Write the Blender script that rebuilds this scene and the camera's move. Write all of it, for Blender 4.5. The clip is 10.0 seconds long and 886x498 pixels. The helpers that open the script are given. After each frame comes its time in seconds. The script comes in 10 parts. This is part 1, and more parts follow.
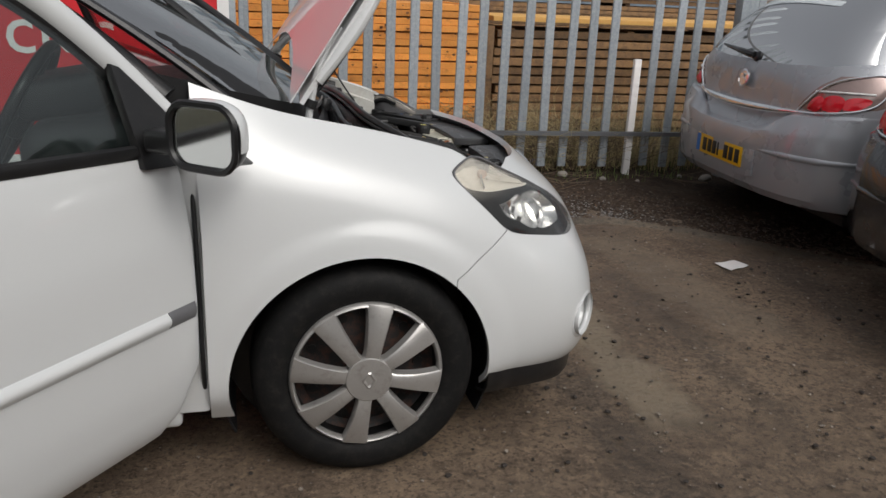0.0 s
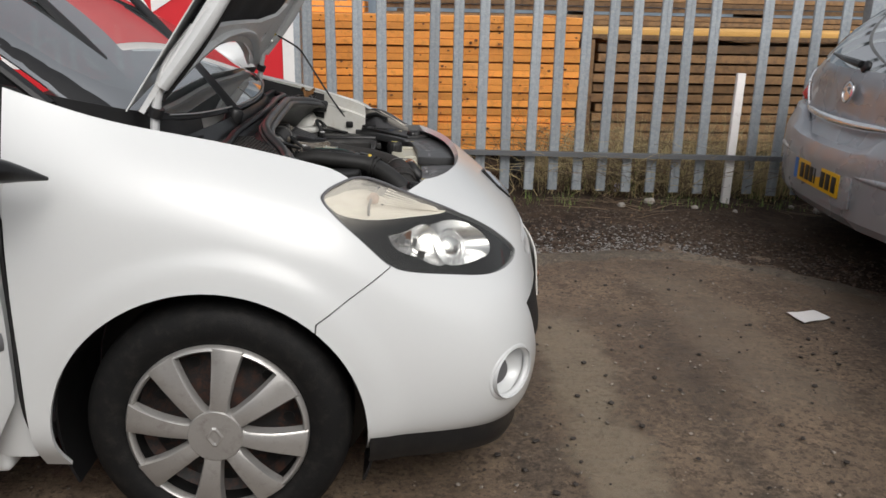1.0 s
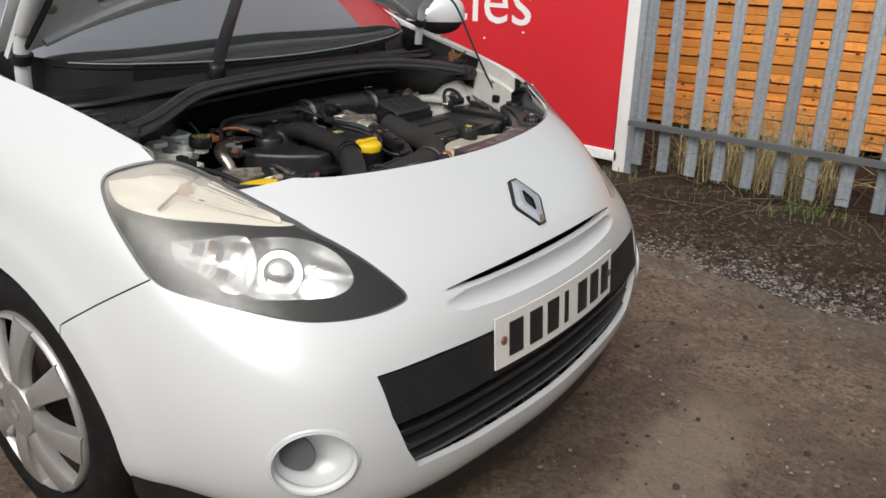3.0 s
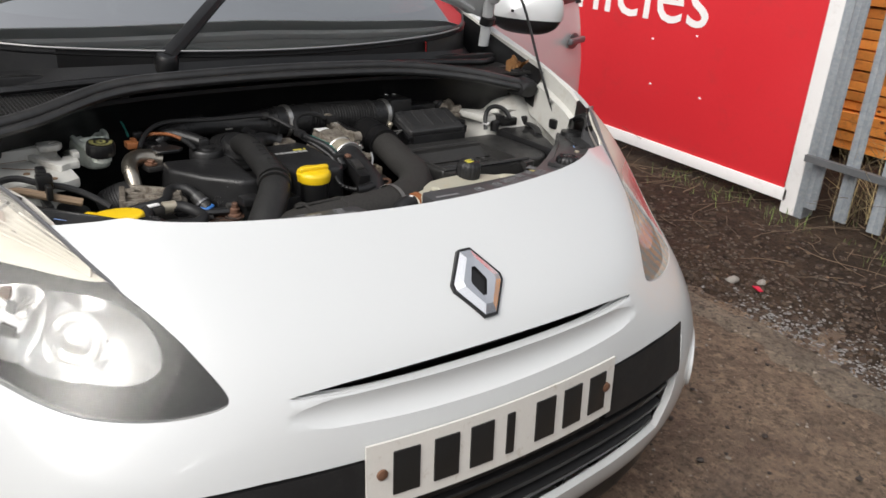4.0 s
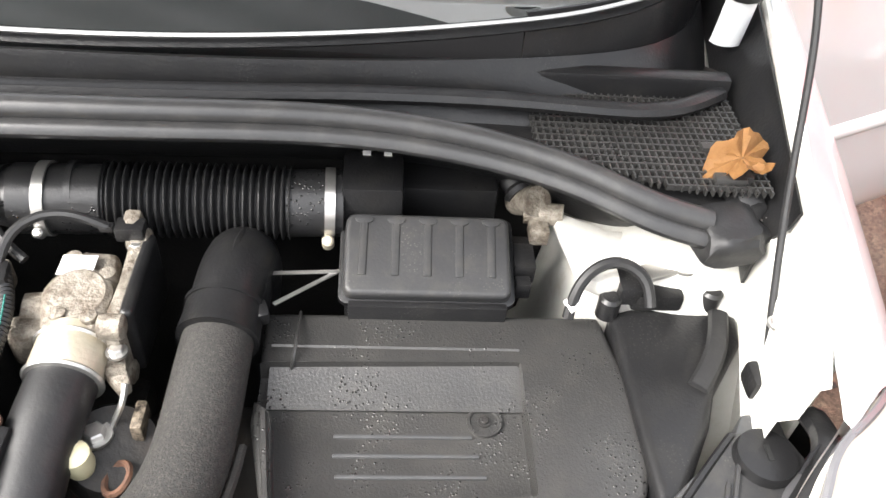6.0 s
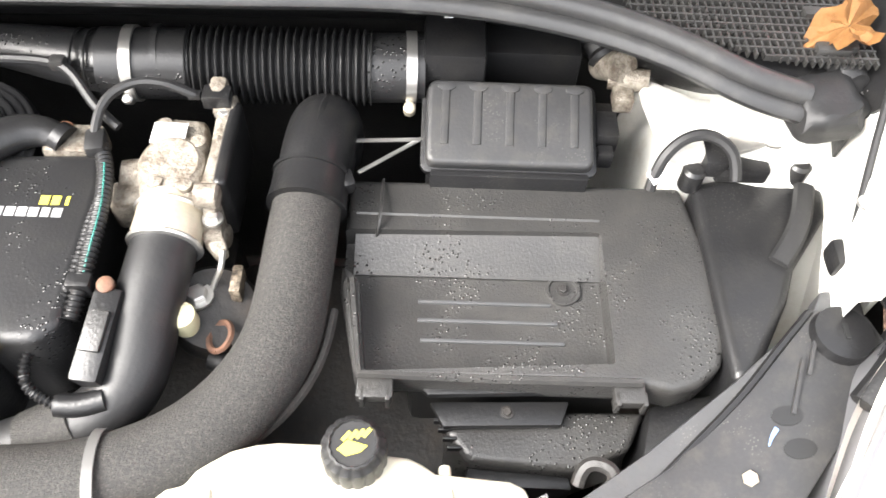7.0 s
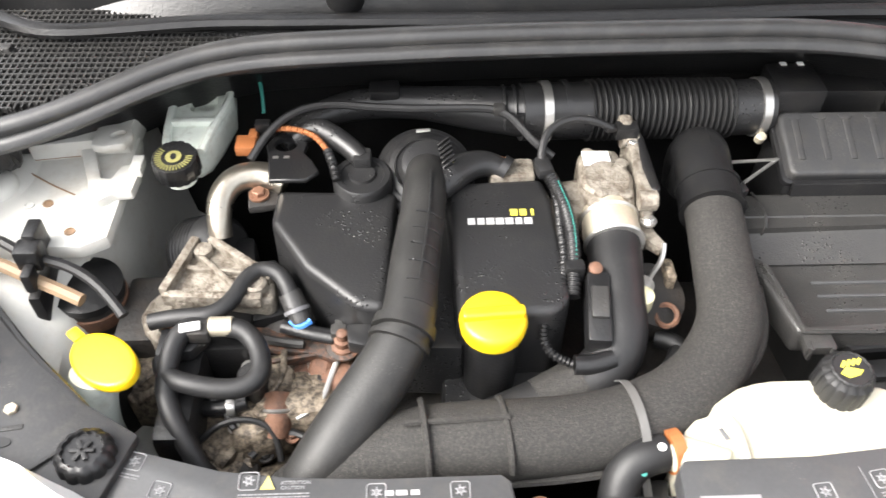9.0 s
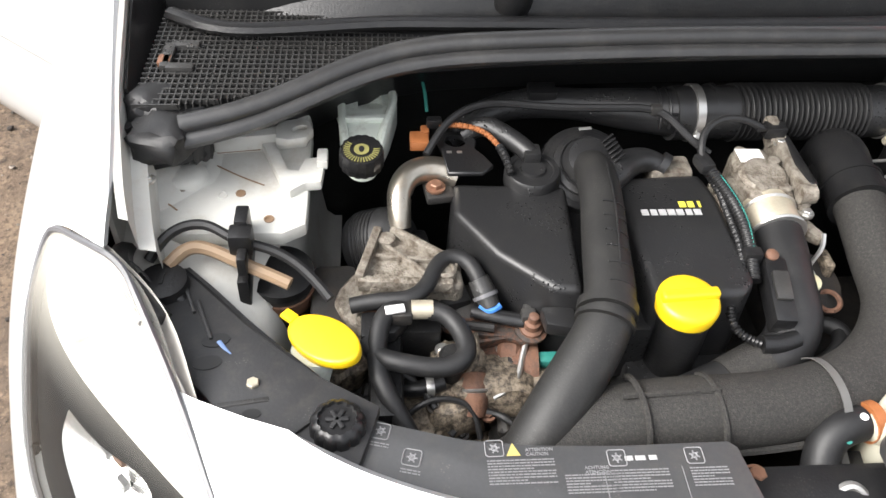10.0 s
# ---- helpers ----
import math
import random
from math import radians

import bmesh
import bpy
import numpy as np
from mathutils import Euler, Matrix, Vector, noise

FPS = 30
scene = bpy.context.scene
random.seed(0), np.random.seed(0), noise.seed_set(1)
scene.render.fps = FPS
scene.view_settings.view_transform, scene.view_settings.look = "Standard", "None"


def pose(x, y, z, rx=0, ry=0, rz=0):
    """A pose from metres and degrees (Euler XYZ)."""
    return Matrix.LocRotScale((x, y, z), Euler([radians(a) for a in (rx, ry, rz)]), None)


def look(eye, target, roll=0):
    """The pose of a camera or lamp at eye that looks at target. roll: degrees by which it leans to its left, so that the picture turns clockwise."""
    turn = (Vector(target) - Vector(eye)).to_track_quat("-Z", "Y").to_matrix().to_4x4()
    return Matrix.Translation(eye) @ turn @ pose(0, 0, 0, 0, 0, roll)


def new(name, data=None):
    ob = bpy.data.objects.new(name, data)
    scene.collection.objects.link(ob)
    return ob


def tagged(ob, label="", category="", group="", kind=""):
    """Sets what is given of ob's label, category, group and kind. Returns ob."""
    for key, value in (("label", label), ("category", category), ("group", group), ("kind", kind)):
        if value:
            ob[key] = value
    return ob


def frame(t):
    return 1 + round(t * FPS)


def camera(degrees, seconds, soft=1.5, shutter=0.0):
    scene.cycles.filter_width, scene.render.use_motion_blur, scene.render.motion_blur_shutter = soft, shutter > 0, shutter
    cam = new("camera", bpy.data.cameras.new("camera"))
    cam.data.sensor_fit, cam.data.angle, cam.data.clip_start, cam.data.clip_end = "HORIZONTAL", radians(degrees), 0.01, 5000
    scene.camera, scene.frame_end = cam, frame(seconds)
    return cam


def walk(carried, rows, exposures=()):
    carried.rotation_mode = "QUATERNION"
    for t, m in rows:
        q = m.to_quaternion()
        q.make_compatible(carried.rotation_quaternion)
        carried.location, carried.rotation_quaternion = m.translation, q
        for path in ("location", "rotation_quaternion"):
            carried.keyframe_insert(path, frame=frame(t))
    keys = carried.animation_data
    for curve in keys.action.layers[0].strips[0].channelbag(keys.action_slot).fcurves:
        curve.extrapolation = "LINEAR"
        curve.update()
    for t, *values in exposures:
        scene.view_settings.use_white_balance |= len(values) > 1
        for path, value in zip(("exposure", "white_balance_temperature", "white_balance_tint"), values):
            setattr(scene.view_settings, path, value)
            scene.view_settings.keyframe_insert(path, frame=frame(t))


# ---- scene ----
cam = camera(57.8, 10.0, shutter=0.12)
PATH = [
    (0, (-0.32, -2.698, 1.277), (0.186, -0.864, 0.659), 2.5),
    (0.5, (0.052, -2.6, 1.223), (0.387, -0.711, 0.658), 2.1),
    (1, (0.43, -2.44, 1.221), (0.521, -0.528, 0.642), 1.1),
    (1.5, (0.884, -2.323, 1.255), (0.602, -0.434, 0.662), -1.0),
    (2, (1.18, -2.064, 1.212), (0.627, -0.241, 0.604), -0.1),
    (2.5, (1.377, -1.803, 1.234), (0.554, -0.103, 0.576), 1.4),
    (2.7, (1.467, -1.679, 1.212), (0.517, -0.055, 0.534), 1.2),
    (3.8, (1.649, -0.917, 1.252), (0.252, 0.298, 0.495), 4.0),
    (4, (1.607, -0.768, 1.243), (0.145, 0.36, 0.475), 4.2),
    (4.5, (1.453, -0.373, 1.277), (-0.158, 0.508, 0.483), 4.6),
    (5, (1.163, -0.089, 1.259), (-0.506, 0.611, 0.408), 8.1),
    (5.2, (1.059, -0.018, 1.273), (-0.619, 0.598, 0.376), 9.2),
    (6.3, (0.543, 0.339, 1.329), (-0.736, 0.417, -0.206), 5.2),
    (6.5, (0.538, 0.333, 1.324), (-0.657, 0.408, -0.278), 5.2),
    (7, (0.597, 0.268, 1.35), (-0.52, 0.317, -0.308), 4.0),
    (7.5, (0.673, 0.083, 1.344), (-0.517, 0.146, -0.262), 3.2),
    (8, (0.74, -0.031, 1.354), (-0.531, 0.078, -0.187), 3.3),
    (8.5, (0.773, -0.038, 1.375), (-0.552, 0.054, -0.121), 2.4),
    (9, (0.794, -0.167, 1.373), (-0.588, -0.094, -0.071), 1.2),
    (9.5, (0.812, -0.369, 1.368), (-0.598, -0.277, -0.048), 1.4),
    (10, (0.84, -0.399, 1.366), (-0.586, -0.243, -0.028), 3.6),
]
EXPOSURES = [(0, -0.38, 6500, 10), (1, -0.12, 6500, 10), (2.5, -0.06, 6500, 10), (4.0, 0.22, 6500, 10), (5.0, 0.50, 6500, 10), (6.5, 2.80, 6600, 10), (7.5, 2.66, 6600, 10), (8.0, 2.28, 6600, 10), (9.0, 2.20, 6600, 10), (10, 1.56, 6500, 10)]

walk(cam, [(t, look(eye, target, roll)) for t, eye, target, roll in PATH], EXPOSURES)

# ---- light ----
world = bpy.data.worlds.new("overcast_sky")
scene.world = world
world.use_nodes = True
wn = world.node_tree.nodes
sky = wn.new("ShaderNodeTexSky")
sky.sky_type = "NISHITA"
sky.sun_disc = False
sky.sun_elevation, sky.sun_rotation = radians(44), radians(160)
sky.air_density, sky.dust_density, sky.ozone_density = 1.0, 6.0, 1.5
wn["Background"].inputs["Strength"].default_value = 0.15
cloud = wn.new("ShaderNodeHueSaturation")
cloud.inputs["Saturation"].default_value = 0.22
world.node_tree.links.new(sky.outputs[0], cloud.inputs["Color"])
# an overcast sky: nearly twice as bright overhead as at the horizon
where, split, rise, veil = wn.new("ShaderNodeTexCoord"), wn.new("ShaderNodeSeparateXYZ"), wn.new("ShaderNodeMapRange"), wn.new("ShaderNodeVectorMath")
veil.operation = "SCALE"
rise.inputs["From Min"].default_value, rise.inputs["From Max"].default_value = 0.0, 1.0
rise.inputs["To Min"].default_value, rise.inputs["To Max"].default_value = 0.85, 1.55
wl = world.node_tree.links
wl.new(where.outputs["Generated"], split.inputs[0])
wl.new(split.outputs["Z"], rise.inputs["Value"])
wl.new(cloud.outputs[0], veil.inputs[0])
wl.new(rise.outputs[0], veil.inputs["Scale"])
wl.new(veil.outputs[0], wn["Background"].inputs["Color"])
sun = new("sun", bpy.data.lights.new("sun", "SUN"))
sun.data.energy, sun.data.angle, sun.data.color = 0.38, radians(40), (1.0, 0.95, 0.88)
sun.rotation_euler = (radians(50), 0, radians(24))


# ---- materials ----
def surf(name, base, rough=0.5, metal=0.0, var=0.15, scale=6.0, bump=0.1, bump_scale=120.0, tint=None, coat=0.0, spec=0.5, thresh=0.62, alpha_tint=0.6, specks=None, drops=None):
    """A surface with two scales of variation: soft stains (towards tint) and fine grain, in metres."""
    m = bpy.data.materials.new(name)
    m.use_nodes = True
    n, l = m.node_tree.nodes, m.node_tree.links
    b = n["Principled BSDF"]
    b.inputs["Metallic"].default_value = metal
    b.inputs["Coat Weight"].default_value = coat
    b.inputs["Coat Roughness"].default_value = 0.04
    b.inputs["Specular IOR Level"].default_value = spec
    geo = n.new("ShaderNodeNewGeometry")
    big, fine = n.new("ShaderNodeTexNoise"), n.new("ShaderNodeTexNoise")
    big.inputs["Scale"].default_value, big.inputs["Detail"].default_value = scale, 6
    fine.inputs["Scale"].default_value, fine.inputs["Detail"].default_value = bump_scale, 4
    for t in (big, fine):
        l.new(geo.outputs["Position"], t.inputs["Vector"])
    lum = n.new("ShaderNodeMix")
    lum.data_type = "RGBA"
    dark = [c * (1 - var) for c in base]
    light = [min(1, c * (1 + var)) for c in base]
    lum.inputs["A"].default_value, lum.inputs["B"].default_value = (*dark, 1), (*light, 1)
    mixf = n.new("ShaderNodeMath")
    mixf.operation = "MULTIPLY_ADD"
    mixf.inputs[1].default_value, mixf.inputs[2].default_value = 0.6, 0.2
    add = n.new("ShaderNodeMath")
    add.operation = "ADD"
    half = n.new("ShaderNodeMath")
    half.operation = "MULTIPLY"
    half.inputs[1].default_value = 0.5
    l.new(big.outputs["Fac"], mixf.inputs[0])
    l.new(fine.outputs["Fac"], half.inputs[0])
    l.new(mixf.outputs[0], add.inputs[0])
    l.new(half.outputs[0], add.inputs[1])
    l.new(add.outputs[0], lum.inputs["Factor"])
    out = lum.outputs["Result"]
    if tint:
        st = n.new("ShaderNodeTexNoise")
        st.inputs["Scale"].default_value, st.inputs["Detail"].default_value, st.inputs["Roughness"].default_value = scale * 2.3, 8, 0.7
        off = n.new("ShaderNodeVectorMath")
        off.operation = "ADD"
        off.inputs[1].default_value = (3.1, 7.7, 1.3)
        l.new(geo.outputs["Position"], off.inputs[0])
        l.new(off.outputs[0], st.inputs["Vector"])
        ramp = n.new("ShaderNodeMapRange")
        ramp.inputs["From Min"].default_value, ramp.inputs["From Max"].default_value = thresh - 0.1, thresh + 0.1
        ramp.inputs["To Max"].default_value = alpha_tint
        l.new(st.outputs["Fac"], ramp.inputs["Value"])
        mx = n.new("ShaderNodeMix")
        mx.data_type = "RGBA"
        mx.inputs["B"].default_value = (*tint, 1)
        l.new(ramp.outputs[0], mx.inputs["Factor"])
        l.new(out, mx.inputs["A"])
        out = mx.outputs["Result"]
    if specks:
        # fine dust and droplets lying on the surface
        colour, size, cover = specks
        dots, gate, patch, both, mx = n.new("ShaderNodeTexVoronoi"), n.new("ShaderNodeMapRange"), n.new("ShaderNodeMapRange"), n.new("ShaderNodeMath"), n.new("ShaderNodeMix")
        dots.inputs["Scale"].default_value = 1 / size
        l.new(geo.outputs["Position"], dots.inputs["Vector"])
        gate.inputs["From Min"].default_value, gate.inputs["From Max"].default_value, gate.inputs["To Min"].default_value, gate.inputs["To Max"].default_value = 0.16, 0.30, 1.0, 0.0
        l.new(dots.outputs["Distance"], gate.inputs["Value"])
        patch.inputs["From Min"].default_value, patch.inputs["From Max"].default_value, patch.inputs["To Max"].default_value = 0.62 - cover, 0.70 - cover * 0.5, 0.8
        l.new(big.outputs["Fac"], patch.inputs["Value"])
        both.operation = "MULTIPLY"
        l.new(gate.outputs[0], both.inputs[0])
        l.new(patch.outputs[0], both.inputs[1])
        mx.data_type = "RGBA"
        mx.inputs["B"].default_value = (*colour, 1)
        l.new(both.outputs[0], mx.inputs["Factor"])
        l.new(out, mx.inputs["A"])
        out = mx.outputs["Result"]
    if drops:
        # beads of rain: glossy little domes with dark rims, thicker in patches
        dsize, dcover = drops
        bead, dome, where_, wet = n.new("ShaderNodeTexVoronoi"), n.new("ShaderNodeMapRange"), n.new("ShaderNodeMapRange"), n.new("ShaderNodeMath")
        bead.inputs["Scale"].default_value, bead.inputs["Randomness"].default_value = 1 / dsize, 1.0
        l.new(geo.outputs["Position"], bead.inputs["Vector"])
        dome.inputs["From Min"].default_value, dome.inputs["From Max"].default_value, dome.inputs["To Min"].default_value, dome.inputs["To Max"].default_value = 0.10, 0.34, 1.0, 0.0
        l.new(bead.outputs["Distance"], dome.inputs["Value"])
        where_.inputs["From Min"].default_value, where_.inputs["From Max"].default_value = 0.60 - dcover, 0.68 - dcover
        l.new(big.outputs["Fac"], where_.inputs["Value"])
        wet.operation = "MULTIPLY"
        l.new(dome.outputs[0], wet.inputs[0])
        l.new(where_.outputs[0], wet.inputs[1])
        dk = n.new("ShaderNodeMix")
        dk.data_type = "RGBA"
        dk.inputs["B"].default_value = (*[c * 0.22 for c in base], 1)
        l.new(wet.outputs[0], dk.inputs["Factor"])
        l.new(out, dk.inputs["A"])
        out = dk.outputs["Result"]
    l.new(out, b.inputs["Base Color"])
    b.inputs["Roughness"].default_value = rough
    if var:
        rr = n.new("ShaderNodeMapRange")
        rr.inputs["To Min"].default_value, rr.inputs["To Max"].default_value = max(0.02, rough - 0.12), min(1, rough + 0.12)
        l.new(big.outputs["Fac"], rr.inputs["Value"])
        l.new(rr.outputs[0], b.inputs["Roughness"])
    if bump:
        bp = n.new("ShaderNodeBump")
        bp.inputs["Strength"].default_value, bp.inputs["Distance"].default_value = bump, 0.6 / bump_scale
        l.new(fine.outputs["Fac"], bp.inputs["Height"])
        l.new(bp.outputs[0], b.inputs["Normal"])
        if drops:
            bp2 = n.new("ShaderNodeBump")
            bp2.inputs["Strength"].default_value, bp2.inputs["Distance"].default_value = 0.6, 0.0015
            l.new(wet.outputs[0], bp2.inputs["Height"])
            l.new(bp.outputs[0], bp2.inputs["Normal"])
            l.new(bp2.outputs[0], b.inputs["Normal"])
            wr = n.new("ShaderNodeMix")
            wr.inputs["B"].default_value = 0.10
            l.new(wet.outputs[0], wr.inputs["Factor"])
            if var:
                l.new(rr.outputs[0], wr.inputs["A"])
            else:
                wr.inputs["A"].default_value = rough
            l.new(wr.outputs[0], b.inputs["Roughness"])
    return m


def by_object(m, spread=0.25):
    """Let each object of the material differ a little in lightness."""
    n, l = m.node_tree.nodes, m.node_tree.links
    b = n["Principled BSDF"]
    src = b.inputs["Base Color"].links[0].from_socket
    info, rng, hsv = n.new("ShaderNodeObjectInfo"), n.new("ShaderNodeMapRange"), n.new("ShaderNodeHueSaturation")
    rng.inputs["To Min"].default_value, rng.inputs["To Max"].default_value = 1 - spread, 1 + spread
    l.new(info.outputs["Random"], rng.inputs["Value"])
    l.new(rng.outputs[0], hsv.inputs["Value"])
    l.new(src, hsv.inputs["Color"])
    l.new(hsv.outputs[0], b.inputs["Base Color"])
    return m


def by_island(m, spread=0.35):
    n, l = m.node_tree.nodes, m.node_tree.links
    b = n["Principled BSDF"]
    src = b.inputs["Base Color"].links[0].from_socket
    info, rng, hsv = n.new("ShaderNodeNewGeometry"), n.new("ShaderNodeMapRange"), n.new("ShaderNodeHueSaturation")
    rng.inputs["To Min"].default_value, rng.inputs["To Max"].default_value = 1 - spread, 1 + spread
    l.new(info.outputs["Random Per Island"], rng.inputs["Value"])
    l.new(rng.outputs[0], hsv.inputs["Value"])
    l.new(src, hsv.inputs["Color"])
    l.new(hsv.outputs[0], b.inputs["Base Color"])
    return m


def glass(name, colour=(0.9, 0.95, 0.93), rough=0.0, mirror=0.045):
    """A clear pane: thin sheet that lets light through and mirrors by Fresnel."""
    m = bpy.data.materials.new(name)
    m.use_nodes = True
    n, l = m.node_tree.nodes, m.node_tree.links
    n.remove(n["Principled BSDF"])
    tr, gl, mx, lw = n.new("ShaderNodeBsdfTransparent"), n.new("ShaderNodeBsdfGlossy"), n.new("ShaderNodeMixShader"), n.new("ShaderNodeLayerWeight")
    steep, fr = n.new("ShaderNodeMath"), n.new("ShaderNodeMath")
    steep.operation, fr.operation = "POWER", "MULTIPLY_ADD"
    steep.inputs[1].default_value, fr.inputs[1].default_value, fr.inputs[2].default_value = 5.0, 1.0 - mirror, mirror
    lw.inputs["Blend"].default_value = 0.5
    tr.inputs["Color"].default_value = (*colour, 1)
    gl.inputs["Roughness"].default_value = rough
    l.new(lw.outputs["Facing"], steep.inputs[0])
    l.new(steep.outputs[0], fr.inputs[0])
    l.new(fr.outputs[0], mx.inputs[0])
    l.new(tr.outputs[0], mx.inputs[1])
    l.new(gl.outputs[0], mx.inputs[2])
    l.new(mx.outputs[0], n["Material Output"].inputs["Surface"])
    return m


WHITE = surf("white_car_paint", (0.565, 0.578, 0.578), 0.28, var=0.0, scale=2.5, bump=0.0, coat=0.7)
WHITE_BAY = surf("dusty_white_paint", (0.53, 0.525, 0.49), 0.45, var=0.08, scale=9, bump=0.08, bump_scale=90, tint=(0.36, 0.30, 0.23), thresh=0.62, alpha_tint=0.5)
BONNET_IN = surf("grey_white_underside_paint", (0.55, 0.56, 0.56), 0.4, var=0.07, scale=8, bump=0.05, tint=(0.35, 0.33, 0.3), thresh=0.64)
BLACK = surf("black_plastic", (0.0090, 0.0090, 0.0095), 0.33, var=0.3, scale=14, spec=0.4, bump=0.2, bump_scale=300, tint=(0.0240, 0.0228, 0.0208), thresh=0.60, alpha_tint=0.45, specks=((0.045, 0.043, 0.039), 0.0030, 0.08))
COVER = surf("rain_speckled_black_cover", (0.0130, 0.0130, 0.0136), 0.37, spec=0.45, var=0.25, scale=16, bump=0.16, bump_scale=420, tint=(0.0240, 0.0234, 0.0222), thresh=0.56, alpha_tint=0.45, specks=((0.050, 0.049, 0.047), 0.0026, 0.08), drops=(0.0042, 0.10))
DUCTBLACK = surf("dull_black_duct_plastic", (0.0140, 0.0138, 0.0135), 0.50, spec=0.35, var=0.3, scale=20, bump=0.2, bump_scale=420, tint=(0.0300, 0.0290, 0.0270), thresh=0.57, alpha_tint=0.5, specks=((0.055, 0.053, 0.049), 0.0026, 0.08))
DUSTY = surf("dusty_grey_plastic", (0.0230, 0.0226, 0.0220), 0.35, var=0.5, scale=18, spec=0.5, bump=0.35, bump_scale=420, tint=(0.0420, 0.0400, 0.0370), thresh=0.57, alpha_tint=0.6, specks=((0.070, 0.066, 0.060), 0.0026, 0.10), drops=(0.0040, 0.10))
CARRIER = surf("worn_grey_carrier_plastic", (0.024, 0.0242, 0.025), 0.42, var=0.35, scale=26, spec=0.4, bump=0.1, bump_scale=300, tint=(0.050, 0.047, 0.043), thresh=0.58, alpha_tint=0.6, specks=((0.10, 0.095, 0.085), 0.0028, 0.06))
PANEL = surf("smooth_grey_black_plastic", (0.046, 0.0468, 0.0485), 0.38, var=0.25, scale=22, spec=0.5, bump=0.06, bump_scale=300, tint=(0.075, 0.072, 0.066), thresh=0.60, alpha_tint=0.5, specks=((0.13, 0.125, 0.115), 0.0030, 0.06))
FOAM = surf("fibrous_felt_hose", (0.0160, 0.0154, 0.0147), 0.75, spec=0.3, var=0.7, scale=150, bump=1.0, bump_scale=620, tint=(0.048, 0.045, 0.040), thresh=0.56, alpha_tint=0.75, specks=((0.080, 0.075, 0.066), 0.0020, 0.16))
TIE = surf("grey_nylon_tie", (0.085, 0.083, 0.080), 0.45, var=0.15, scale=40, bump=0.05)
RUBBER = surf("black_rubber", (0.0116, 0.0116, 0.0121), 0.5, var=0.25, scale=20, spec=0.4, bump=0.12, bump_scale=260, tint=(0.0359, 0.0337, 0.0314), thresh=0.62, alpha_tint=0.4)
SEAL = surf("weathered_rubber_seal", (0.0240, 0.0240, 0.0244), 0.33, var=0.25, scale=12, spec=0.5, bump=0.1, bump_scale=260, tint=(0.056, 0.054, 0.051), thresh=0.58, alpha_tint=0.5)
TYRE = surf("tyre_rubber", (0.0065, 0.0065, 0.0066), 0.65, var=0.35, scale=14, spec=0.18, bump=0.25, bump_scale=220, tint=(0.0248, 0.0225, 0.0203), thresh=0.58)
DARK = surf("grimy_dark_metal", (0.0130, 0.0122, 0.0115), 0.6, var=0.4, scale=18, bump=0.3, bump_scale=160, tint=(0.0369, 0.0277, 0.0215), thresh=0.58)
ALLOY = surf("corroded_cast_aluminium", (0.205, 0.185, 0.155), 0.6, metal=0.35, var=0.4, scale=34, bump=0.8, bump_scale=230, tint=(0.075, 0.055, 0.038), thresh=0.52, alpha_tint=0.85)
STEEL = surf("dull_steel", (0.50, 0.49, 0.47), 0.35, metal=0.9, var=0.2, scale=30, bump=0.1, bump_scale=300)
CHROME = surf("chrome", (0.86, 0.86, 0.87), 0.2, metal=1.0, var=0.03, scale=20, bump=0.0)
SILVER = surf("scuffed_silver_paint", (0.39, 0.38, 0.365), 0.34, metal=0.6, var=0.10, scale=16, bump=0.08, bump_scale=160, tint=(0.17, 0.14, 0.12), thresh=0.64, alpha_tint=0.45)
RUST = surf("rusty_metal", (0.13, 0.065, 0.04), 0.75, metal=0.2, var=0.4, scale=30, bump=0.4, bump_scale=240, tint=(0.05, 0.035, 0.03), thresh=0.55)
COPPER = surf("rusted_copper_bolt", (0.17, 0.088, 0.055), 0.5, metal=0.4, var=0.3, scale=60, bump=0.2)
YELLOW = surf("yellow_plastic", (0.7055, 0.4760, 0.0102), 0.35, var=0.06, scale=40, bump=0.06, bump_scale=400, tint=(0.55, 0.35, 0.02), thresh=0.7, alpha_tint=0.3)
TANKMAT = surf("yellowed_translucent_plastic", (0.40, 0.385, 0.310), 0.35, var=0.08, scale=20, bump=0.1, bump_scale=150, tint=(0.45, 0.33, 0.17), thresh=0.66, alpha_tint=0.5)
RESWHITE = surf("translucent_white_plastic", (0.62, 0.66, 0.60), 0.4, var=0.1, scale=26, bump=0.08, tint=(0.35, 0.34, 0.28), thresh=0.62)
INK = surf("printed_white_ink", (0.3240, 0.3240, 0.3240), 0.5, var=0.12, scale=200, bump=0)
DULLMARK = surf("dull_yellow_mark", (0.17, 0.16, 0.055), 0.55, var=0.2, scale=200, bump=0)
BRACKET = surf("rust_streaked_bracket", (0.028, 0.024, 0.021), 0.6, metal=0.2, var=0.4, scale=50, bump=0.4, bump_scale=240, tint=(0.17, 0.075, 0.042), thresh=0.54, alpha_tint=0.85)
PRINT = surf("faded_grey_print", (0.17, 0.17, 0.175), 0.55, var=0.2, scale=200, bump=0)
YINK = surf("printed_yellow_ink", (0.52, 0.47, 0.06), 0.5, var=0.1, scale=200, bump=0)
ORANGE = surf("orange_plastic", (0.24, 0.085, 0.028), 0.5, var=0.25, scale=60, bump=0.1)
GREEN = surf("teal_connector", (0.02, 0.15, 0.125), 0.5, var=0.2, scale=60, bump=0.1)
BLUE = surf("blue_plastic", (0.04, 0.16, 0.45), 0.45, var=0.2, scale=60, bump=0.05)
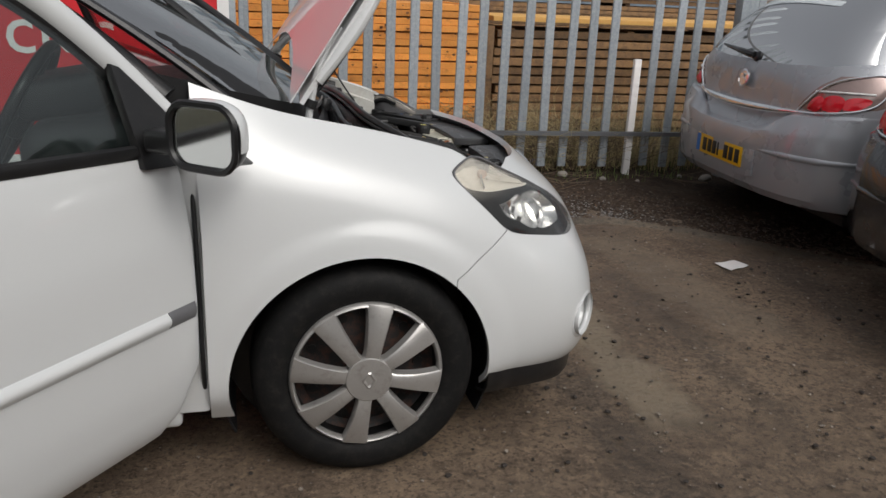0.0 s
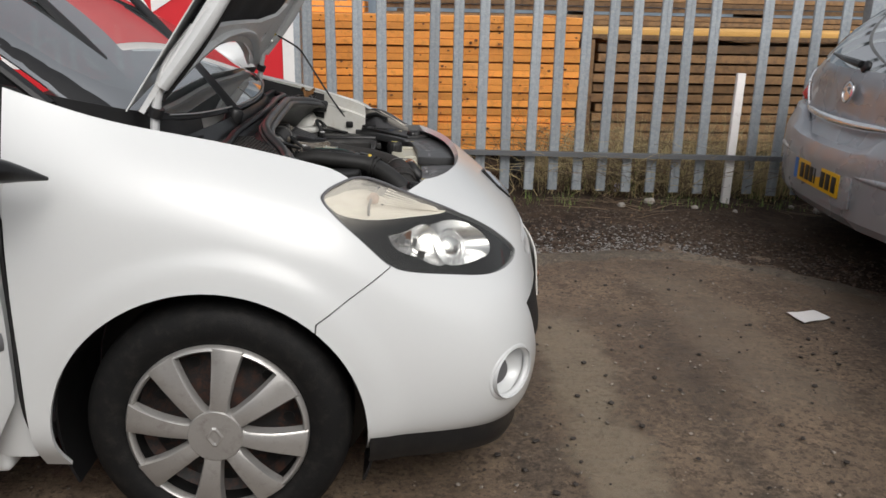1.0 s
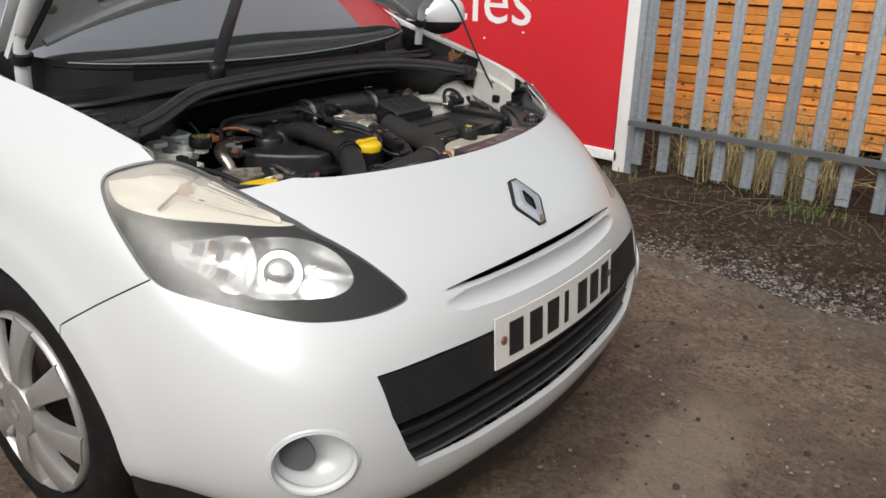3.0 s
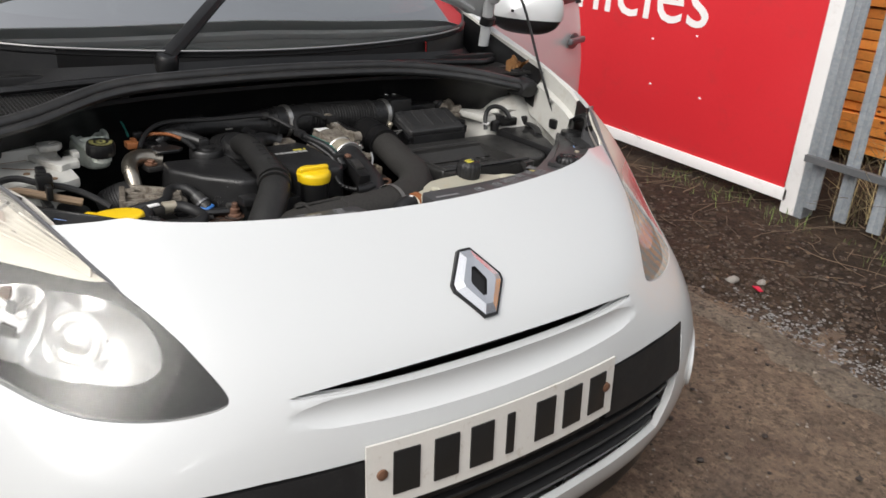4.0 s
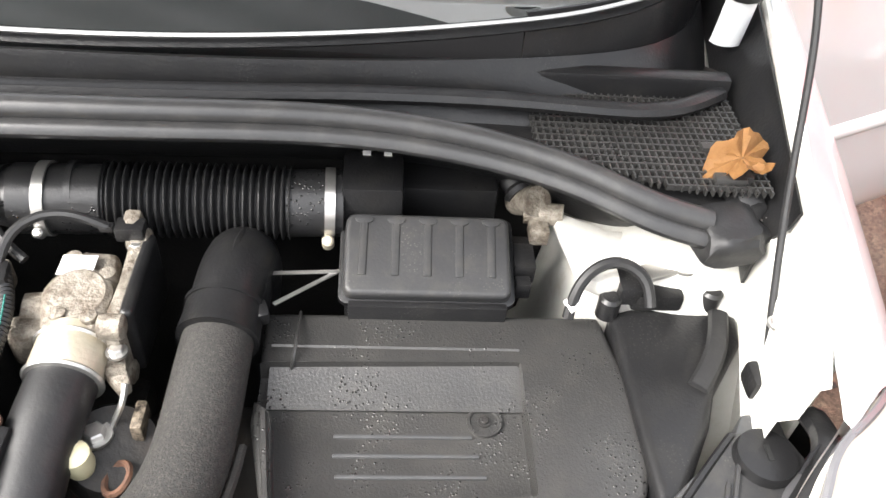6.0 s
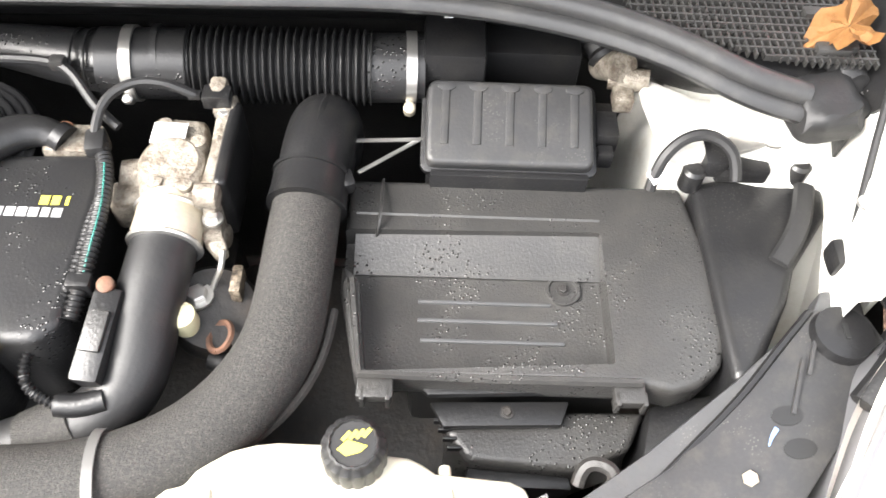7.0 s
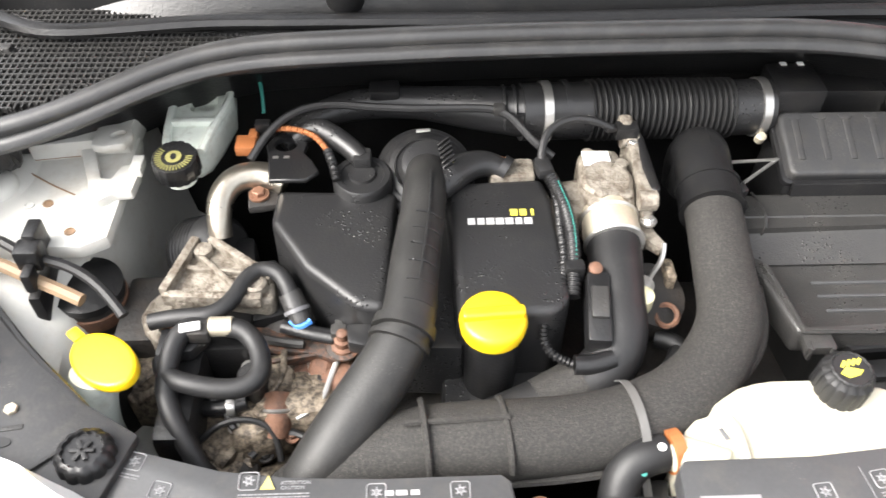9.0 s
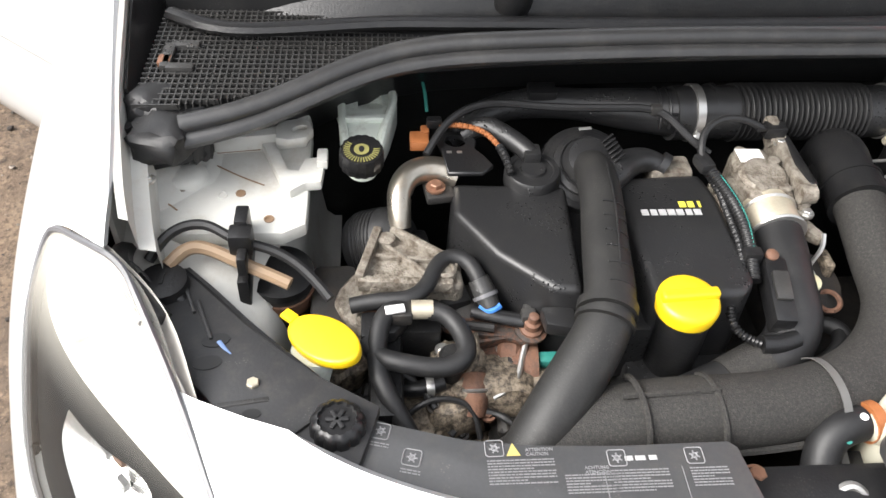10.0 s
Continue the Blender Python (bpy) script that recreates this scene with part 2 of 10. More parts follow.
PALEBLUE = surf("pale_blue_paint", (0.13, 0.20, 0.36), 0.6, var=0.2, scale=80, bump=0)
TANSEAL = surf("brown_sealer", (0.20, 0.13, 0.08), 0.7, var=0.4, scale=60, bump=0.3)
BEIGE = surf("tarnished_collar", (0.40, 0.36, 0.28), 0.45, metal=0.5, var=0.2, scale=40, bump=0.15, bump_scale=250)
PLATE = surf("plate_white", (0.62, 0.60, 0.56), 0.4, var=0.08, scale=20, bump=0, tint=(0.33, 0.25, 0.17), thresh=0.68)
PLATE_Y = surf("plate_yellow", (0.72, 0.42, 0.01), 0.35, var=0.05, scale=20, bump=0)
BLACKINK_SHADE = surf("black_ink_and_shade", (0.012, 0.012, 0.012), 0.4, var=0.2, scale=30, bump=0)
REFLECT = surf("lamp_reflector", (0.86, 0.86, 0.87), 0.24, metal=0.92, var=0.0, scale=30, bump=0)
LAMPGREY = surf("lamp_bezel_grey", (0.10, 0.10, 0.105), 0.35, var=0.15, scale=20, bump=0)
LAMPCREAM = surf("hazed_lamp_cream", (0.74, 0.70, 0.64), 0.3, var=0.08, scale=14, bump=0.05, tint=(0.60, 0.55, 0.48), thresh=0.62)
AMBER = surf("amber_bulb", (0.38, 0.22, 0.15), 0.3, var=0.1, scale=30, bump=0)
GLASS = glass("clear_glass", (0.72, 0.79, 0.77), 0.0, 0.07)


def hazed(m, amount, colour, scale=5.0):
    """Lay a thin patchy pale film over a clear pane: lens haze, or reflected sky painted on."""
    n, l = m.node_tree.nodes, m.node_tree.links
    out = n["Material Output"].inputs["Surface"]
    src = out.links[0].from_socket
    d, mx, t, r, g = n.new("ShaderNodeBsdfDiffuse"), n.new("ShaderNodeMixShader"), n.new("ShaderNodeTexNoise"), n.new("ShaderNodeMapRange"), n.new("ShaderNodeNewGeometry")
    d.inputs["Color"].default_value = (*colour, 1)
    t.inputs["Scale"].default_value, t.inputs["Detail"].default_value = scale, 5
    r.inputs["From Min"].default_value, r.inputs["From Max"].default_value = 0.3, 0.7
    r.inputs["To Min"].default_value, r.inputs["To Max"].default_value = amount * 0.5, amount * 1.5
    l.new(g.outputs["Position"], t.inputs["Vector"])
    l.new(t.outputs["Fac"], r.inputs["Value"])
    l.new(r.outputs[0], mx.inputs[0])
    l.new(src, mx.inputs[1])
    l.new(d.outputs[0], mx.inputs[2])
    l.new(mx.outputs[0], out)
    return m


LENS_WORN = hazed(glass("clouded_lamp_lens", (0.92, 0.91, 0.88), 0.0, 0.04), 0.13, (0.62, 0.60, 0.56), 7)
LENS = hazed(glass("lamp_lens", (0.96, 0.96, 0.94), 0.0, 0.022), 0.005, (0.72, 0.70, 0.66), 9)


def yellowed(m, colour, low, high, most):
    """Weathered film on the upper part of a lens, where the sun has clouded the plastic."""
    n, l = m.node_tree.nodes, m.node_tree.links
    out = n["Material Output"].inputs["Surface"]
    src = out.links[0].from_socket
    d, mx, g, sp, r = n.new("ShaderNodeBsdfDiffuse"), n.new("ShaderNodeMixShader"), n.new("ShaderNodeNewGeometry"), n.new("ShaderNodeSeparateXYZ"), n.new("ShaderNodeMapRange")
    d.inputs["Color"].default_value = (*colour, 1)
    r.interpolation_type = "SMOOTHSTEP"
    r.inputs["From Min"].default_value, r.inputs["From Max"].default_value, r.inputs["To Max"].default_value = low, high, most
    l.new(g.outputs["Position"], sp.inputs[0])
    l.new(sp.outputs["Z"], r.inputs["Value"])
    l.new(r.outputs[0], mx.inputs[0])
    l.new(src, mx.inputs[1])
    l.new(d.outputs[0], mx.inputs[2])
    l.new(mx.outputs[0], out)
    return m


yellowed(LENS, (0.66, 0.63, 0.56), 0.735, 0.83, 0.32)
yellowed(LENS_WORN, (0.68, 0.64, 0.55), 0.70, 0.81, 0.55)
LAMPBLACK = surf("gloss_black_bezel", (0.012, 0.012, 0.013), 0.5, var=0.0, scale=20, bump=0, spec=0.10)
DARKGLASS = hazed(glass("tinted_glass", (0.34, 0.38, 0.38), 0.0, 0.22), 0.02, (0.60, 0.62, 0.62), 2.5)
# pale teal film and raised mirror paint in the screen's bright sky reflection
SCREEN = hazed(glass("sky_hazed_windscreen_glass", (0.42, 0.48, 0.47), 0.0, 0.60), 0.020, (0.60, 0.68, 0.68), 2.0)
SKYGLASS = hazed(glass("sky_bright_tinted_glass", (0.22, 0.26, 0.26), 0.0, 0.78), 0.02, (0.60, 0.62, 0.62), 2.5)
MIRROR = surf("mirror", (0.85, 0.87, 0.86), 0.02, metal=1.0, var=0.01, bump=0)
MIRROR.node_tree.nodes["Principled BSDF"].inputs["Roughness"].default_value = 0.01
PADBLACK = surf("black_felt_pad", (0.012, 0.012, 0.013), 0.9, var=0.3, scale=40, bump=0.3, bump_scale=300)
DASH = surf("dark_dashboard_plastic", (0.022, 0.022, 0.024), 0.6, var=0.15, scale=30, bump=0.15, bump_scale=500)
FABRIC = surf("grey_fabric", (0.09, 0.09, 0.095), 0.9, var=0.2, scale=30, bump=0.2, bump_scale=400)
RED = surf("red_sign_paint", (0.56, 0.022, 0.03), 0.42, var=0.08, scale=3, bump=0.03, bump_scale=60, tint=(0.40, 0.04, 0.04), thresh=0.66, alpha_tint=0.4)
SIGNWHITE = surf("white_sign_vinyl", (0.74, 0.73, 0.72), 0.5, var=0.05, scale=9, bump=0.02, tint=(0.5, 0.48, 0.45), thresh=0.64, alpha_tint=0.4)
GALV = by_object(surf("galvanised_steel", (0.25, 0.28, 0.305), 0.5, metal=0.45, var=0.35, scale=22, bump=0.12, bump_scale=90, tint=(0.42, 0.44, 0.45), thresh=0.54, alpha_tint=0.7), 0.14)
POSTWHITE = surf("white_painted_stake", (0.74, 0.72, 0.70), 0.6, var=0.08, scale=20, bump=0.15, bump_scale=90, tint=(0.45, 0.40, 0.35), thresh=0.66)
PINE = by_object(surf("orange_stained_softwood", (0.72, 0.29, 0.055), 0.62, var=0.2, scale=7, bump=0.2, bump_scale=70, tint=(0.30, 0.10, 0.03), thresh=0.64, alpha_tint=0.7), 0.28)
OLDWOOD = by_object(surf("weathered_brown_softwood", (0.205, 0.115, 0.050), 0.72, var=0.3, scale=7, bump=0.25, bump_scale=70, tint=(0.085, 0.05, 0.028), thresh=0.56, alpha_tint=0.8), 0.4)
FRESHWOOD = surf("yellow_pine_board", (0.62, 0.35, 0.10), 0.6, var=0.15, scale=7, bump=0.15, bump_scale=70)
CONTAINER = surf("grey_blue_steel_container", (0.16, 0.20, 0.24), 0.6, var=0.12, scale=2, bump=0.05)
ASTRA = surf("silver_grey_metallic", (0.37, 0.385, 0.41), 0.28, metal=0.28, var=0.04, scale=4, bump=0.02, bump_scale=300, coat=0.6)
BLACKCAR = surf("black_car_paint", (0.012, 0.012, 0.014), 0.25, var=0.1, scale=4, bump=0, coat=0.8)
TAILRED = surf("tail_lamp_red", (0.55, 0.012, 0.022), 0.12, var=0.3, scale=30, bump=0, coat=0.6)
TAILCLEAR = surf("tail_lamp_clear", (0.30, 0.22, 0.20), 0.16, metal=0.45, var=0.2, scale=40, bump=0, coat=0.6)
PAPER = surf("damp_paper", (0.72, 0.70, 0.68), 0.8, var=0.05, scale=30, bump=0.1)
GRASS = by_island(surf("weeds_green", (0.10, 0.14, 0.035), 0.7, var=0.3, scale=10, bump=0), 0.5)
STRAW = by_island(surf("dead_straw", (0.36, 0.29, 0.15), 0.8, var=0.3, scale=10, bump=0), 0.45)
TWIG = by_island(surf("dead_twigs", (0.12, 0.085, 0.055), 0.85, var=0.3, scale=20, bump=0.1), 0.4)
STONE = by_island(surf("gravel_stone", (0.066, 0.051, 0.040), 0.8, var=0.3, scale=40, bump=0.3, bump_scale=200), 0.6)
LEAF = surf("dead_yellow_leaf", (0.29, 0.145, 0.050), 0.7, var=0.3, scale=60, bump=0.3, bump_scale=200, tint=(0.22, 0.10, 0.03), thresh=0.6)


def ground_material(name, base, alt, wet, stain, streaks=(), shine=0.42):
    """Worn yard surface: patches of grit and damp over it, fine aggregate, darker wet places that shine."""
    m = bpy.data.materials.new(name)
    m.use_nodes = True
    n, l = m.node_tree.nodes, m.node_tree.links
    b = n["Principled BSDF"]
    geo = n.new("ShaderNodeNewGeometry")
    def noise_(scale, detail=8, rough=0.6, off=(0, 0, 0)):
        mp, t = n.new("ShaderNodeMapping"), n.new("ShaderNodeTexNoise")
        mp.inputs["Location"].default_value = off
        t.inputs["Scale"].default_value, t.inputs["Detail"].default_value, t.inputs["Roughness"].default_value = scale, detail, rough
        l.new(geo.outputs["Position"], mp.inputs["Vector"])
        l.new(mp.outputs[0], t.inputs["Vector"])
        return t.outputs["Fac"]
    def ramp(v, a, c, to=1.0):
        r = n.new("ShaderNodeMapRange")
        r.inputs["From Min"].default_value, r.inputs["From Max"].default_value, r.inputs["To Max"].default_value = a, c, to
        l.new(v, r.inputs["Value"])
        return r.outputs[0]
    def mix(a, c, f):
        x = n.new("ShaderNodeMix")
        x.data_type = "RGBA"
        for s, v in (("A", a), ("B", c)):
            if isinstance(v, tuple):
                x.inputs[s].default_value = (*v, 1)
            else:
                l.new(v, x.inputs[s])
        l.new(f, x.inputs["Factor"])
        return x.outputs["Result"]
    patches = noise_(0.9, 10, 0.62)
    grit = noise_(60, 6, 0.75)
    fine = noise_(240, 4, 0.7)
    wets = noise_(0.55, 9, 0.68, (5, 2, 0))
    worn = noise_(2.6, 12, 0.72, (8, 3, 0))
    col = mix(base, alt, ramp(patches, 0.42, 0.60))
    col = mix(col, tuple(min(1, c * 1.6) for c in alt), ramp(worn, 0.50, 0.68, 0.5))
    col = mix(col, stain, ramp(noise_(5, 12, 0.75, (1, 4, 0)), 0.46, 0.68, 0.55))
    col = mix(col, tuple(min(1, c * 1.5) for c in alt), ramp(noise_(24, 8, 0.8, (3, 9, 0)), 0.52, 0.62, 0.75))
    col = mix(col, tuple(c * 0.25 for c in base), ramp(noise_(32, 8, 0.8, (7, 1, 0)), 0.53, 0.62, 0.85))
    col = mix(col, tuple(c * 0.30 for c in base), ramp(grit, 0.52, 0.60, 0.85))
    col = mix(col, tuple(min(1, c * 2.4) for c in alt), ramp(fine, 0.60, 0.68, 0.7))
    col = mix(col, tuple(c * 0.36 for c in base), ramp(noise_(9, 10, 0.8, (2, 6, 0)), 0.53, 0.64, 0.75))
    col = mix(col, tuple(min(1, c * 1.8) for c in alt), ramp(noise_(15, 10, 0.82, (11, 5, 0)), 0.56, 0.66, 0.6))
    wetf = ramp(wets, 0.47, 0.60)
    col = mix(col, tuple(c * 0.42 for c in base), ramp(wets, 0.47, 0.60, wet))
    if streaks:
        axes = n.new("ShaderNodeSeparateXYZ")
        l.new(geo.outputs["Position"], axes.inputs[0])
    def math_(op, a, c, d=None):
        x = n.new("ShaderNodeMath")
        x.operation = op
        for k, v in enumerate((a, c, d)):
            if v is None:
                continue
            if isinstance(v, (int, float)):
                x.inputs[k].default_value = v
            else:
                l.new(v, x.inputs[k])
        return x.outputs[0]
    for x0, slant, half, y0, y1, tone, force in streaks:
        # a long worn mark on the ground with ragged edges
        off = math_("ABSOLUTE", math_("SUBTRACT", math_("SUBTRACT", axes.outputs["X"], math_("MULTIPLY", axes.outputs["Y"], slant)), x0), 0.0)
        ragged = math_("ADD", off, math_("MULTIPLY", math_("SUBTRACT", worn, 0.5), -0.5))
        across_ = ramp(ragged, half + 0.05, half - 0.03)
        mid, span = (y0 + y1) / 2, (y1 - y0) / 2
        along = ramp(math_("ABSOLUTE", math_("SUBTRACT", axes.outputs["Y"], mid), 0.0), span + 0.06, span - 0.12)
        col = mix(col, tone, math_("MULTIPLY", math_("MULTIPLY", across_, along), math_("MULTIPLY", ramp(grit, 0.30, 0.55), force)))
    l.new(col, b.inputs["Base Color"])
    rr = n.new("ShaderNodeMapRange")
    rr.inputs["To Min"].default_value, rr.inputs["To Max"].default_value = 0.88, shine
    l.new(wetf, rr.inputs["Value"])
    l.new(rr.outputs[0], b.inputs["Roughness"])
    bp1, bp2 = n.new("ShaderNodeBump"), n.new("ShaderNodeBump")
    bp1.inputs["Strength"].default_value, bp1.inputs["Distance"].default_value = 0.9, 0.007
    bp2.inputs["Strength"].default_value, bp2.inputs["Distance"].default_value = 0.5, 0.02
    l.new(grit, bp1.inputs["Height"])
    l.new(noise_(11, 8, 0.65), bp2.inputs["Height"])
    l.new(bp2.outputs[0], bp1.inputs["Normal"])
    l.new(bp1.outputs[0], b.inputs["Normal"])
    return m


YARD = ground_material("worn_damp_concrete", (0.118, 0.082, 0.055), (0.174, 0.125, 0.083), 0.36, (0.046, 0.032, 0.022), (
    (1.03, 0.02, 0.10, -0.75, 0.68, (0.215, 0.175, 0.122), 0.85),
    (0.80, 0.00, 0.07, -1.6, 0.9, (0.035, 0.027, 0.021), 0.6),
    (1.42, 0.05, 0.05, -0.9, 1.1, (0.040, 0.031, 0.024), 0.45),
    (1.75, -0.08, 0.14, -0.2, 1.2, (0.165, 0.132, 0.095), 0.55),
    (0.35, 0.00, 0.12, -1.9, -0.95, (0.170, 0.135, 0.098), 0.5),
    (2.3, 0.10, 0.12, -0.5, 0.7, (0.045, 0.035, 0.027), 0.55),
))
SOIL = ground_material("dark_gravelly_soil", (0.029, 0.0188, 0.0127), (0.055, 0.037, 0.024), 0.3, (0.008, 0.0052, 0.0036), shine=0.75)
SOIL.node_tree.nodes["Principled BSDF"].inputs["Specular IOR Level"].default_value = 0.2


# ---- builders ----
from mathutils.bvhtree import BVHTree


def spline(u, pts, at):
    """Natural cubic through pts at the parameters u, sampled at the parameters at."""
    u, p, at = np.asarray(u, float), np.asarray(pts, float), np.asarray(at, float)
    k, h = len(u), np.diff(u)
    a, b = np.eye(k), np.zeros_like(p)
    for i in range(1, k - 1):
        a[i, i - 1], a[i, i], a[i, i + 1] = h[i - 1], 2 * (h[i - 1] + h[i]), h[i]
        b[i] = 6 * ((p[i + 1] - p[i]) / h[i] - (p[i] - p[i - 1]) / h[i - 1])
    m = np.linalg.solve(a, b.reshape(k, -1)).reshape(p.shape)
    j = np.clip(np.searchsorted(u, at, side="right") - 1, 0, k - 2)
    sh = (-1,) + (1,) * (p.ndim - 1)
    s, c, hh = ((u[j + 1] - at) / h[j]).reshape(sh), ((at - u[j]) / h[j]).reshape(sh), h[j].reshape(sh)
    return s * p[j] + c * p[j + 1] + ((s**3 - s) * m[j] + (c**3 - c) * m[j + 1]) * hh**2 / 6


def run(pts):
    return np.r_[0, np.cumsum(np.linalg.norm(np.diff(np.asarray(pts, float), axis=0), axis=1))]


def smooth_line(pts, n):
    d = run(pts)
    return spline(d, pts, np.linspace(0, d[-1], n)) if len(pts) > 2 else np.linspace(pts[0], pts[1], n)


def thing(name, label, category, at=(0, 0, 0), group="", kind=""):
    ob = new(name)
    ob.location = at
    ob.empty_display_size = 0.1
    return tagged(ob, label, category, group, kind)


def finish(ob, mat, angle=38):
    me = ob.data
    me.materials.clear()
    me.materials.append(mat)
    for p in me.polygons:
        p.use_smooth = True
    me.set_sharp_from_angle(angle=radians(angle))
    return ob


def mesh_ob(name, bm, mat, parent=None, label="", angle=38):
    if isinstance(bm, bmesh.types.BMesh):
        me = bpy.data.meshes.new(name)
        bm.normal_update()
        bm.to_mesh(me)
        bm.free()
    else:
        me = bm
    ob = new(name, me)
    finish(ob, mat, angle)
    if parent:
        ob.parent = parent
        if parent.type == "EMPTY":
            ob.matrix_parent_inverse = Matrix.Translation(-parent.location)
    if label:
        ob["label"] = label
    return ob


part = mesh_ob


def grid_bm(g, close_u=False, flip=False):
    """A sheet from a grid of points (u, v, 3)."""
    bm = bmesh.new()
    nu, nv = g.shape[:2]
    vs = [[bm.verts.new(g[i, j]) for j in range(nv)] for i in range(nu)]
    for i in range(nu if close_u else nu - 1):
        k = (i + 1) % nu
        for j in range(nv - 1):
            f = [vs[i][j], vs[k][j], vs[k][j + 1], vs[i][j + 1]]
            bm.faces.new(f[::-1] if flip else f)
    return bm


def normals(g):
    du, dv = np.gradient(g, axis=0), np.gradient(g, axis=1)
    n = np.cross(du, dv)
    return n / np.maximum(np.linalg.norm(n, axis=2, keepdims=True), 1e-9)


def solid_bm(g, thick):
    """A closed shell: the sheet g and a copy of it pushed along its normals by thick."""
    h = g + normals(g) * thick
    bm = bmesh.new()
    nu, nv = g.shape[:2]
    a = [[bm.verts.new(g[i, j]) for j in range(nv)] for i in range(nu)]
    b = [[bm.verts.new(h[i, j]) for j in range(nv)] for i in range(nu)]
    for i in range(nu - 1):
        for j in range(nv - 1):
            bm.faces.new((a[i][j], a[i + 1][j], a[i + 1][j + 1], a[i][j + 1]))
            bm.faces.new((b[i][j + 1], b[i + 1][j + 1], b[i + 1][j], b[i][j]))
    for i in range(nu - 1):
        bm.faces.new((a[i + 1][0], a[i][0], b[i][0], b[i + 1][0]))
        bm.faces.new((a[i][-1], a[i + 1][-1], b[i + 1][-1], b[i][-1]))
    for j in range(nv - 1):
        bm.faces.new((a[0][j], a[0][j + 1], b[0][j + 1], b[0][j]))
        bm.faces.new((a[-1][j + 1], a[-1][j], b[-1][j], b[-1][j + 1]))
    bmesh.ops.recalc_face_normals(bm, faces=bm.faces)
    return bm


def bevel(bm, w, seg=2, angle=30):
    if w:
        ed = [e for e in bm.edges if len(e.link_faces) == 2 and e.calc_face_angle(0) > radians(angle)]
        bmesh.ops.bevel(bm, geom=ed, offset=w, segments=seg, affect="EDGES", profile=0.6, clamp_overlap=True)
    return bm


def box(c, s, bev=0.004, rot=(0, 0, 0), seg=2):
    bm = bmesh.new()
    bmesh.ops.create_cube(bm, size=1)
    bmesh.ops.transform(bm, matrix=Matrix.Diagonal((*s, 1)), verts=bm.verts)
    bevel(bm, bev, seg)
    bmesh.ops.transform(bm, matrix=pose(*c, *rot), verts=bm.verts)
    return bm


def slab(outline, z0, z1, bev=0.004, seg=2, m=None, taper=0.0):
    """A prism over an outline in x, y from z0 up to z1, its edges rounded; taper shrinks the top."""
    bm = bmesh.new()
    c = np.mean(outline, axis=0)
    top = [tuple(c + (np.array(p) - c) * (1 - taper)) for p in outline]
    lo, hi = [bm.verts.new((x, y, z0)) for x, y in outline], [bm.verts.new((x, y, z1)) for x, y in top]
    k = len(outline)
    for i in range(k):
        bm.faces.new((lo[i], lo[(i + 1) % k], hi[(i + 1) % k], hi[i]))
    bm.faces.new(hi)
    bm.faces.new(lo[::-1])
    bmesh.ops.recalc_face_normals(bm, faces=bm.faces)
    bevel(bm, bev, seg)
    if m:
        bmesh.ops.transform(bm, matrix=m, verts=bm.verts)
    return bm


def rounded(x0, y0, x1, y1, r, n=5):
    pts = []
    for cx, cy, a in ((x1 - r, y1 - r, 0), (x0 + r, y1 - r, 90), (x0 + r, y0 + r, 180), (x1 - r, y0 + r, 270)):
        pts += [(cx + r * math.cos(radians(a + 90 * i / n)), cy + r * math.sin(radians(a + 90 * i / n))) for i in range(n + 1)]
    return pts


def oval(cx, cy, rx, ry, n=28, turn=0.0):
    c, s = math.cos(radians(turn)), math.sin(radians(turn))
    return [(cx + c * rx * math.cos(a) - s * ry * math.sin(a), cy + s * rx * math.cos(a) + c * ry * math.sin(a)) for a in np.linspace(0, 2 * math.pi, n, endpoint=False)]


def tube(pts, r, n=40, seg=14, flat=1.0, wave=0.0, pitch=0.006, smooth=True):
    """A tube along pts; r a radius or a list of them; flat squeezes it upright; wave and pitch make it ribbed."""
    line = smooth_line(pts, n) if smooth else np.array(pts, float)
    n = len(line)
    d = run(line)
    rad = np.interp(d / d[-1], np.linspace(0, 1, len(r)), r) if isinstance(r, (list, tuple)) else np.full(n, float(r))
    if wave:
        rad = rad + wave * np.cos(2 * math.pi * d / pitch)
    tan = np.gradient(line, axis=0)
    tan /= np.maximum(np.linalg.norm(tan, axis=1, keepdims=True), 1e-9)
    up = np.array((0, 0, 1.0)) if abs(tan[0][2]) < 0.9 else np.array((1.0, 0, 0))
    bm = bmesh.new()
    rings = []
    for i in range(n):
        side = np.cross(tan[i], up)
        side /= max(np.linalg.norm(side), 1e-9)
        up = np.cross(side, tan[i])
        rings.append([bm.verts.new(line[i] + rad[i] * (math.cos(a) * side + flat * math.sin(a) * up)) for a in np.linspace(0, 2 * math.pi, seg, endpoint=False)])
    for i in range(n - 1):
        for k in range(seg):
            j = (k + 1) % seg
            bm.faces.new((rings[i][k], rings[i][j], rings[i + 1][j], rings[i + 1][k]))
    bm.faces.new(rings[0][::-1])
    bm.faces.new(rings[-1])
    bmesh.ops.recalc_face_normals(bm, faces=bm.faces)
    return bm


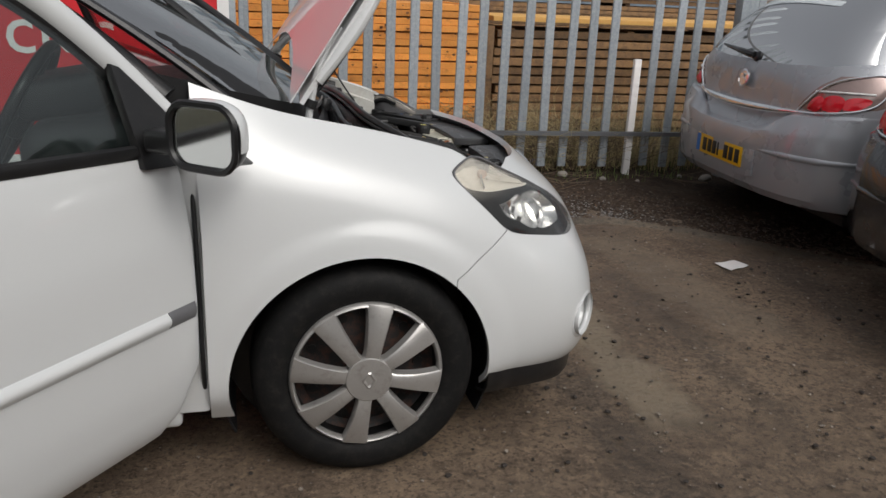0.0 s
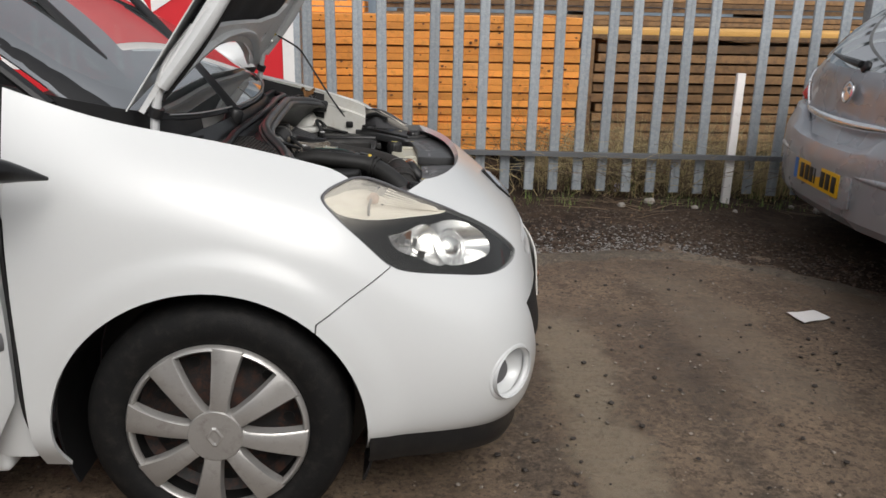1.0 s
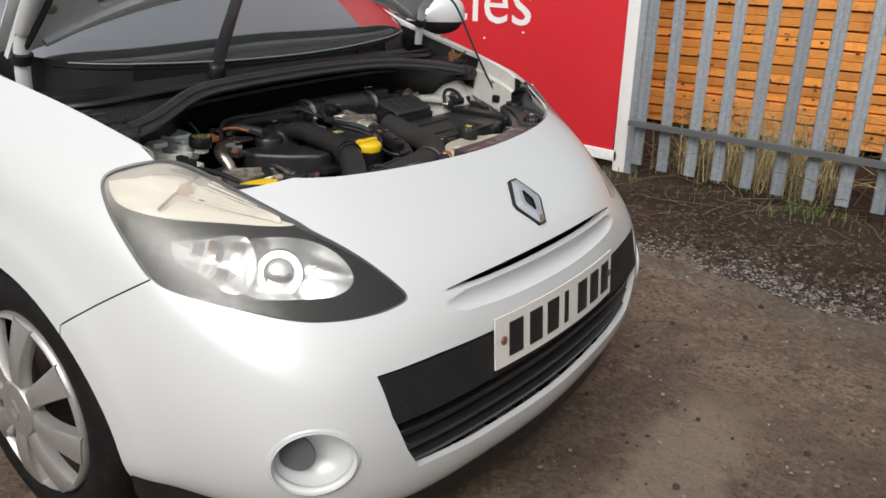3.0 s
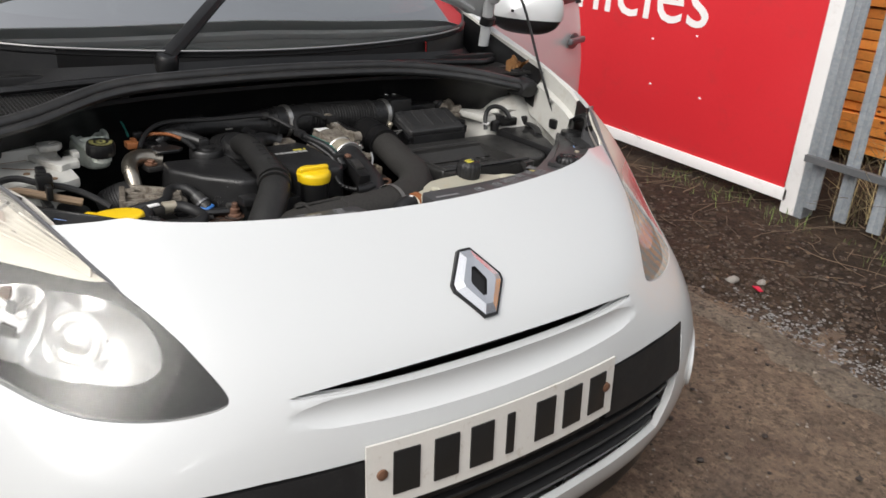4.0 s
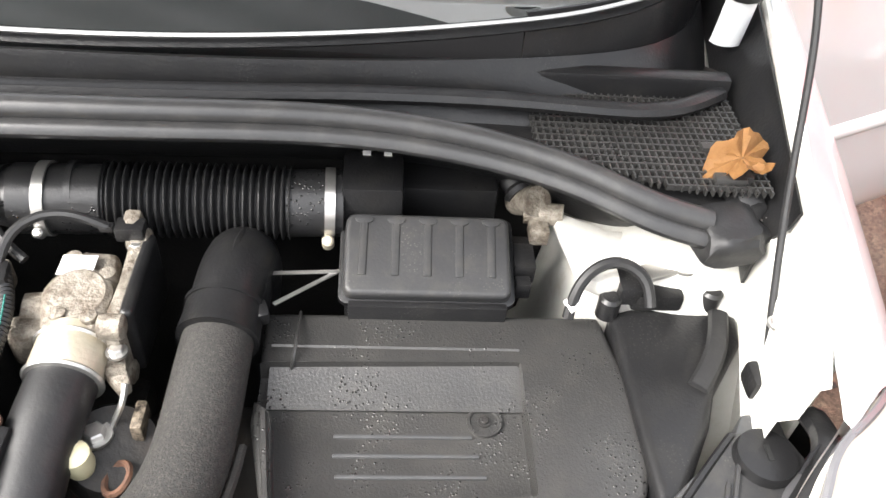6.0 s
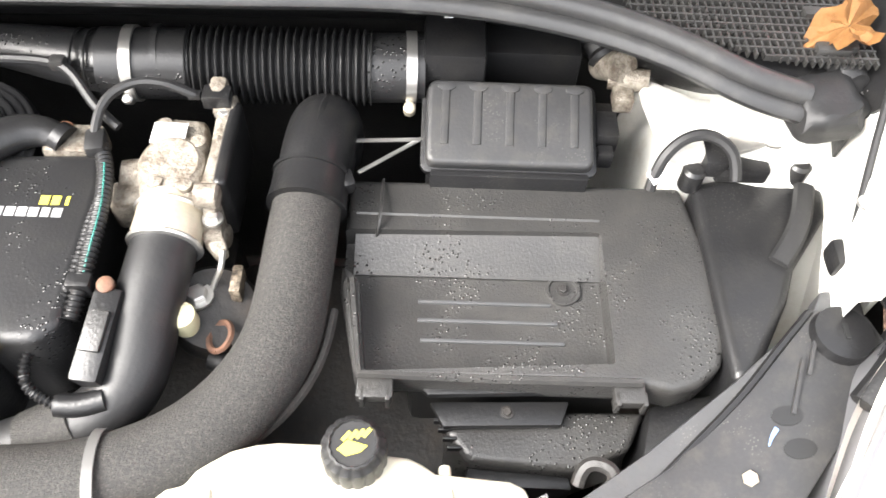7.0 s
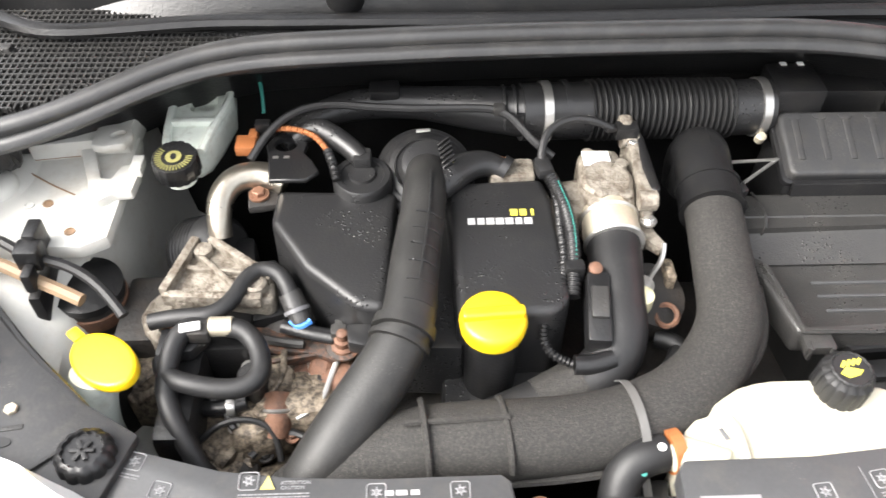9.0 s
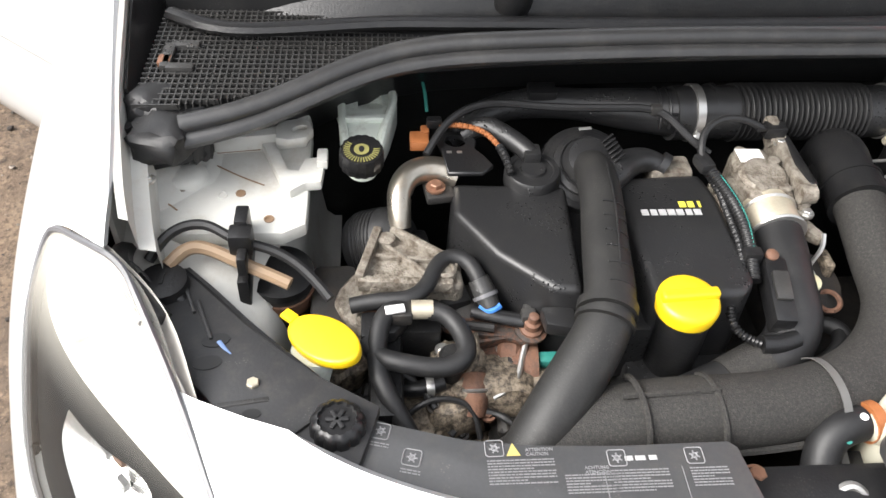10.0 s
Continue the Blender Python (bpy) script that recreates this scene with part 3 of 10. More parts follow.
def lathe(profile, at, axis=(0, 0, 1), seg=32, bumps=0, depth=0.0, open_=False):
    """Turns (radius, height) pairs about an axis at a place; bumps and depth cut grips into the side."""
    bm = bmesh.new()
    rings = []
    for r, h in profile:
        ring = []
        for k in range(seg):
            a = 2 * math.pi * k / seg
            q = r * (1 - depth * (0.5 + 0.5 * math.cos(a * bumps)) ** 4) if bumps and r > 1e-6 else r
            ring.append(bm.verts.new((q * math.cos(a), q * math.sin(a), h)))
        rings.append(ring)
    for a, b in zip(rings, rings[1:]):
        for k in range(seg):
            j = (k + 1) % seg
            bm.faces.new((a[k], a[j], b[j], b[k]))
    if not open_:
        bm.faces.new(rings[0][::-1])
        bm.faces.new(rings[-1])
    bmesh.ops.recalc_face_normals(bm, faces=bm.faces)
    q = Vector((0, 0, 1)).rotation_difference(Vector(axis))
    bmesh.ops.transform(bm, matrix=Matrix.Translation(at) @ q.to_matrix().to_4x4(), verts=bm.verts)
    return bm


def join(*bms):
    out = bmesh.new()
    for b in bms:
        me = bpy.data.meshes.new("tmp")
        b.to_mesh(me)
        b.free()
        out.from_mesh(me)
        bpy.data.meshes.remove(me)
    return out


def moved(bm, m):
    bmesh.ops.transform(bm, matrix=m, verts=bm.verts)
    return bm


def flipped(bm):
    """The mirror image across the car's middle plane."""
    bmesh.ops.transform(bm, matrix=Matrix.Diagonal((1, -1, 1, 1)), verts=bm.verts)
    bmesh.ops.reverse_faces(bm, faces=bm.faces)
    return bm


def boolean(bm, cutters, op="DIFFERENCE"):
    """The bmesh bm cut by (or shared with) each cutter bmesh; gives a new mesh."""
    obs = []
    for i, b in enumerate([bm, *cutters]):
        me = bpy.data.meshes.new("cut")
        b.to_mesh(me)
        b.free()
        obs.append(new("cut", me))
    for o in obs[1:]:
        md = obs[0].modifiers.new("cut", "BOOLEAN")
        md.operation, md.object, md.solver = op, o, "EXACT"
    me = bpy.data.meshes.new_from_object(obs[0].evaluated_get(bpy.context.evaluated_depsgraph_get()))
    for o in obs:
        d = o.data
        bpy.data.objects.remove(o)
        bpy.data.meshes.remove(d)
    return me


def bm_of(me):
    bm = bmesh.new()
    bm.from_mesh(me)
    return bm


def prism3(pts, way, depth):
    """A prism whose section is the closed line pts, from depth before it to depth behind it along way."""
    w = np.array(way, float)
    w /= np.linalg.norm(w)
    bm = bmesh.new()
    lo, hi = [bm.verts.new(np.array(p) - depth * w) for p in pts], [bm.verts.new(np.array(p) + depth * w) for p in pts]
    k = len(pts)
    for i in range(k):
        bm.faces.new((lo[i], lo[(i + 1) % k], hi[(i + 1) % k], hi[i]))
    c0, c1 = bm.verts.new(np.mean(pts, axis=0) - depth * w), bm.verts.new(np.mean(pts, axis=0) + depth * w)
    for i in range(k):
        bm.faces.new((lo[(i + 1) % k], lo[i], c0))
        bm.faces.new((hi[i], hi[(i + 1) % k], c1))
    bmesh.ops.recalc_face_normals(bm, faces=bm.faces)
    return bm


def text_bm(body, size, m, depth=0.0006, bold=0.0, res=3):
    """Lettering in the built-in font, lying in x, y and laid by m."""
    cu = bpy.data.curves.new("lettering", "FONT")
    cu.body, cu.size, cu.extrude, cu.resolution_u, cu.offset = body, size, depth, res, bold
    cu.align_x, cu.align_y = "LEFT", "BOTTOM_BASELINE"
    ob = new("lettering", cu)
    me = bpy.data.meshes.new_from_object(ob.evaluated_get(bpy.context.evaluated_depsgraph_get()))
    bpy.data.objects.remove(ob)
    bpy.data.curves.remove(cu)
    bm = bm_of(me)
    bpy.data.meshes.remove(me)
    bmesh.ops.transform(bm, matrix=m, verts=bm.verts)
    return bm


def car_shell(ribs, nu, nv):
    """A body sheet lofted through upright ribs, given for the left half from the middle round, and mirrored."""
    r = np.array(ribs, float)
    full = np.concatenate([r[:0:-1] * (1, -1, 1), r])
    u = run(full[:, 3])
    rows = [spline(run(q) / run(q)[-1], q, np.linspace(0, 1, nv)) for q in full]
    return spline(u, np.array(rows), np.linspace(0, u[-1], nu))


# ---- white hatchback ----
car = thing("hatchback_car", "white hatchback with raised bonnet and open front doors", "car", (-1.2, 0, 0))
NOSE = [
    [(0.705, 0, 0.165), (0.790, 0, 0.197), (0.821, 0, 0.28), (0.818, 0, 0.42), (0.804, 0, 0.535), (0.763, 0, 0.635), (0.707, 0, 0.695), (0.584, 0, 0.797)],
    [(0.690, 0.26, 0.165), (0.772, 0.26, 0.197), (0.806, 0.26, 0.28), (0.806, 0.26, 0.42), (0.788, 0.26, 0.535), (0.748, 0.26, 0.63), (0.684, 0.26, 0.70), (0.560, 0.26, 0.801)],
]
CORNER = [
    [(0.66, 0.455, 0.168), (0.742, 0.455, 0.20), (0.778, 0.455, 0.29), (0.780, 0.452, 0.42), (0.755, 0.44, 0.53), (0.714, 0.425, 0.615), (0.640, 0.43, 0.70), (0.498, 0.44, 0.805)],
    [(0.59, 0.61, 0.185), (0.655, 0.638, 0.225), (0.690, 0.655, 0.31), (0.692, 0.655, 0.43), (0.660, 0.63, 0.545), (0.588, 0.59, 0.65), (0.512, 0.57, 0.735), (0.396, 0.548, 0.822)],
    [(0.425, 0.715, 0.21), (0.455, 0.752, 0.255), (0.475, 0.772, 0.34), (0.475, 0.774, 0.45), (0.452, 0.762, 0.56), (0.415, 0.736, 0.66), (0.374, 0.70, 0.748), (0.307, 0.632, 0.850)],
]
FLANK = [
    [(0.236, 0.79, 0.225), (0.241, 0.82, 0.27), (0.244, 0.832, 0.36), (0.241, 0.835, 0.46), (0.233, 0.83, 0.556), (0.230, 0.81, 0.66), (0.230, 0.765, 0.77), (0.215, 0.655, 0.880)],
    [(0, 0.80, 0.21), (0, 0.835, 0.28), (0, 0.848, 0.38), (0, 0.852, 0.48), (0, 0.848, 0.58), (0, 0.83, 0.69), (0, 0.79, 0.815), (0, 0.686, 0.934)],
    [(-0.24, 0.79, 0.20), (-0.24, 0.83, 0.28), (-0.24, 0.843, 0.38), (-0.24, 0.847, 0.48), (-0.24, 0.847, 0.58), (-0.24, 0.838, 0.70), (-0.24, 0.805, 0.845), (-0.24, 0.714, 0.988)],
    [(-0.39, 0.785, 0.20), (-0.39, 0.828, 0.28), (-0.39, 0.84, 0.38), (-0.39, 0.844, 0.48), (-0.39, 0.845, 0.58), (-0.39, 0.838, 0.71), (-0.395, 0.805, 0.85), (-0.405, 0.722, 1.045)],
]
NU, NV = 221, 73
SKIN = car_shell(NOSE + CORNER + FLANK, NU, NV)
# the raised lip round each wheel arch
for row in SKIN:
    for p in row:
        r = math.hypot(p[0], p[2] - 0.292)
        k = min(1.0, max(0.0, (0.440 - r) / 0.055)) * min(1.0, max(0.0, (p[2] - 0.18) / 0.1))
        if abs(p[1]) > 0.6:
            p[1] += math.copysign(0.007 * k * k * (3 - 2 * k), p[1])
SKIN_TREE = BVHTree.FromPolygons([tuple(q) for q in SKIN.reshape(-1, 3)], [(i * NV + j, (i + 1) * NV + j, (i + 1) * NV + j + 1, i * NV + j + 1) for i in range(NU - 1) for j in range(NV - 1)])

# outline of the headlamp, right side
LAMP = [(0.318, -0.634, 0.846), (0.285, -0.68, 0.842), (0.252, -0.713, 0.828), (0.246, -0.729, 0.812), (0.285, -0.745, 0.770), (0.335, -0.747, 0.722), (0.396, -0.746, 0.663), (0.44, -0.728, 0.646),
        (0.51, -0.682, 0.626), (0.60, -0.605, 0.594), (0.650, -0.548, 0.588), (0.690, -0.484, 0.591), (0.712, -0.438, 0.602), (0.716, -0.420, 0.614), (0.690, -0.432, 0.640), (0.626, -0.470, 0.695), (0.535, -0.528, 0.747), (0.43, -0.574, 0.797), (0.36, -0.612, 0.836)]
for _ in range(2):
    # round the corners off
    LAMP = [tuple(np.array(a) * (1 - f) + np.array(b) * f) for a, b in zip(LAMP, LAMP[1:] + LAMP[:1]) for f in (0.25, 0.75)]
LAMP_WAY = np.array((0.62, -0.66, 0.42))
lamp_r = lambda d=0.10, f=1.0: prism3([np.mean(LAMP, axis=0) + (np.array(p) - np.mean(LAMP, axis=0)) * f for p in LAMP], LAMP_WAY, d)
lamp_l = lambda d=0.10, f=1.0: flipped(lamp_r(d, f))


def arch(side, r=0.345):
    bm = lathe([(r, -0.25), (r, 0.25)], (0.0, side * 0.84, 0.292), (0, 1, 0), 72)
    return bm


def front_region(g=0.0):
    """All that lies ahead of the seam between bumper and wings, less a gap g."""
    sec = [(0.10, 0.0), (0.232, 0.50), (0.239, 0.562), (0.310, 0.610), (0.396, 0.664), (0.36, 0.78), (0.306, 0.852), (0.306, 1.2), (1.2, 1.2), (1.2, 0.0)]
    return moved(slab([(x - g, z + 0.6 * g) for x, z in sec], -1.2, 1.2, 0), pose(0, 0, 0, 90, 0, 0))


def mouth():
    half = [(0.0, 0.508), (0.25, 0.506), (0.40, 0.508), (0.536, 0.504), (0.524, 0.425), (0.495, 0.345), (0.464, 0.292), (0.30, 0.281), (0.0, 0.276)]
    pts = half + [(-y, z) for y, z in half[-2:0:-1]]
    bm = slab(pts, -0.25, 0.25, 0)
    return moved(bm, Matrix(((0, 0, 1, 0.80), (1, 0, 0, 0), (0, 1, 0, 0), (0, 0, 0, 1))))


def slot_line(off, n=25, w=0.372):
    out = []
    for y in np.linspace(-w, w, n):
        z = 0.613 - 0.045 * y * y
        h = SKIN_TREE.ray_cast(Vector((1.2, y, z)), Vector((-1, 0, 0)))[0]
        out.append((h.x - off, y, z))
    return out


def slot():
    return [tube(slot_line(off, w=0.372), [0.002, 0.0085, 0.0105, 0.0110, 0.0110, 0.0105, 0.0085, 0.002], 60, 10, 1.0) for off in (-0.004, 0.004, 0.012, 0.020)]


def scoop():
    """The soft hollow in the nose below the slot."""
    line = []
    for x, y, z in slot_line(0.0, w=0.425):
        zz = z - 0.0250 + 0.09 * y * y
        line.append((SKIN_TREE.ray_cast(Vector((1.2, y, zz)), Vector((-1, 0, 0)))[0].x + 0.030, y, zz))
    return tube(line, [0.017, 0.0345, 0.0380, 0.0392, 0.0392, 0.0380, 0.0345, 0.017], 60, 20, 1.0)


FOG_C, FOG_N = np.array((0.690, -0.652, 0.366)), np.array((0.76, -0.65, 0.02))


def fog_bowl(r=1.0):
    n = FOG_N / np.linalg.norm(FOG_N)
    t = np.cross((0, 0, 1), n)
    t /= np.linalg.norm(t)
    u = np.cross(n, t)
    m = Matrix((( t[0] * 0.076 * r, u[0] * 0.063 * r, n[0] * 0.058 * r, FOG_C[0]), (t[1] * 0.076 * r, u[1] * 0.063 * r, n[1] * 0.058 * r, FOG_C[1]), (t[2] * 0.076 * r, u[2] * 0.063 * r, n[2] * 0.058 * r, FOG_C[2]), (0, 0, 0, 1)))
    bm = bmesh.new()
    bmesh.ops.create_uvsphere(bm, u_segments=40, v_segments=24, radius=1)
    return moved(bm, m), m


def shut_corner():
    """Cuts the panel back to the rounded shut line of the bonnet's front corner."""
    return slab([(0.22, -0.66), (0.36, -0.655), (0.414, -0.588), (0.434, -0.555), (0.458, -0.510), (0.476, -0.471), (0.493, -0.425), (0.510, -0.380), (0.22, -0.380)], 0.77, 0.91, 0)


front = boolean(solid_bm(SKIN, -0.017), [front_region()], "INTERSECT")
front = boolean(bm_of(front), [lamp_r(), lamp_l(), mouth(), scoop(), *slot(), shut_corner(), flipped(shut_corner()), fog_bowl()[0], flipped(fog_bowl()[0]), arch(1), arch(-1)])
bumper = part("front_bumper", front, WHITE, car, "white front bumper and nose panel", 32)
sides = boolean(solid_bm(SKIN, -0.009), [front_region(0.003), lamp_r(0.12, 1.012), lamp_l(0.12, 1.012), box((0.295, 0, 0.86), (0.12, 1.30, 0.15), 0), arch(1), arch(-1)])
wing_all = bm_of(sides)
for s, nm in ((-1, "right"), (1, "left")):
    b = wing_all.copy()
    bmesh.ops.delete(b, geom=[v for v in b.verts if v.co.y * s < 0], context="VERTS")
    part("front_wing", b, WHITE, car, "white front wing panel", 32)
wing_all.free()

for s in (-1, 1):
    pts = []
    for x, z in ((0.232, 0.545), (0.239, 0.562), (0.310, 0.610), (0.396, 0.664)):
        h = SKIN_TREE.ray_cast(Vector((x, s * 1.2, z)), Vector((0, -s, 0)))[0]
        pts.append((x - 0.002, h.y - s * 0.009, z))
    part("seam_gasket", tube(pts, 0.006, 16, 6), BLACK, bumper)

# fog lamp recesses
for s in (-1, 1):
    bm, m = fog_bowl(1.0)
    inv = m.inverted()
    bmesh.ops.delete(bm, geom=[v for v in bm.verts if (inv @ v.co).z > 0.16], context="VERTS")
    bmesh.ops.reverse_faces(bm, faces=bm.faces)
    lampb = moved(slab(oval(0, 0, 0.50, 0.62, 28, 20), -0.02, 0.05, 0.01), m @ pose(-0.42, 0.14, -0.50, 0, -24, 0))
    if s > 0:
        bm, lampb = flipped(bm), flipped(lampb)
    bowl = part("fog_lamp_recess", bm, WHITE, car)
    part("fog_lamp", lampb, LAMPGREY, bowl, "dark grey fog lamp glass")
    rim = []
    for a in np.linspace(0, 2 * math.pi, 49):
        p = m @ Vector((1.02 * math.cos(a), 1.02 * math.sin(a), 4.0))
        hit = SKIN_TREE.ray_cast(p, -Vector(FOG_N).normalized())[0]
        rim.append((hit.x - 0.0065 * FOG_N[0], (hit.y - 0.0065 * FOG_N[1]) * -s, hit.z))
    part("recess_lip", tube(rim, 0.0085, 96, 12, smooth=False), WHITE, bowl)

# bonnet slot backing, lower grille, strips and spoiler
part("slot_backing", tube(slot_line(0.033, w=0.35), 0.012, 40, 8), BLACK, bumper)


def across(z, x_off, y0, y1, n=24):
    """Points along the nose at height z between two widths, set in by x_off."""
    out = []
    for y in np.linspace(y0, y1, n):
        h = SKIN_TREE.ray_cast(Vector((1.5, y, z)), Vector((-1, 0, 0)))[0]
        out.append((h.x - x_off, y, z))
    return out


def band(z0, z1, y0, y1, off0, off1, thick, n=24):
    lo, hi = across(z0, off0, y0, y1, n), across(z1, off1, y0, y1, n)
    g = np.array([[np.array(a) * (1 - t) + np.array(b) * t for t in np.linspace(0, 1, 5)] for a, b in zip(lo, hi)])
    return solid_bm(g, -thick)


grille = part("lower_grille", band(0.262, 0.52, -0.545, 0.545, 0.060, 0.060, 0.01, 40), BLACK, car, "black plastic lower grille")
for z in (0.300, 0.335, 0.370):
    part("slat", bevel(band(z - 0.009, z + 0.009, -0.465 - (z - 0.3) * 0.5, 0.465 + (z - 0.3) * 0.5, 0.018, 0.012, 0.035), 0.002, 1), BLACK, grille)
for y in np.linspace(-0.40, 0.40, 9):
    part("slat", box((across(0.31, 0.06, y, y, 1)[0][0], y, 0.315), (0.05, 0.008, 0.14), 0.002), BLACK, grille)
for s in (-1, 1):
    part("bumper_strip", boolean(band(0.408, 0.502, *sorted((s * 0.255, s * 0.545)), -0.002, -0.001, 0.03), [mouth()], "INTERSECT"), RUBBER, car, "matt black bumper strip")
part("bumper_strip", bevel(band(0.392, 0.508, -0.256, 0.256, 0.012, 0.012, 0.02), 0.002, 1), BLACK, car)

spoil = np.array([SKIN[i, 7] for i in range(len(SKIN)) if SKIN[i, 7, 0] > 0.345])
cin = np.array((0.1, 0, 0))
g = np.array([[p + (cin - p) * (1, 1, 0) * a / np.linalg.norm((cin - p)[:2]) + (0, 0, dz) for a, dz in ((0.012, 0.02), (0.010, -0.012), (0.014, -0.048), (0.022, -0.066), (0.06, -0.072))] for p in spoil])
part("spoiler_lip", solid_bm(g, -0.008), BLACK, car, "black plastic lower spoiler lip")

# number plate, its writing as plain bars
plate_x = lambda y, z: 0.825 - 0.26 * y * y - 0.07 * (z - 0.478)
g = np.array([[(plate_x(y, z), y, z) for z in np.linspace(0.4225, 0.5335, 5)] for y in np.linspace(-0.26, 0.26, 25)])
pl = part("number_plate", solid_bm(g, -0.004), PLATE, car, "white number plate with rusty screws")
for k, y in enumerate((-0.195, -0.125, -0.058, 0.0, 0.078, 0.145, 0.212)):
    part("plate_bar", box((plate_x(y, 0.478) + 0.0005, y, 0.478), (0.004, 0.045 if k != 3 else 0.016, 0.074), 0.001, (0, -4, math.degrees(0.52 * y))), BLACKINK_SHADE, pl)
for y in (-0.236, 0.236):
    part("plate_screw", lathe([(0.009, 0), (0.009, 0.004), (0.005, 0.006)], (plate_x(y, 0.48), y, 0.482), (1, 0, 0), 14), COPPER, pl, "rusty screw")

# diamond badge as a plain lozenge ring
bn = np.array((0.70, 0.0, 0.714))
bn /= np.linalg.norm(bn)
bt = np.array((0.0, 1.0, 0.0))
bu = np.cross(bn, bt)
M_BADGE = Matrix(((bt[0], -bu[0], bn[0], 0.709), (bt[1], -bu[1], bn[1], 0.0), (bt[2], -bu[2], bn[2], 0.699), (0, 0, 0, 1)))
if M_BADGE[2][1] < 0:
    M_BADGE = M_BADGE @ Matrix.Diagonal((-1, -1, 1, 1))
LOZ = [(0.012, 0.060), (0.050, 0.006), (0.050, -0.006), (0.012, -0.060), (-0.012, -0.060), (-0.050, -0.006), (-0.050, 0.006), (-0.012, 0.060)]
part("badge_rim", slab([(x * 1.004, y * 1.004) for x, y in LOZ], -0.01, 0.002, 0.001, m=M_BADGE), BLACK, bumper)
bm = bmesh.new()
ring = [bm.verts.new((x, y, 0.0)) for x, y in LOZ]
ridge = [bm.verts.new((x * 0.62, y * 0.68, 0.0085)) for x, y in LOZ]
inner = [bm.verts.new((x * 0.30, y * 0.42, 0.006)) for x, y in LOZ]
for i in range(8):
    j = (i + 1) % 8
    bm.faces.new((ring[i], ring[j], ridge[j], ridge[i]))
    bm.faces.new((ridge[i], ridge[j], inner[j], inner[i]))
bmesh.ops.recalc_face_normals(bm, faces=bm.faces)
bmesh.ops.transform(bm, matrix=M_BADGE, verts=bm.verts)
part("badge", bm, CHROME, bumper, "chrome lozenge badge", 15)


# headlamps
CREAM = [(0.252, -0.720, 0.817), (0.270, -0.690, 0.836), (0.321, -0.637, 0.842), (0.370, -0.600, 0.828), (0.440, -0.562, 0.791), (0.532, -0.526, 0.745), (0.450, -0.618, 0.750), (0.375, -0.686, 0.760), (0.318, -0.722, 0.773), (0.284, -0.730, 0.786)]
SIDE = [(0.396, -0.699, 0.727), (0.445, -0.653, 0.729), (0.489, -0.606, 0.727), (0.529, -0.656, 0.647), (0.499, -0.678, 0.653), (0.468, -0.687, 0.671), (0.409, -0.709, 0.706)]
MAIN = [(0.494, -0.600, 0.727), (0.541, -0.547, 0.725), (0.584, -0.511, 0.710), (0.626, -0.495, 0.682), (0.647, -0.498, 0.653), (0.646, -0.529, 0.637), (0.614, -0.581, 0.635), (0.568, -0.630, 0.637), (0.531, -0.652, 0.646)]
LAMP_AX = LAMP_WAY / np.linalg.norm(LAMP_WAY)


def lamp_patch(outline, depth, thick=0.002, cuts=()):
    """A sheet that follows the lens at a depth behind it, inside an outline."""
    sheet = solid_bm(SKIN[6:104] - LAMP_AX * depth, -thick)
    me = boolean(sheet, [prism3(outline, LAMP_WAY, 0.10)], "INTERSECT")
    return bm_of(boolean(bm_of(me), [prism3(smooth_line(list(c) + [c[0]], 49)[:-1], LAMP_WAY, 0.10) for c in cuts])) if cuts else bm_of(me)


def lamp_dish(outline, depth0, depth1, ribs=0):
    """A bright bowl whose rim is the outline, hollowed to a depth behind the lens."""
    ring = smooth_line(list(outline) + [outline[0]], 61)[:-1]
    rim = []
    for p in ring:
        h = SKIN_TREE.ray_cast(Vector(p) + Vector(LAMP_AX) * 0.3, -Vector(LAMP_AX))[0] or Vector(p)
        rim.append(np.array(h) - LAMP_AX * depth0)
    rim = np.array(rim)
    c = rim.mean(axis=0)
    rows = []
    for k, p in enumerate(rim):
        rows.append([c + (p - c) * f - LAMP_AX * (depth1 * (1 - f ** 2.2) + (0.0012 * (k % 2) if ribs and 0.2 < f < 0.95 else 0)) for f in (1.0, 0.93, 0.8, 0.62, 0.42, 0.22, 0.04)])
    return grid_bm(np.array(rows), True), c


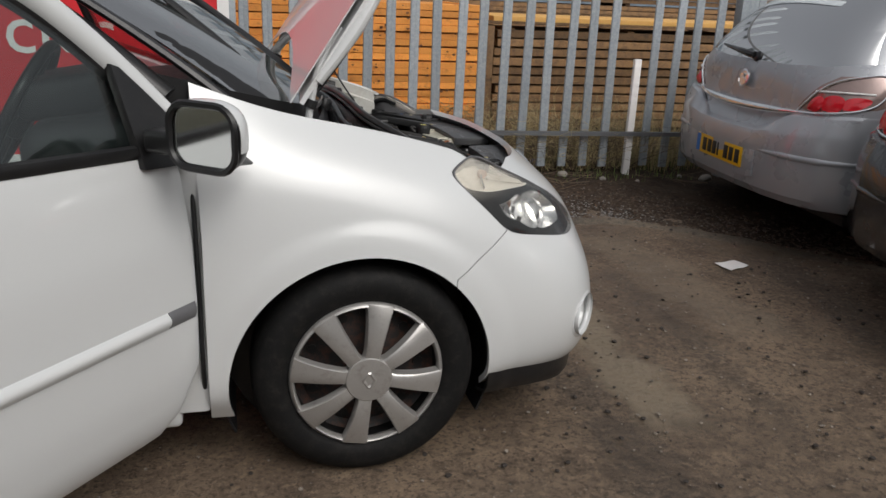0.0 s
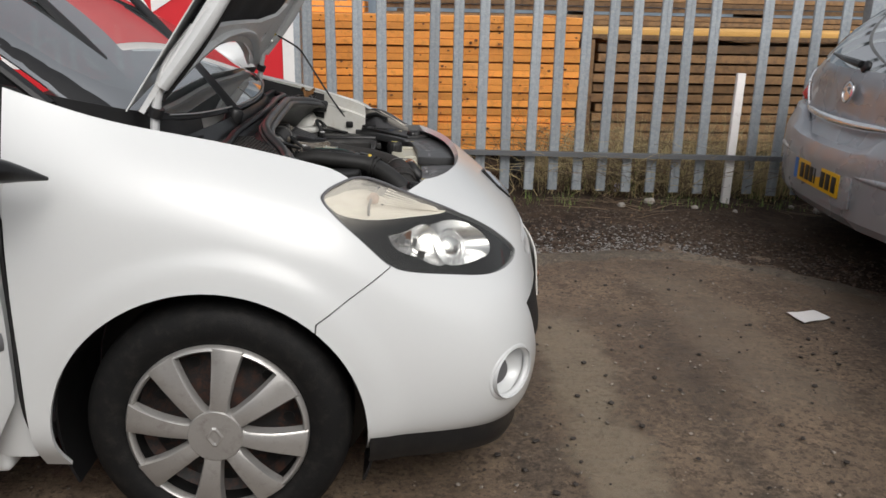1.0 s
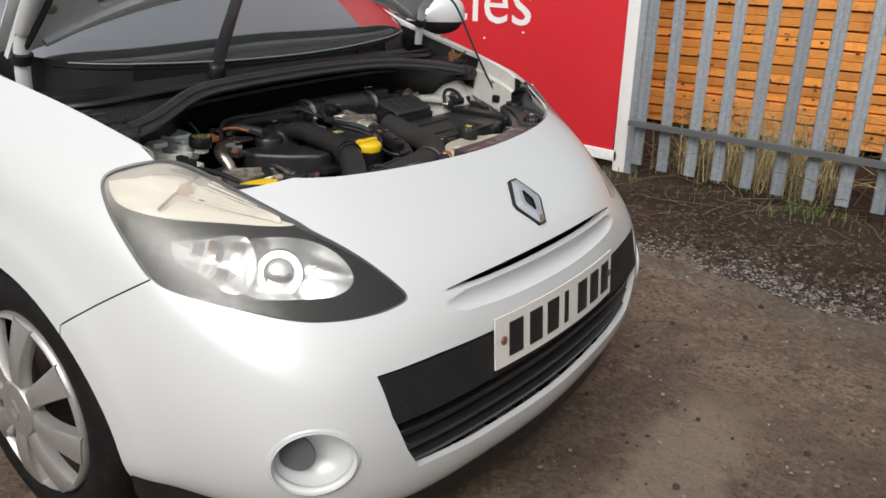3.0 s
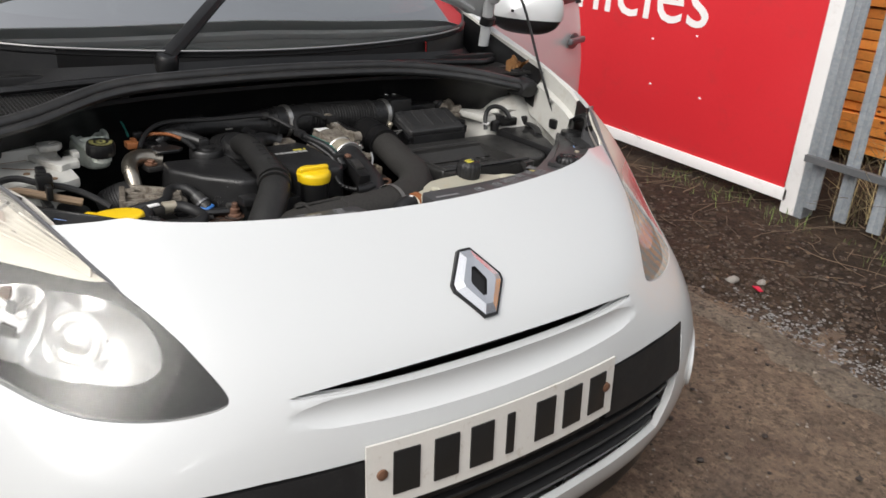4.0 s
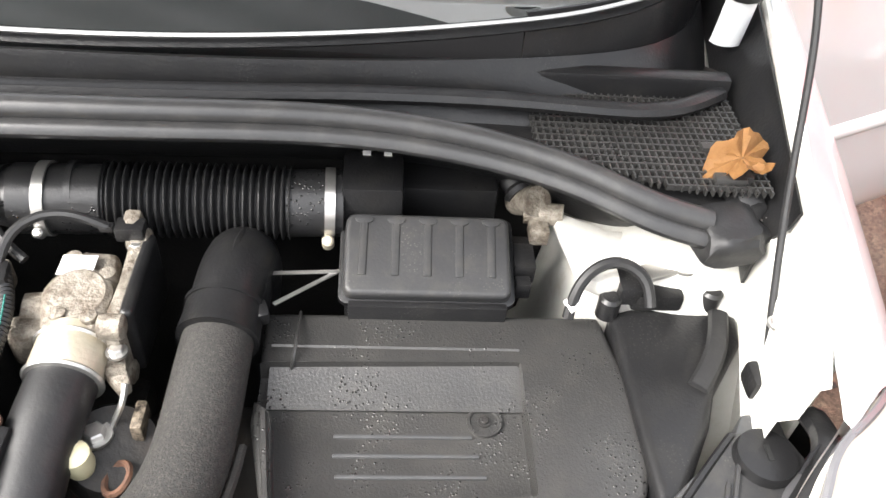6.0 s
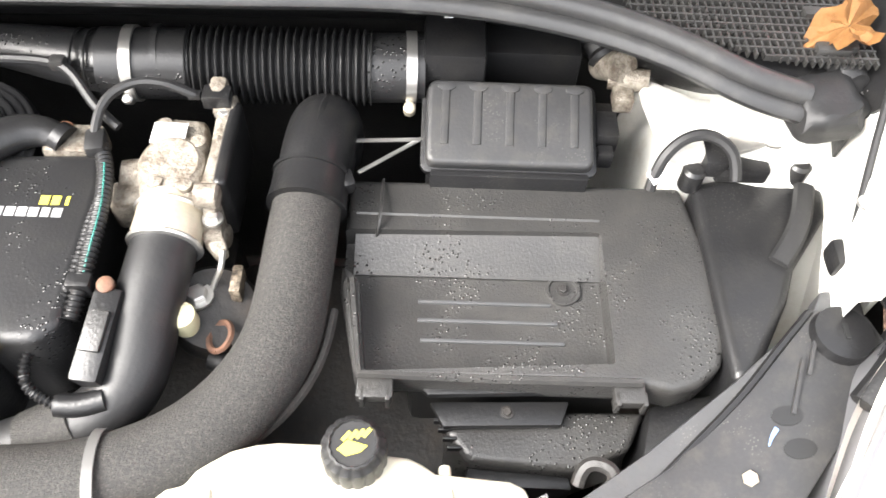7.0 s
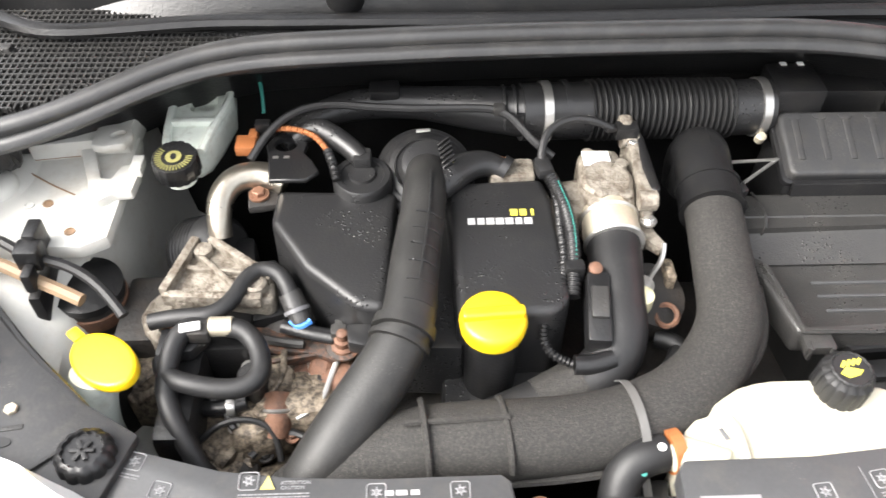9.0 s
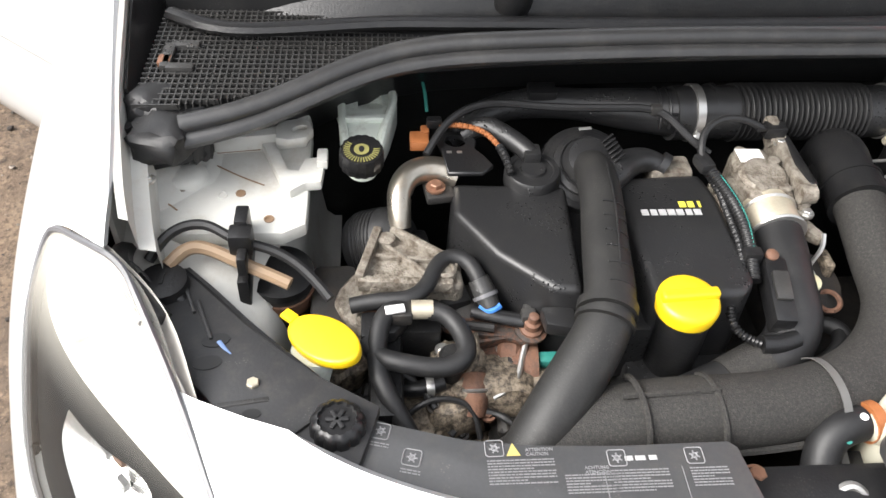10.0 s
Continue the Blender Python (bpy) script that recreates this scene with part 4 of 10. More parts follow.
def headlamp(s):
    flip_ = flipped if s > 0 else (lambda b: b)
    lens = boolean(solid_bm(SKIN, -0.003), [lamp_r(0.10, 0.988) if s < 0 else lamp_l(0.10, 0.988)], "INTERSECT")
    lens = part("headlamp", lens, LENS if s < 0 else LENS_WORN, car, "clear hazed headlamp" if s < 0 else "clouded yellowed headlamp", 40)
    lens.visible_shadow = False
    c = np.mean(LAMP, axis=0)
    w = LAMP_AX
    ring0 = [np.array(p) - 0.006 * w for p in LAMP]
    ring1 = [c + (np.array(p) - c) * 0.94 + (-0.022, 0.018, -0.085) for p in LAMP]
    ring2 = [c + (np.array(p) - c) * 0.5 + (-0.035, 0.030, -0.11) for p in LAMP]
    bm = grid_bm(np.array([[a, b, d] for a, b, d in zip(ring0, ring1, ring2)]), True)
    bm.faces.new(list(bm.verts)[2::3])
    bmesh.ops.recalc_face_normals(bm, faces=bm.faces)
    part("housing", flip_(bm), LAMPGREY, lens, "dark grey lamp housing")
    part("lamp_rim", flip_(tube([np.array(p) - 0.004 * w for p in LAMP + LAMP[:2]], 0.0034, 130, 6)), LAMPGREY, lens)
    shrunk = [c + (np.array(p) - c) * 0.985 for p in LAMP]
    part("bezel", flip_(lamp_patch(shrunk, 0.014, 0.002, (CREAM, SIDE, MAIN))), LAMPBLACK, lens, "black lamp bezel")
    dish, m = lamp_dish(CREAM, 0.010, 0.016)
    part("indicator_reflector", flip_(dish), LAMPCREAM, lens, "hazy cream indicator reflector")
    # ribbed clear half beside the plain white half, with the step between them
    for k in range(7):
        f = k / 6
        a_, b_ = np.array((0.375, -0.650, 0.792)) * (1 - f) + np.array((0.395, -0.600, 0.815)) * f, np.array((0.515, -0.545, 0.747)) * (1 - f) + np.array((0.500, -0.540, 0.760)) * f
        part("reflector_rib", flip_(tube([a_ - w * 0.014, (a_ + b_) / 2 - w * 0.016, b_ - w * 0.010], 0.0016, 12, 5)), LAMPCREAM, lens)
    part("reflector_step", flip_(tube([np.array((0.352, -0.690, 0.772)) - w * 0.012, np.array((0.358, -0.655, 0.797)) - w * 0.018, np.array((0.372, -0.615, 0.820)) - w * 0.010], 0.003, 12, 6)), LAMPGREY, lens)
    p = np.array((0.366, -0.640, 0.802)) - w * 0.018
    part("indicator_bulb", flip_(lathe([(0.012, -0.010), (0.014, 0.0), (0.009, 0.008), (0.001, 0.011)], p, w, 18)), AMBER, lens, "pinkish amber indicator bulb")
    dish, m = lamp_dish(SIDE, 0.014, 0.030, 1)
    part("side_reflector", flip_(dish), REFLECT, lens, "mirror-bright side reflector")
    dish, m = lamp_dish(MAIN, 0.014, 0.045, 1)
    part("main_reflector", flip_(dish), REFLECT, lens, "bright faceted main reflector")
    for k, (px_, py_, pz_, sx_) in enumerate(((0.432, -0.672, 0.712, 0.020), (0.448, -0.652, 0.718, 0.014), (0.462, -0.650, 0.700, 0.012), (0.478, -0.660, 0.672, 0.022))):
        part("reflector_block", flip_(box(np.array((px_, py_, pz_)) - w * 0.022, (sx_, 0.006, 0.020), 0.001, (0, 20, 46))), (LAMPGREY, RUST, LAMPGREY, DARK)[k], lens)
    part("main_ring", flip_(lathe([(0.044, -0.004), (0.046, 0.003), (0.043, 0.006), (0.041, 0.0)], np.array((0.556, -0.596, 0.675)) - w * 0.030, w, 40)), REFLECT, lens)
    p = np.array((0.556, -0.596, 0.675)) - w * 0.052
    part("bulb_dome", flip_(lathe([(0.036, 0.0), (0.034, 0.014), (0.026, 0.026), (0.013, 0.032), (0.001, 0.034)], p, w, 32)), REFLECT, lens, "ribbed silver bulb dome")
    return lens


headlamp(-1)
headlamp(1)


# wheels
def spoke(a):
    """One broad flat spoke of the wheel trim, at the angle a, with turned-down flanks."""
    rows = []
    for r, hw, h in ((0.054, 0.0195, 0.022), (0.070, 0.0180, 0.0255), (0.095, 0.0200, 0.0262), (0.12, 0.0222, 0.0245), (0.145, 0.0252, 0.020), (0.168, 0.0285, 0.0140), (0.186, 0.0318, 0.009), (0.199, 0.0345, 0.004)):
        rows.append([(r, -hw - 0.001, h - 0.026), (r, -hw, h - 0.004), (r, -hw + 0.003, h), (r, 0, h + 0.001), (r, hw - 0.003, h), (r, hw + 0.002, h - 0.004), (r, hw + 0.006, h - 0.026)])
    return moved(solid_bm(np.array(rows, float), -0.004), pose(0, 0, 0, 0, 0, a))


RIMMAT = surf("rust_speckled_dark_rim", (0.016, 0.015, 0.015), 0.6, var=0.3, scale=18, bump=0.2, bump_scale=160, tint=(0.10, 0.038, 0.022), thresh=0.56, alpha_tint=0.8)


def wheel(at, s):
    wh = part("wheel", lathe([(0.285, -0.17), (0.295, -0.165), (0.2985, -0.14), (0.2985, -0.05), (0.294, -0.026), (0.280, -0.008), (0.255, 0.002), (0.228, 0.001), (0.212, -0.006), (0.206, -0.012), (0.19, -0.02), (0.19, -0.16), (0.285, -0.17)], (0, 0, 0), (0, 0, 1), 96, open_=True), TYRE, None, "worn black tyre", 40)
    rim = part("rim", lathe([(0.204, -0.012), (0.198, -0.05), (0.17, -0.075), (0.08, -0.06), (0.001, -0.06)], (0, 0, 0), (0, 0, 1), 64, open_=True), RIMMAT, wh, "rusty dark steel rim")
    for k in range(16):
        a = k * math.pi / 8
        part("rim_hole", lathe([(0.013, 0), (0.013, 0.002)], (0.150 * math.cos(a), 0.150 * math.sin(a), -0.0665), (0, 0, 1), 14), BLACKINK_SHADE, wh)
    part("wheel_trim", lathe([(0.189, -0.012), (0.192, 0.001), (0.1955, 0.004), (0.200, 0.001), (0.2045, -0.006), (0.204, -0.014), (0.190, -0.018), (0.189, -0.012)], (0, 0, 0), (0, 0, 1), 96, open_=True), SILVER, wh, "scuffed silver plastic wheel trim")
    for k in range(8):
        part("spoke", spoke(k * 45 - 10), SILVER, wh)
    part("hub_cap", lathe([(0.062, 0.008), (0.0615, 0.024), (0.059, 0.027), (0.03, 0.0295), (0.001, 0.030)], (0, 0, 0), (0, 0, 1), 48), SILVER, wh, "silver hub cap")
    bm = bmesh.new()
    oo = [bm.verts.new((x * 0.42, y * 0.42, 0.029)) for x, y in LOZ]
    mm = [bm.verts.new((x * 0.30, y * 0.32, 0.0325)) for x, y in LOZ]
    ii = [bm.verts.new((x * 0.16, y * 0.20, 0.0295)) for x, y in LOZ]
    for i in range(8):
        j = (i + 1) % 8
        bm.faces.new((oo[i], oo[j], mm[j], mm[i]))
        bm.faces.new((mm[i], mm[j], ii[j], ii[i]))
    part("hub_emblem", bm, SILVER, wh, "", 20)
    wh.matrix_world = pose(*at, 90 if s < 0 else -90, 0, 0)
    wh.parent = car
    wh.matrix_parent_inverse = Matrix.Translation(-car.location)
    return wh


wheel((0.009, -0.815, 0.300), -1)
wheel((0, 0.815, 0.297), 1)
wheel((-2.575, -0.815, 0.297), -1)
wheel((-2.575, 0.815, 0.297), 1)

for s in (-1, 1):
    g = np.array([[(0.362 * math.cos(a), s * y, 0.292 + 0.362 * math.sin(a)) for y in (0.50, 0.60, 0.70, 0.765)] for a in np.linspace(radians(-25), radians(205), 40)])
    part("arch_liner", solid_bm(g, 0.006), BLACK, car, "black plastic wheel arch liner")
    g = np.array([[(0.36 * math.cos(a) * r, s * 0.50, 0.292 + 0.36 * math.sin(a) * r) for r in (0.05, 1.0)] for a in np.linspace(0, 2 * math.pi, 40)])
    part("arch_liner", solid_bm(g, 0.006), BLACK, car)
    part("sill", bevel(box((-1.19, s * 0.765, 0.235), (1.46, 0.09, 0.09), 0.02, seg=3), 0), WHITE, car, "white door sill")


# windscreen, pillars, roof and the rest of the cabin
def ws(u, v):
    """Windscreen place: u from -1 to 1 across, v from the base 0 to the top 1."""
    a = abs(u)
    base = np.array((-0.035 - 0.12 * a**2 - 0.25 * a**14, u * 0.70, 0.948 + 0.030 * a**2 + 0.060 * a**14))
    top = np.array((-0.88 - 0.11 * a**2, u * 0.585, 1.425 - 0.035 * a**2))
    p = base * (1 - v) + top * v
    p[2] += 0.045 * 4 * v * (1 - v) * (1 - 0.3 * a)
    return p


g = np.array([[ws(u, v) for v in np.linspace(0, 1, 13)] for u in np.linspace(-0.965, 0.965, 31)])
screen = part("windscreen", solid_bm(g, -0.005), SCREEN, car, "clear windscreen")
screen.visible_shadow = False
g = np.array([[ws(u, v) + (0.004, 0, -0.008) for v in np.linspace(-0.005, 0.09 + 0.22 * abs(u) ** 10, 5)] for u in np.linspace(-0.96, 0.96, 31)])
part("screen_band", solid_bm(g, -0.003), BLACK, car, "black printed band at the windscreen base")
part("screen_seal", tube([ws(u, -0.004) + (0.004, 0, 0.003) for u in np.linspace(-0.80, 0.80, 15)], 0.0022, 60, 6), STEEL, car, "thin pale windscreen seal")
for s in (-1, 1):
    edge_u = lambda v: 0.79 + 0.095 * min(1.0, v / 0.2)
    g = np.array([[ws(s * (edge_u(v) * (1 - k) + 0.962 * k), v) + (0.002, 0, -0.007) for v in np.linspace(0.0, 1.0, 21)] for k in np.linspace(0, 1, 7)])
    part("screen_band", solid_bm(g, -0.003), BLACK, car)
    g = np.array([[ws(s * u, 0.0) * (1 - k) + np.array((ws(s * u, 0.0)[0] + 0.012, s * u * 0.70, 0.885)) * k for k in (-0.05, 0.35, 0.7, 1.0)] for u in np.linspace(0.62, 1.02, 21)])
    part("cowl_end", solid_bm(g, 0.004), BLACK, car, "black cowl end piece below the windscreen corner")
    line = [ws(s * 0.985, v) + (0.0, s * 0.004, 0.004) for v in np.linspace(-0.05, 1.0, 9)]
    part("pillar_trim", tube(line, 0.017, 30, 8, 0.7), BLACK, car, "windscreen pillar, black for its shadow and seals trim")
    # black colours in the shadow and seals over a painted pillar
    line = [ws(s * 1.0, v) + (-0.05 * (1 - v) - 0.01, s * (0.022 - 0.004 * v), -0.018) for v in np.linspace(-0.02, 1.0, 9)]
    part("pillar", tube(line, [0.034, 0.030, 0.034], 30, 12, 0.8), BLACK, car, "windscreen pillar, black for its shadow and seals")
    part("pillar", tube([(-1.47, s * 0.80, 0.25), (-1.47, s * 0.80, 0.9), (-1.50, s * 0.66, 1.36)], [0.05, 0.05, 0.035], 24, 12), WHITE, car)
    part("door_seal", tube([(-0.402, s * 0.772, 0.24), (-0.402, s * 0.815, 0.32), (-0.402, s * 0.828, 0.55), (-0.404, s * 0.822, 0.72), (-0.410, s * 0.780, 0.88)], 0.0055, 30, 8), RUBBER, car, "black rubber door seal")
    part("hinge_post", box((-0.44, s * 0.775, 0.56), (0.10, 0.07, 0.66), 0.012), WHITE, car, "white door hinge post")
TAIL = [
    [(-1.50, 0.80, 0.20), (-1.50, 0.84, 0.35), (-1.50, 0.85, 0.55), (-1.50, 0.845, 0.80), (-1.50, 0.82, 0.95), (-1.50, 0.72, 1.22), (-1.50, 0.60, 1.42), (-1.50, 0.0, 1.485)],
    [(-2.25, 0.80, 0.20), (-2.25, 0.84, 0.35), (-2.25, 0.855, 0.55), (-2.25, 0.85, 0.80), (-2.25, 0.82, 0.98), (-2.25, 0.72, 1.24), (-2.25, 0.60, 1.40), (-2.25, 0.0, 1.475)],
    [(-2.90, 0.76, 0.22), (-2.93, 0.80, 0.35), (-2.95, 0.81, 0.55), (-2.95, 0.80, 0.80), (-2.92, 0.76, 0.98), (-2.85, 0.66, 1.22), (-2.75, 0.56, 1.36), (-2.6, 0.0, 1.455)],
    [(-3.10, 0.45, 0.22), (-3.16, 0.48, 0.35), (-3.17, 0.49, 0.55), (-3.15, 0.48, 0.80), (-3.12, 0.45, 0.98), (-2.98, 0.40, 1.22), (-2.83, 0.34, 1.37), (-2.66, 0.0, 1.45)],
    [(-3.13, 0.0, 0.22), (-3.19, 0.0, 0.35), (-3.20, 0.0, 0.55), (-3.18, 0.0, 0.80), (-3.14, 0.0, 0.98), (-3.00, 0.0, 1.22), (-2.86, 0.0, 1.38), (-2.70, 0.0, 1.445)],
]
TAILSKIN = car_shell(TAIL[::-1], 81, 41)


def side_glass(x0, x1, z0, z1):
    return box(((x0 + x1) / 2, 0, (z0 + z1) / 2), (x1 - x0, 3, z1 - z0), 0.05, seg=3)


rear_cut = lambda: [side_glass(-2.30, -1.58, 0.98, 1.36), box((-3.1, 0, 1.14), (0.5, 0.95, 0.32), 0.05, seg=3)]
rear = boolean(solid_bm(TAILSKIN, 0.01), [*rear_cut(), lathe([(0.345, -1), (0.345, 1)], (-2.575, 0, 0.292), (0, 1, 0), 48)])
part("rear_body", rear, WHITE, car, "white rear body")
rg = boolean(solid_bm(TAILSKIN, 0.004), rear_cut()[:1], "INTERSECT")
o = part("rear_side_glass", rg, DARKGLASS, car)
o.visible_shadow = False
rg = boolean(solid_bm(TAILSKIN, 0.004), rear_cut()[1:], "INTERSECT")
o = part("rear_glass", rg, DARKGLASS, car)
o.visible_shadow = False
g = np.array([[(x, y * (0.595 if x < -0.9 else 0.59), 1.485 - 0.06 * max(0, (x + 1.5) / 0.6) ** 2 - 0.065 * abs(y) ** 2.5) for y in np.linspace(-1, 1, 17)] for x in np.linspace(-0.88, -1.52, 9)])
part("roof", solid_bm(g, 0.012), WHITE, car, "white roof panel")
part("cabin_floor", box((-1.5, 0, 0.24), (2.2, 1.5, 0.05), 0.01), FABRIC, car)
part("dashboard", bevel(box((-0.58, 0, 0.80), (0.44, 1.34, 0.30), 0.09, (0, -6, 0), seg=4), 0), DASH, car, "dark grey dashboard")
part("instrument_hood", bevel(box((-0.72, -0.36, 0.98), (0.22, 0.36, 0.10), 0.04, (0, -10, 0), seg=3), 0), DASH, car)


def seat(y):
    bm = join(moved(bevel(box((0, 0, 0.44), (0.52, 0.50, 0.18), 0.07, seg=4), 0), Matrix.Identity(4)), box((-0.30, 0, 0.80), (0.16, 0.48, 0.66), 0.07, (0, -12, 0), 4), box((-0.40, 0, 1.20), (0.10, 0.28, 0.20), 0.045, (0, -8, 0), 4), box((0, 0, 0.31), (0.40, 0.40, 0.12), 0.02))
    return part("seat", moved(bm, pose(-1.40, y, 0.02)), FABRIC, car, "grey fabric front seat")


seat(-0.37)
seat(0.37)
wheel_line = [(0.185 * math.cos(a), 0.185 * math.sin(a), 0) for a in np.linspace(0, 2 * math.pi, 41)]
st_w = part("steering_wheel", join(tube(wheel_line, 0.015, 41, 10, smooth=False), box((0, 0, -0.01), (0.15, 0.12, 0.05), 0.025, seg=3), box((0.09, 0, 0), (0.16, 0.03, 0.018), 0.006), box((-0.09, 0, 0), (0.16, 0.03, 0.018), 0.006), box((0, -0.09, 0), (0.03, 0.16, 0.018), 0.006)), BLACK, car, "black steering wheel")
st_w.matrix_basis = pose(-0.84, -0.37, 0.93, 0, -62, 0)


# front doors
def door_y(z):
    """How far the door skin stands in from its widest line at height z."""
    return float(np.interp(z, [0.20, 0.28, 0.38, 0.55, 0.70, 0.85, 0.95, 1.42], [0.055, 0.018, 0.004, 0.0, 0.006, 0.03, 0.055, 0.24]))


def door(s, hinge, angle):
    """A front door in its closed place (length along -x from the hinge), then swung open."""
    L = 1.08
    rows = []
    for u in np.linspace(0, 1, 22):
        z0 = 0.225 + 0.16 * max(0, 1 - u * 9) ** 2
        z1 = 0.905 + 0.05 * u
        rows.append([(-L * u - 0.02 * max(0, (0.42 - z) * 4) * max(0, 1 - 8 * u), -(0.0 - door_y(z)), z) for z in np.linspace(z0, z1, 24)])
    outer = np.array(rows)
    skin = solid_bm(outer, 0.035)
    bevel(skin, 0.006, 2, 50)
    body = mesh_ob("door", skin, WHITE, None, "white front door standing open")
    fr = []
    z_at = lambda a: float(np.interp(a, [-0.04, 0.03, 0.09, 0.15, 0.213, 0.40, 0.62, 0.95, 1.06], [0.95, 1.036, 1.104, 1.166, 1.222, 1.335, 1.41, 1.44, 1.41]))
    top_line = [(-a, door_y(z_at(a)) + 0.012, z_at(a)) for a in (-0.036, 0.03, 0.09, 0.15, 0.213, 0.35, 0.50, 0.62, 0.78, 0.95, 1.05)]
    part("window_frame", tube(top_line, [0.020, 0.023, 0.026, 0.026], 40, 10, 1.25), WHITE, body)
    part("window_seal", tube([(x, y + 0.002, z - 0.034) for x, y, z in top_line[2:]], 0.012, 40, 8, 1.4), BLACK, body)
    part("window_frame", tube([(-1.05, door_y(1.40) + 0.012, 1.40), (-1.07, door_y(1.15) + 0.014, 1.15), (-1.07, door_y(0.93) + 0.014, 0.93)], 0.028, 16, 10), BLACK, body)
    part("belt_seal", tube([(-0.05, door_y(0.91) + 0.004, 0.912), (-0.5, door_y(0.93) + 0.004, 0.932), (-1.06, door_y(0.955) + 0.004, 0.958)], 0.013, 20, 8, 1.3), BLACK, body)
    gl = np.array([[(-a, door_y(z) + 0.02, z) for z in np.linspace(0.89, max(0.92, z_at(a) - 0.02), 8)] for a in np.linspace(0.09, 1.05, 14)])
    pane = part("window_glass", solid_bm(gl, 0.004), GLASS, body)
    pane.visible_shadow = False
    sail = [(0.030, 0.872), (-0.112, 0.880), (-0.106, 1.098), (-0.085, 1.090), (-0.03, 1.028), (0.030, 0.955)]
    part("mirror_sail", moved(slab(sail, -0.012, 0.012, 0.004), Matrix(((1, 0, 0, 0), (0, 0.39, 1, door_y(0.95) + 0.004 - 0.39 * 0.95), (0, 1, 0, 0), (0, 0, 0, 1)))), BLACK, body, "black mirror sail panel")
    mold = np.array([[(-x, -0.012 * math.sin(math.pi * t) - 0.001, 0.545 - 0.018 * (1 - t) * 2.2 + 0.008) for t in np.linspace(0, 1, 7)] for x in np.linspace(0.10, 1.06, 16)])
    part("side_moulding", solid_bm(mold, 0.006), WHITE, body, "white door side moulding")
    m2 = np.array([[(-x, -0.012 * math.sin(math.pi * t) * (0.4 + 5 * x if x < 0.1 else 1) - 0.0015, 0.545 - 0.018 * (1 - t) * 2.2 + 0.008) for t in np.linspace(0, 1, 7)] for x in np.linspace(0.012, 0.098, 8)])
    part("moulding_end", solid_bm(m2, 0.006), LAMPGREY, body, "grey moulding end cap")
    part("door_handle", bevel(box((-0.94, -0.010, 0.80), (0.16, 0.020, 0.026), 0.009, seg=3), 0), LAMPGREY, body, "grey door handle")
    part("handle_cup", moved(slab(oval(0, 0, 0.06, 0.032), -0.002, 0.002, 0), pose(-0.955, 0.010, 0.795, 90, 0, 0)), LAMPGREY, body)
    # mirror
    mb, wide = [], 1.0 if s < 0 else 1.28
    for u, (rx, rz) in zip(np.linspace(0, 1, 9), ((0.088, 0.066), (0.092, 0.072), (0.092, 0.074), (0.089, 0.073), (0.083, 0.069), (0.072, 0.061), (0.055, 0.048), (0.032, 0.028), (0.004, 0.004))):
        rx *= wide
        mb.append([(-0.125 + 0.10 * u, -0.148 - 0.5 * (wide - 1) * 0.09 + 0.012 * u + rx * abs(math.cos(a)) ** 0.75 * (1 if math.cos(a) > 0 else -1), 0.972 + rz * abs(math.sin(a)) ** 0.75 * (1 if math.sin(a) > 0 else -1)) for a in np.linspace(0, 2 * math.pi, 36, endpoint=False)])
    mb = np.array(mb)
    up = grid_bm(np.transpose(mb, (1, 0, 2)), True)
    bmesh.ops.recalc_face_normals(up, faces=up.faces)
    lo = up.copy()
    for co, no in (((0, 0, 0.949), (0, 0, 1)), ((-0.116, 0, 0), (1, 0, 0))):
        bmesh.ops.bisect_plane(up, geom=up.verts[:] + up.edges[:] + up.faces[:], plane_co=co, plane_no=no, clear_inner=True)
    bmesh.ops.scale(lo, vec=(0.99, 0.985, 0.985), verts=lo.verts, space=Matrix.Translation((0.07, 0.148, -0.972)))
    bmesh.ops.bisect_plane(lo, geom=lo.verts[:] + lo.edges[:] + lo.faces[:], plane_co=(-0.045, 0, 0), plane_no=(1, 0, -0.4), clear_outer=True)
    mirror = part("mirror_housing", lo, BLACK, body, "black mirror housing")
    bmesh.ops.scale(up, vec=(1.0, 1.02, 1.02), verts=up.verts, space=Matrix.Translation((0.07, 0.148, -0.972)))
    part("mirror_cap", up, WHITE, body, "white mirror cap")
    gm = [(x, z) for x, z in rounded(-0.076, -0.060, 0.076, 0.060, 0.040)]
    part("mirror_glass", moved(slab(gm, -0.002, 0.002, 0), Matrix(((0, 0, 1, -0.119), (1, 0, 0, -0.148), (0, 1, 0, 0.972), (0, 0, 0, 1)))), MIRROR, body)
    part("mirror_rim", tube([(-0.125, -0.148 + y * 1.1, 0.972 + z * 1.1) for y, z in gm + gm[:1]], 0.008, 60, 6, smooth=False), BLACK, body)
    part("mirror_foot", bevel(box((-0.085, -0.035, 0.945), (0.06, 0.12, 0.05), 0.014, seg=3), 0), BLACK, body)
    if s < 0:
        part("mirror_base", tube([(-0.095, -0.120, 0.928), (-0.020, -0.120, 0.912), (0.068, -0.116, 0.884)], [0.036, 0.028, 0.005], 16, 12, 0.8), BLACK, body, "black mirror base")
    part("inner_card", solid_bm(outer[1:-1, 2:-2] + (0, 0.045, 0), 0.03), FABRIC, body)
    if s > 0:
        for o in body.children:
            if o.name.startswith("mirror_") and "sail" not in o.name:
                o.data.transform(Matrix.Translation((0.05, 0.015, 0.02)))
        for o in (body, *body.children):
            b2 = bm_of(o.data)
            flipped(b2)
            b2.to_mesh(o.data)
            b2.free()
    body.matrix_world = pose(*hinge, 0, 0, angle)
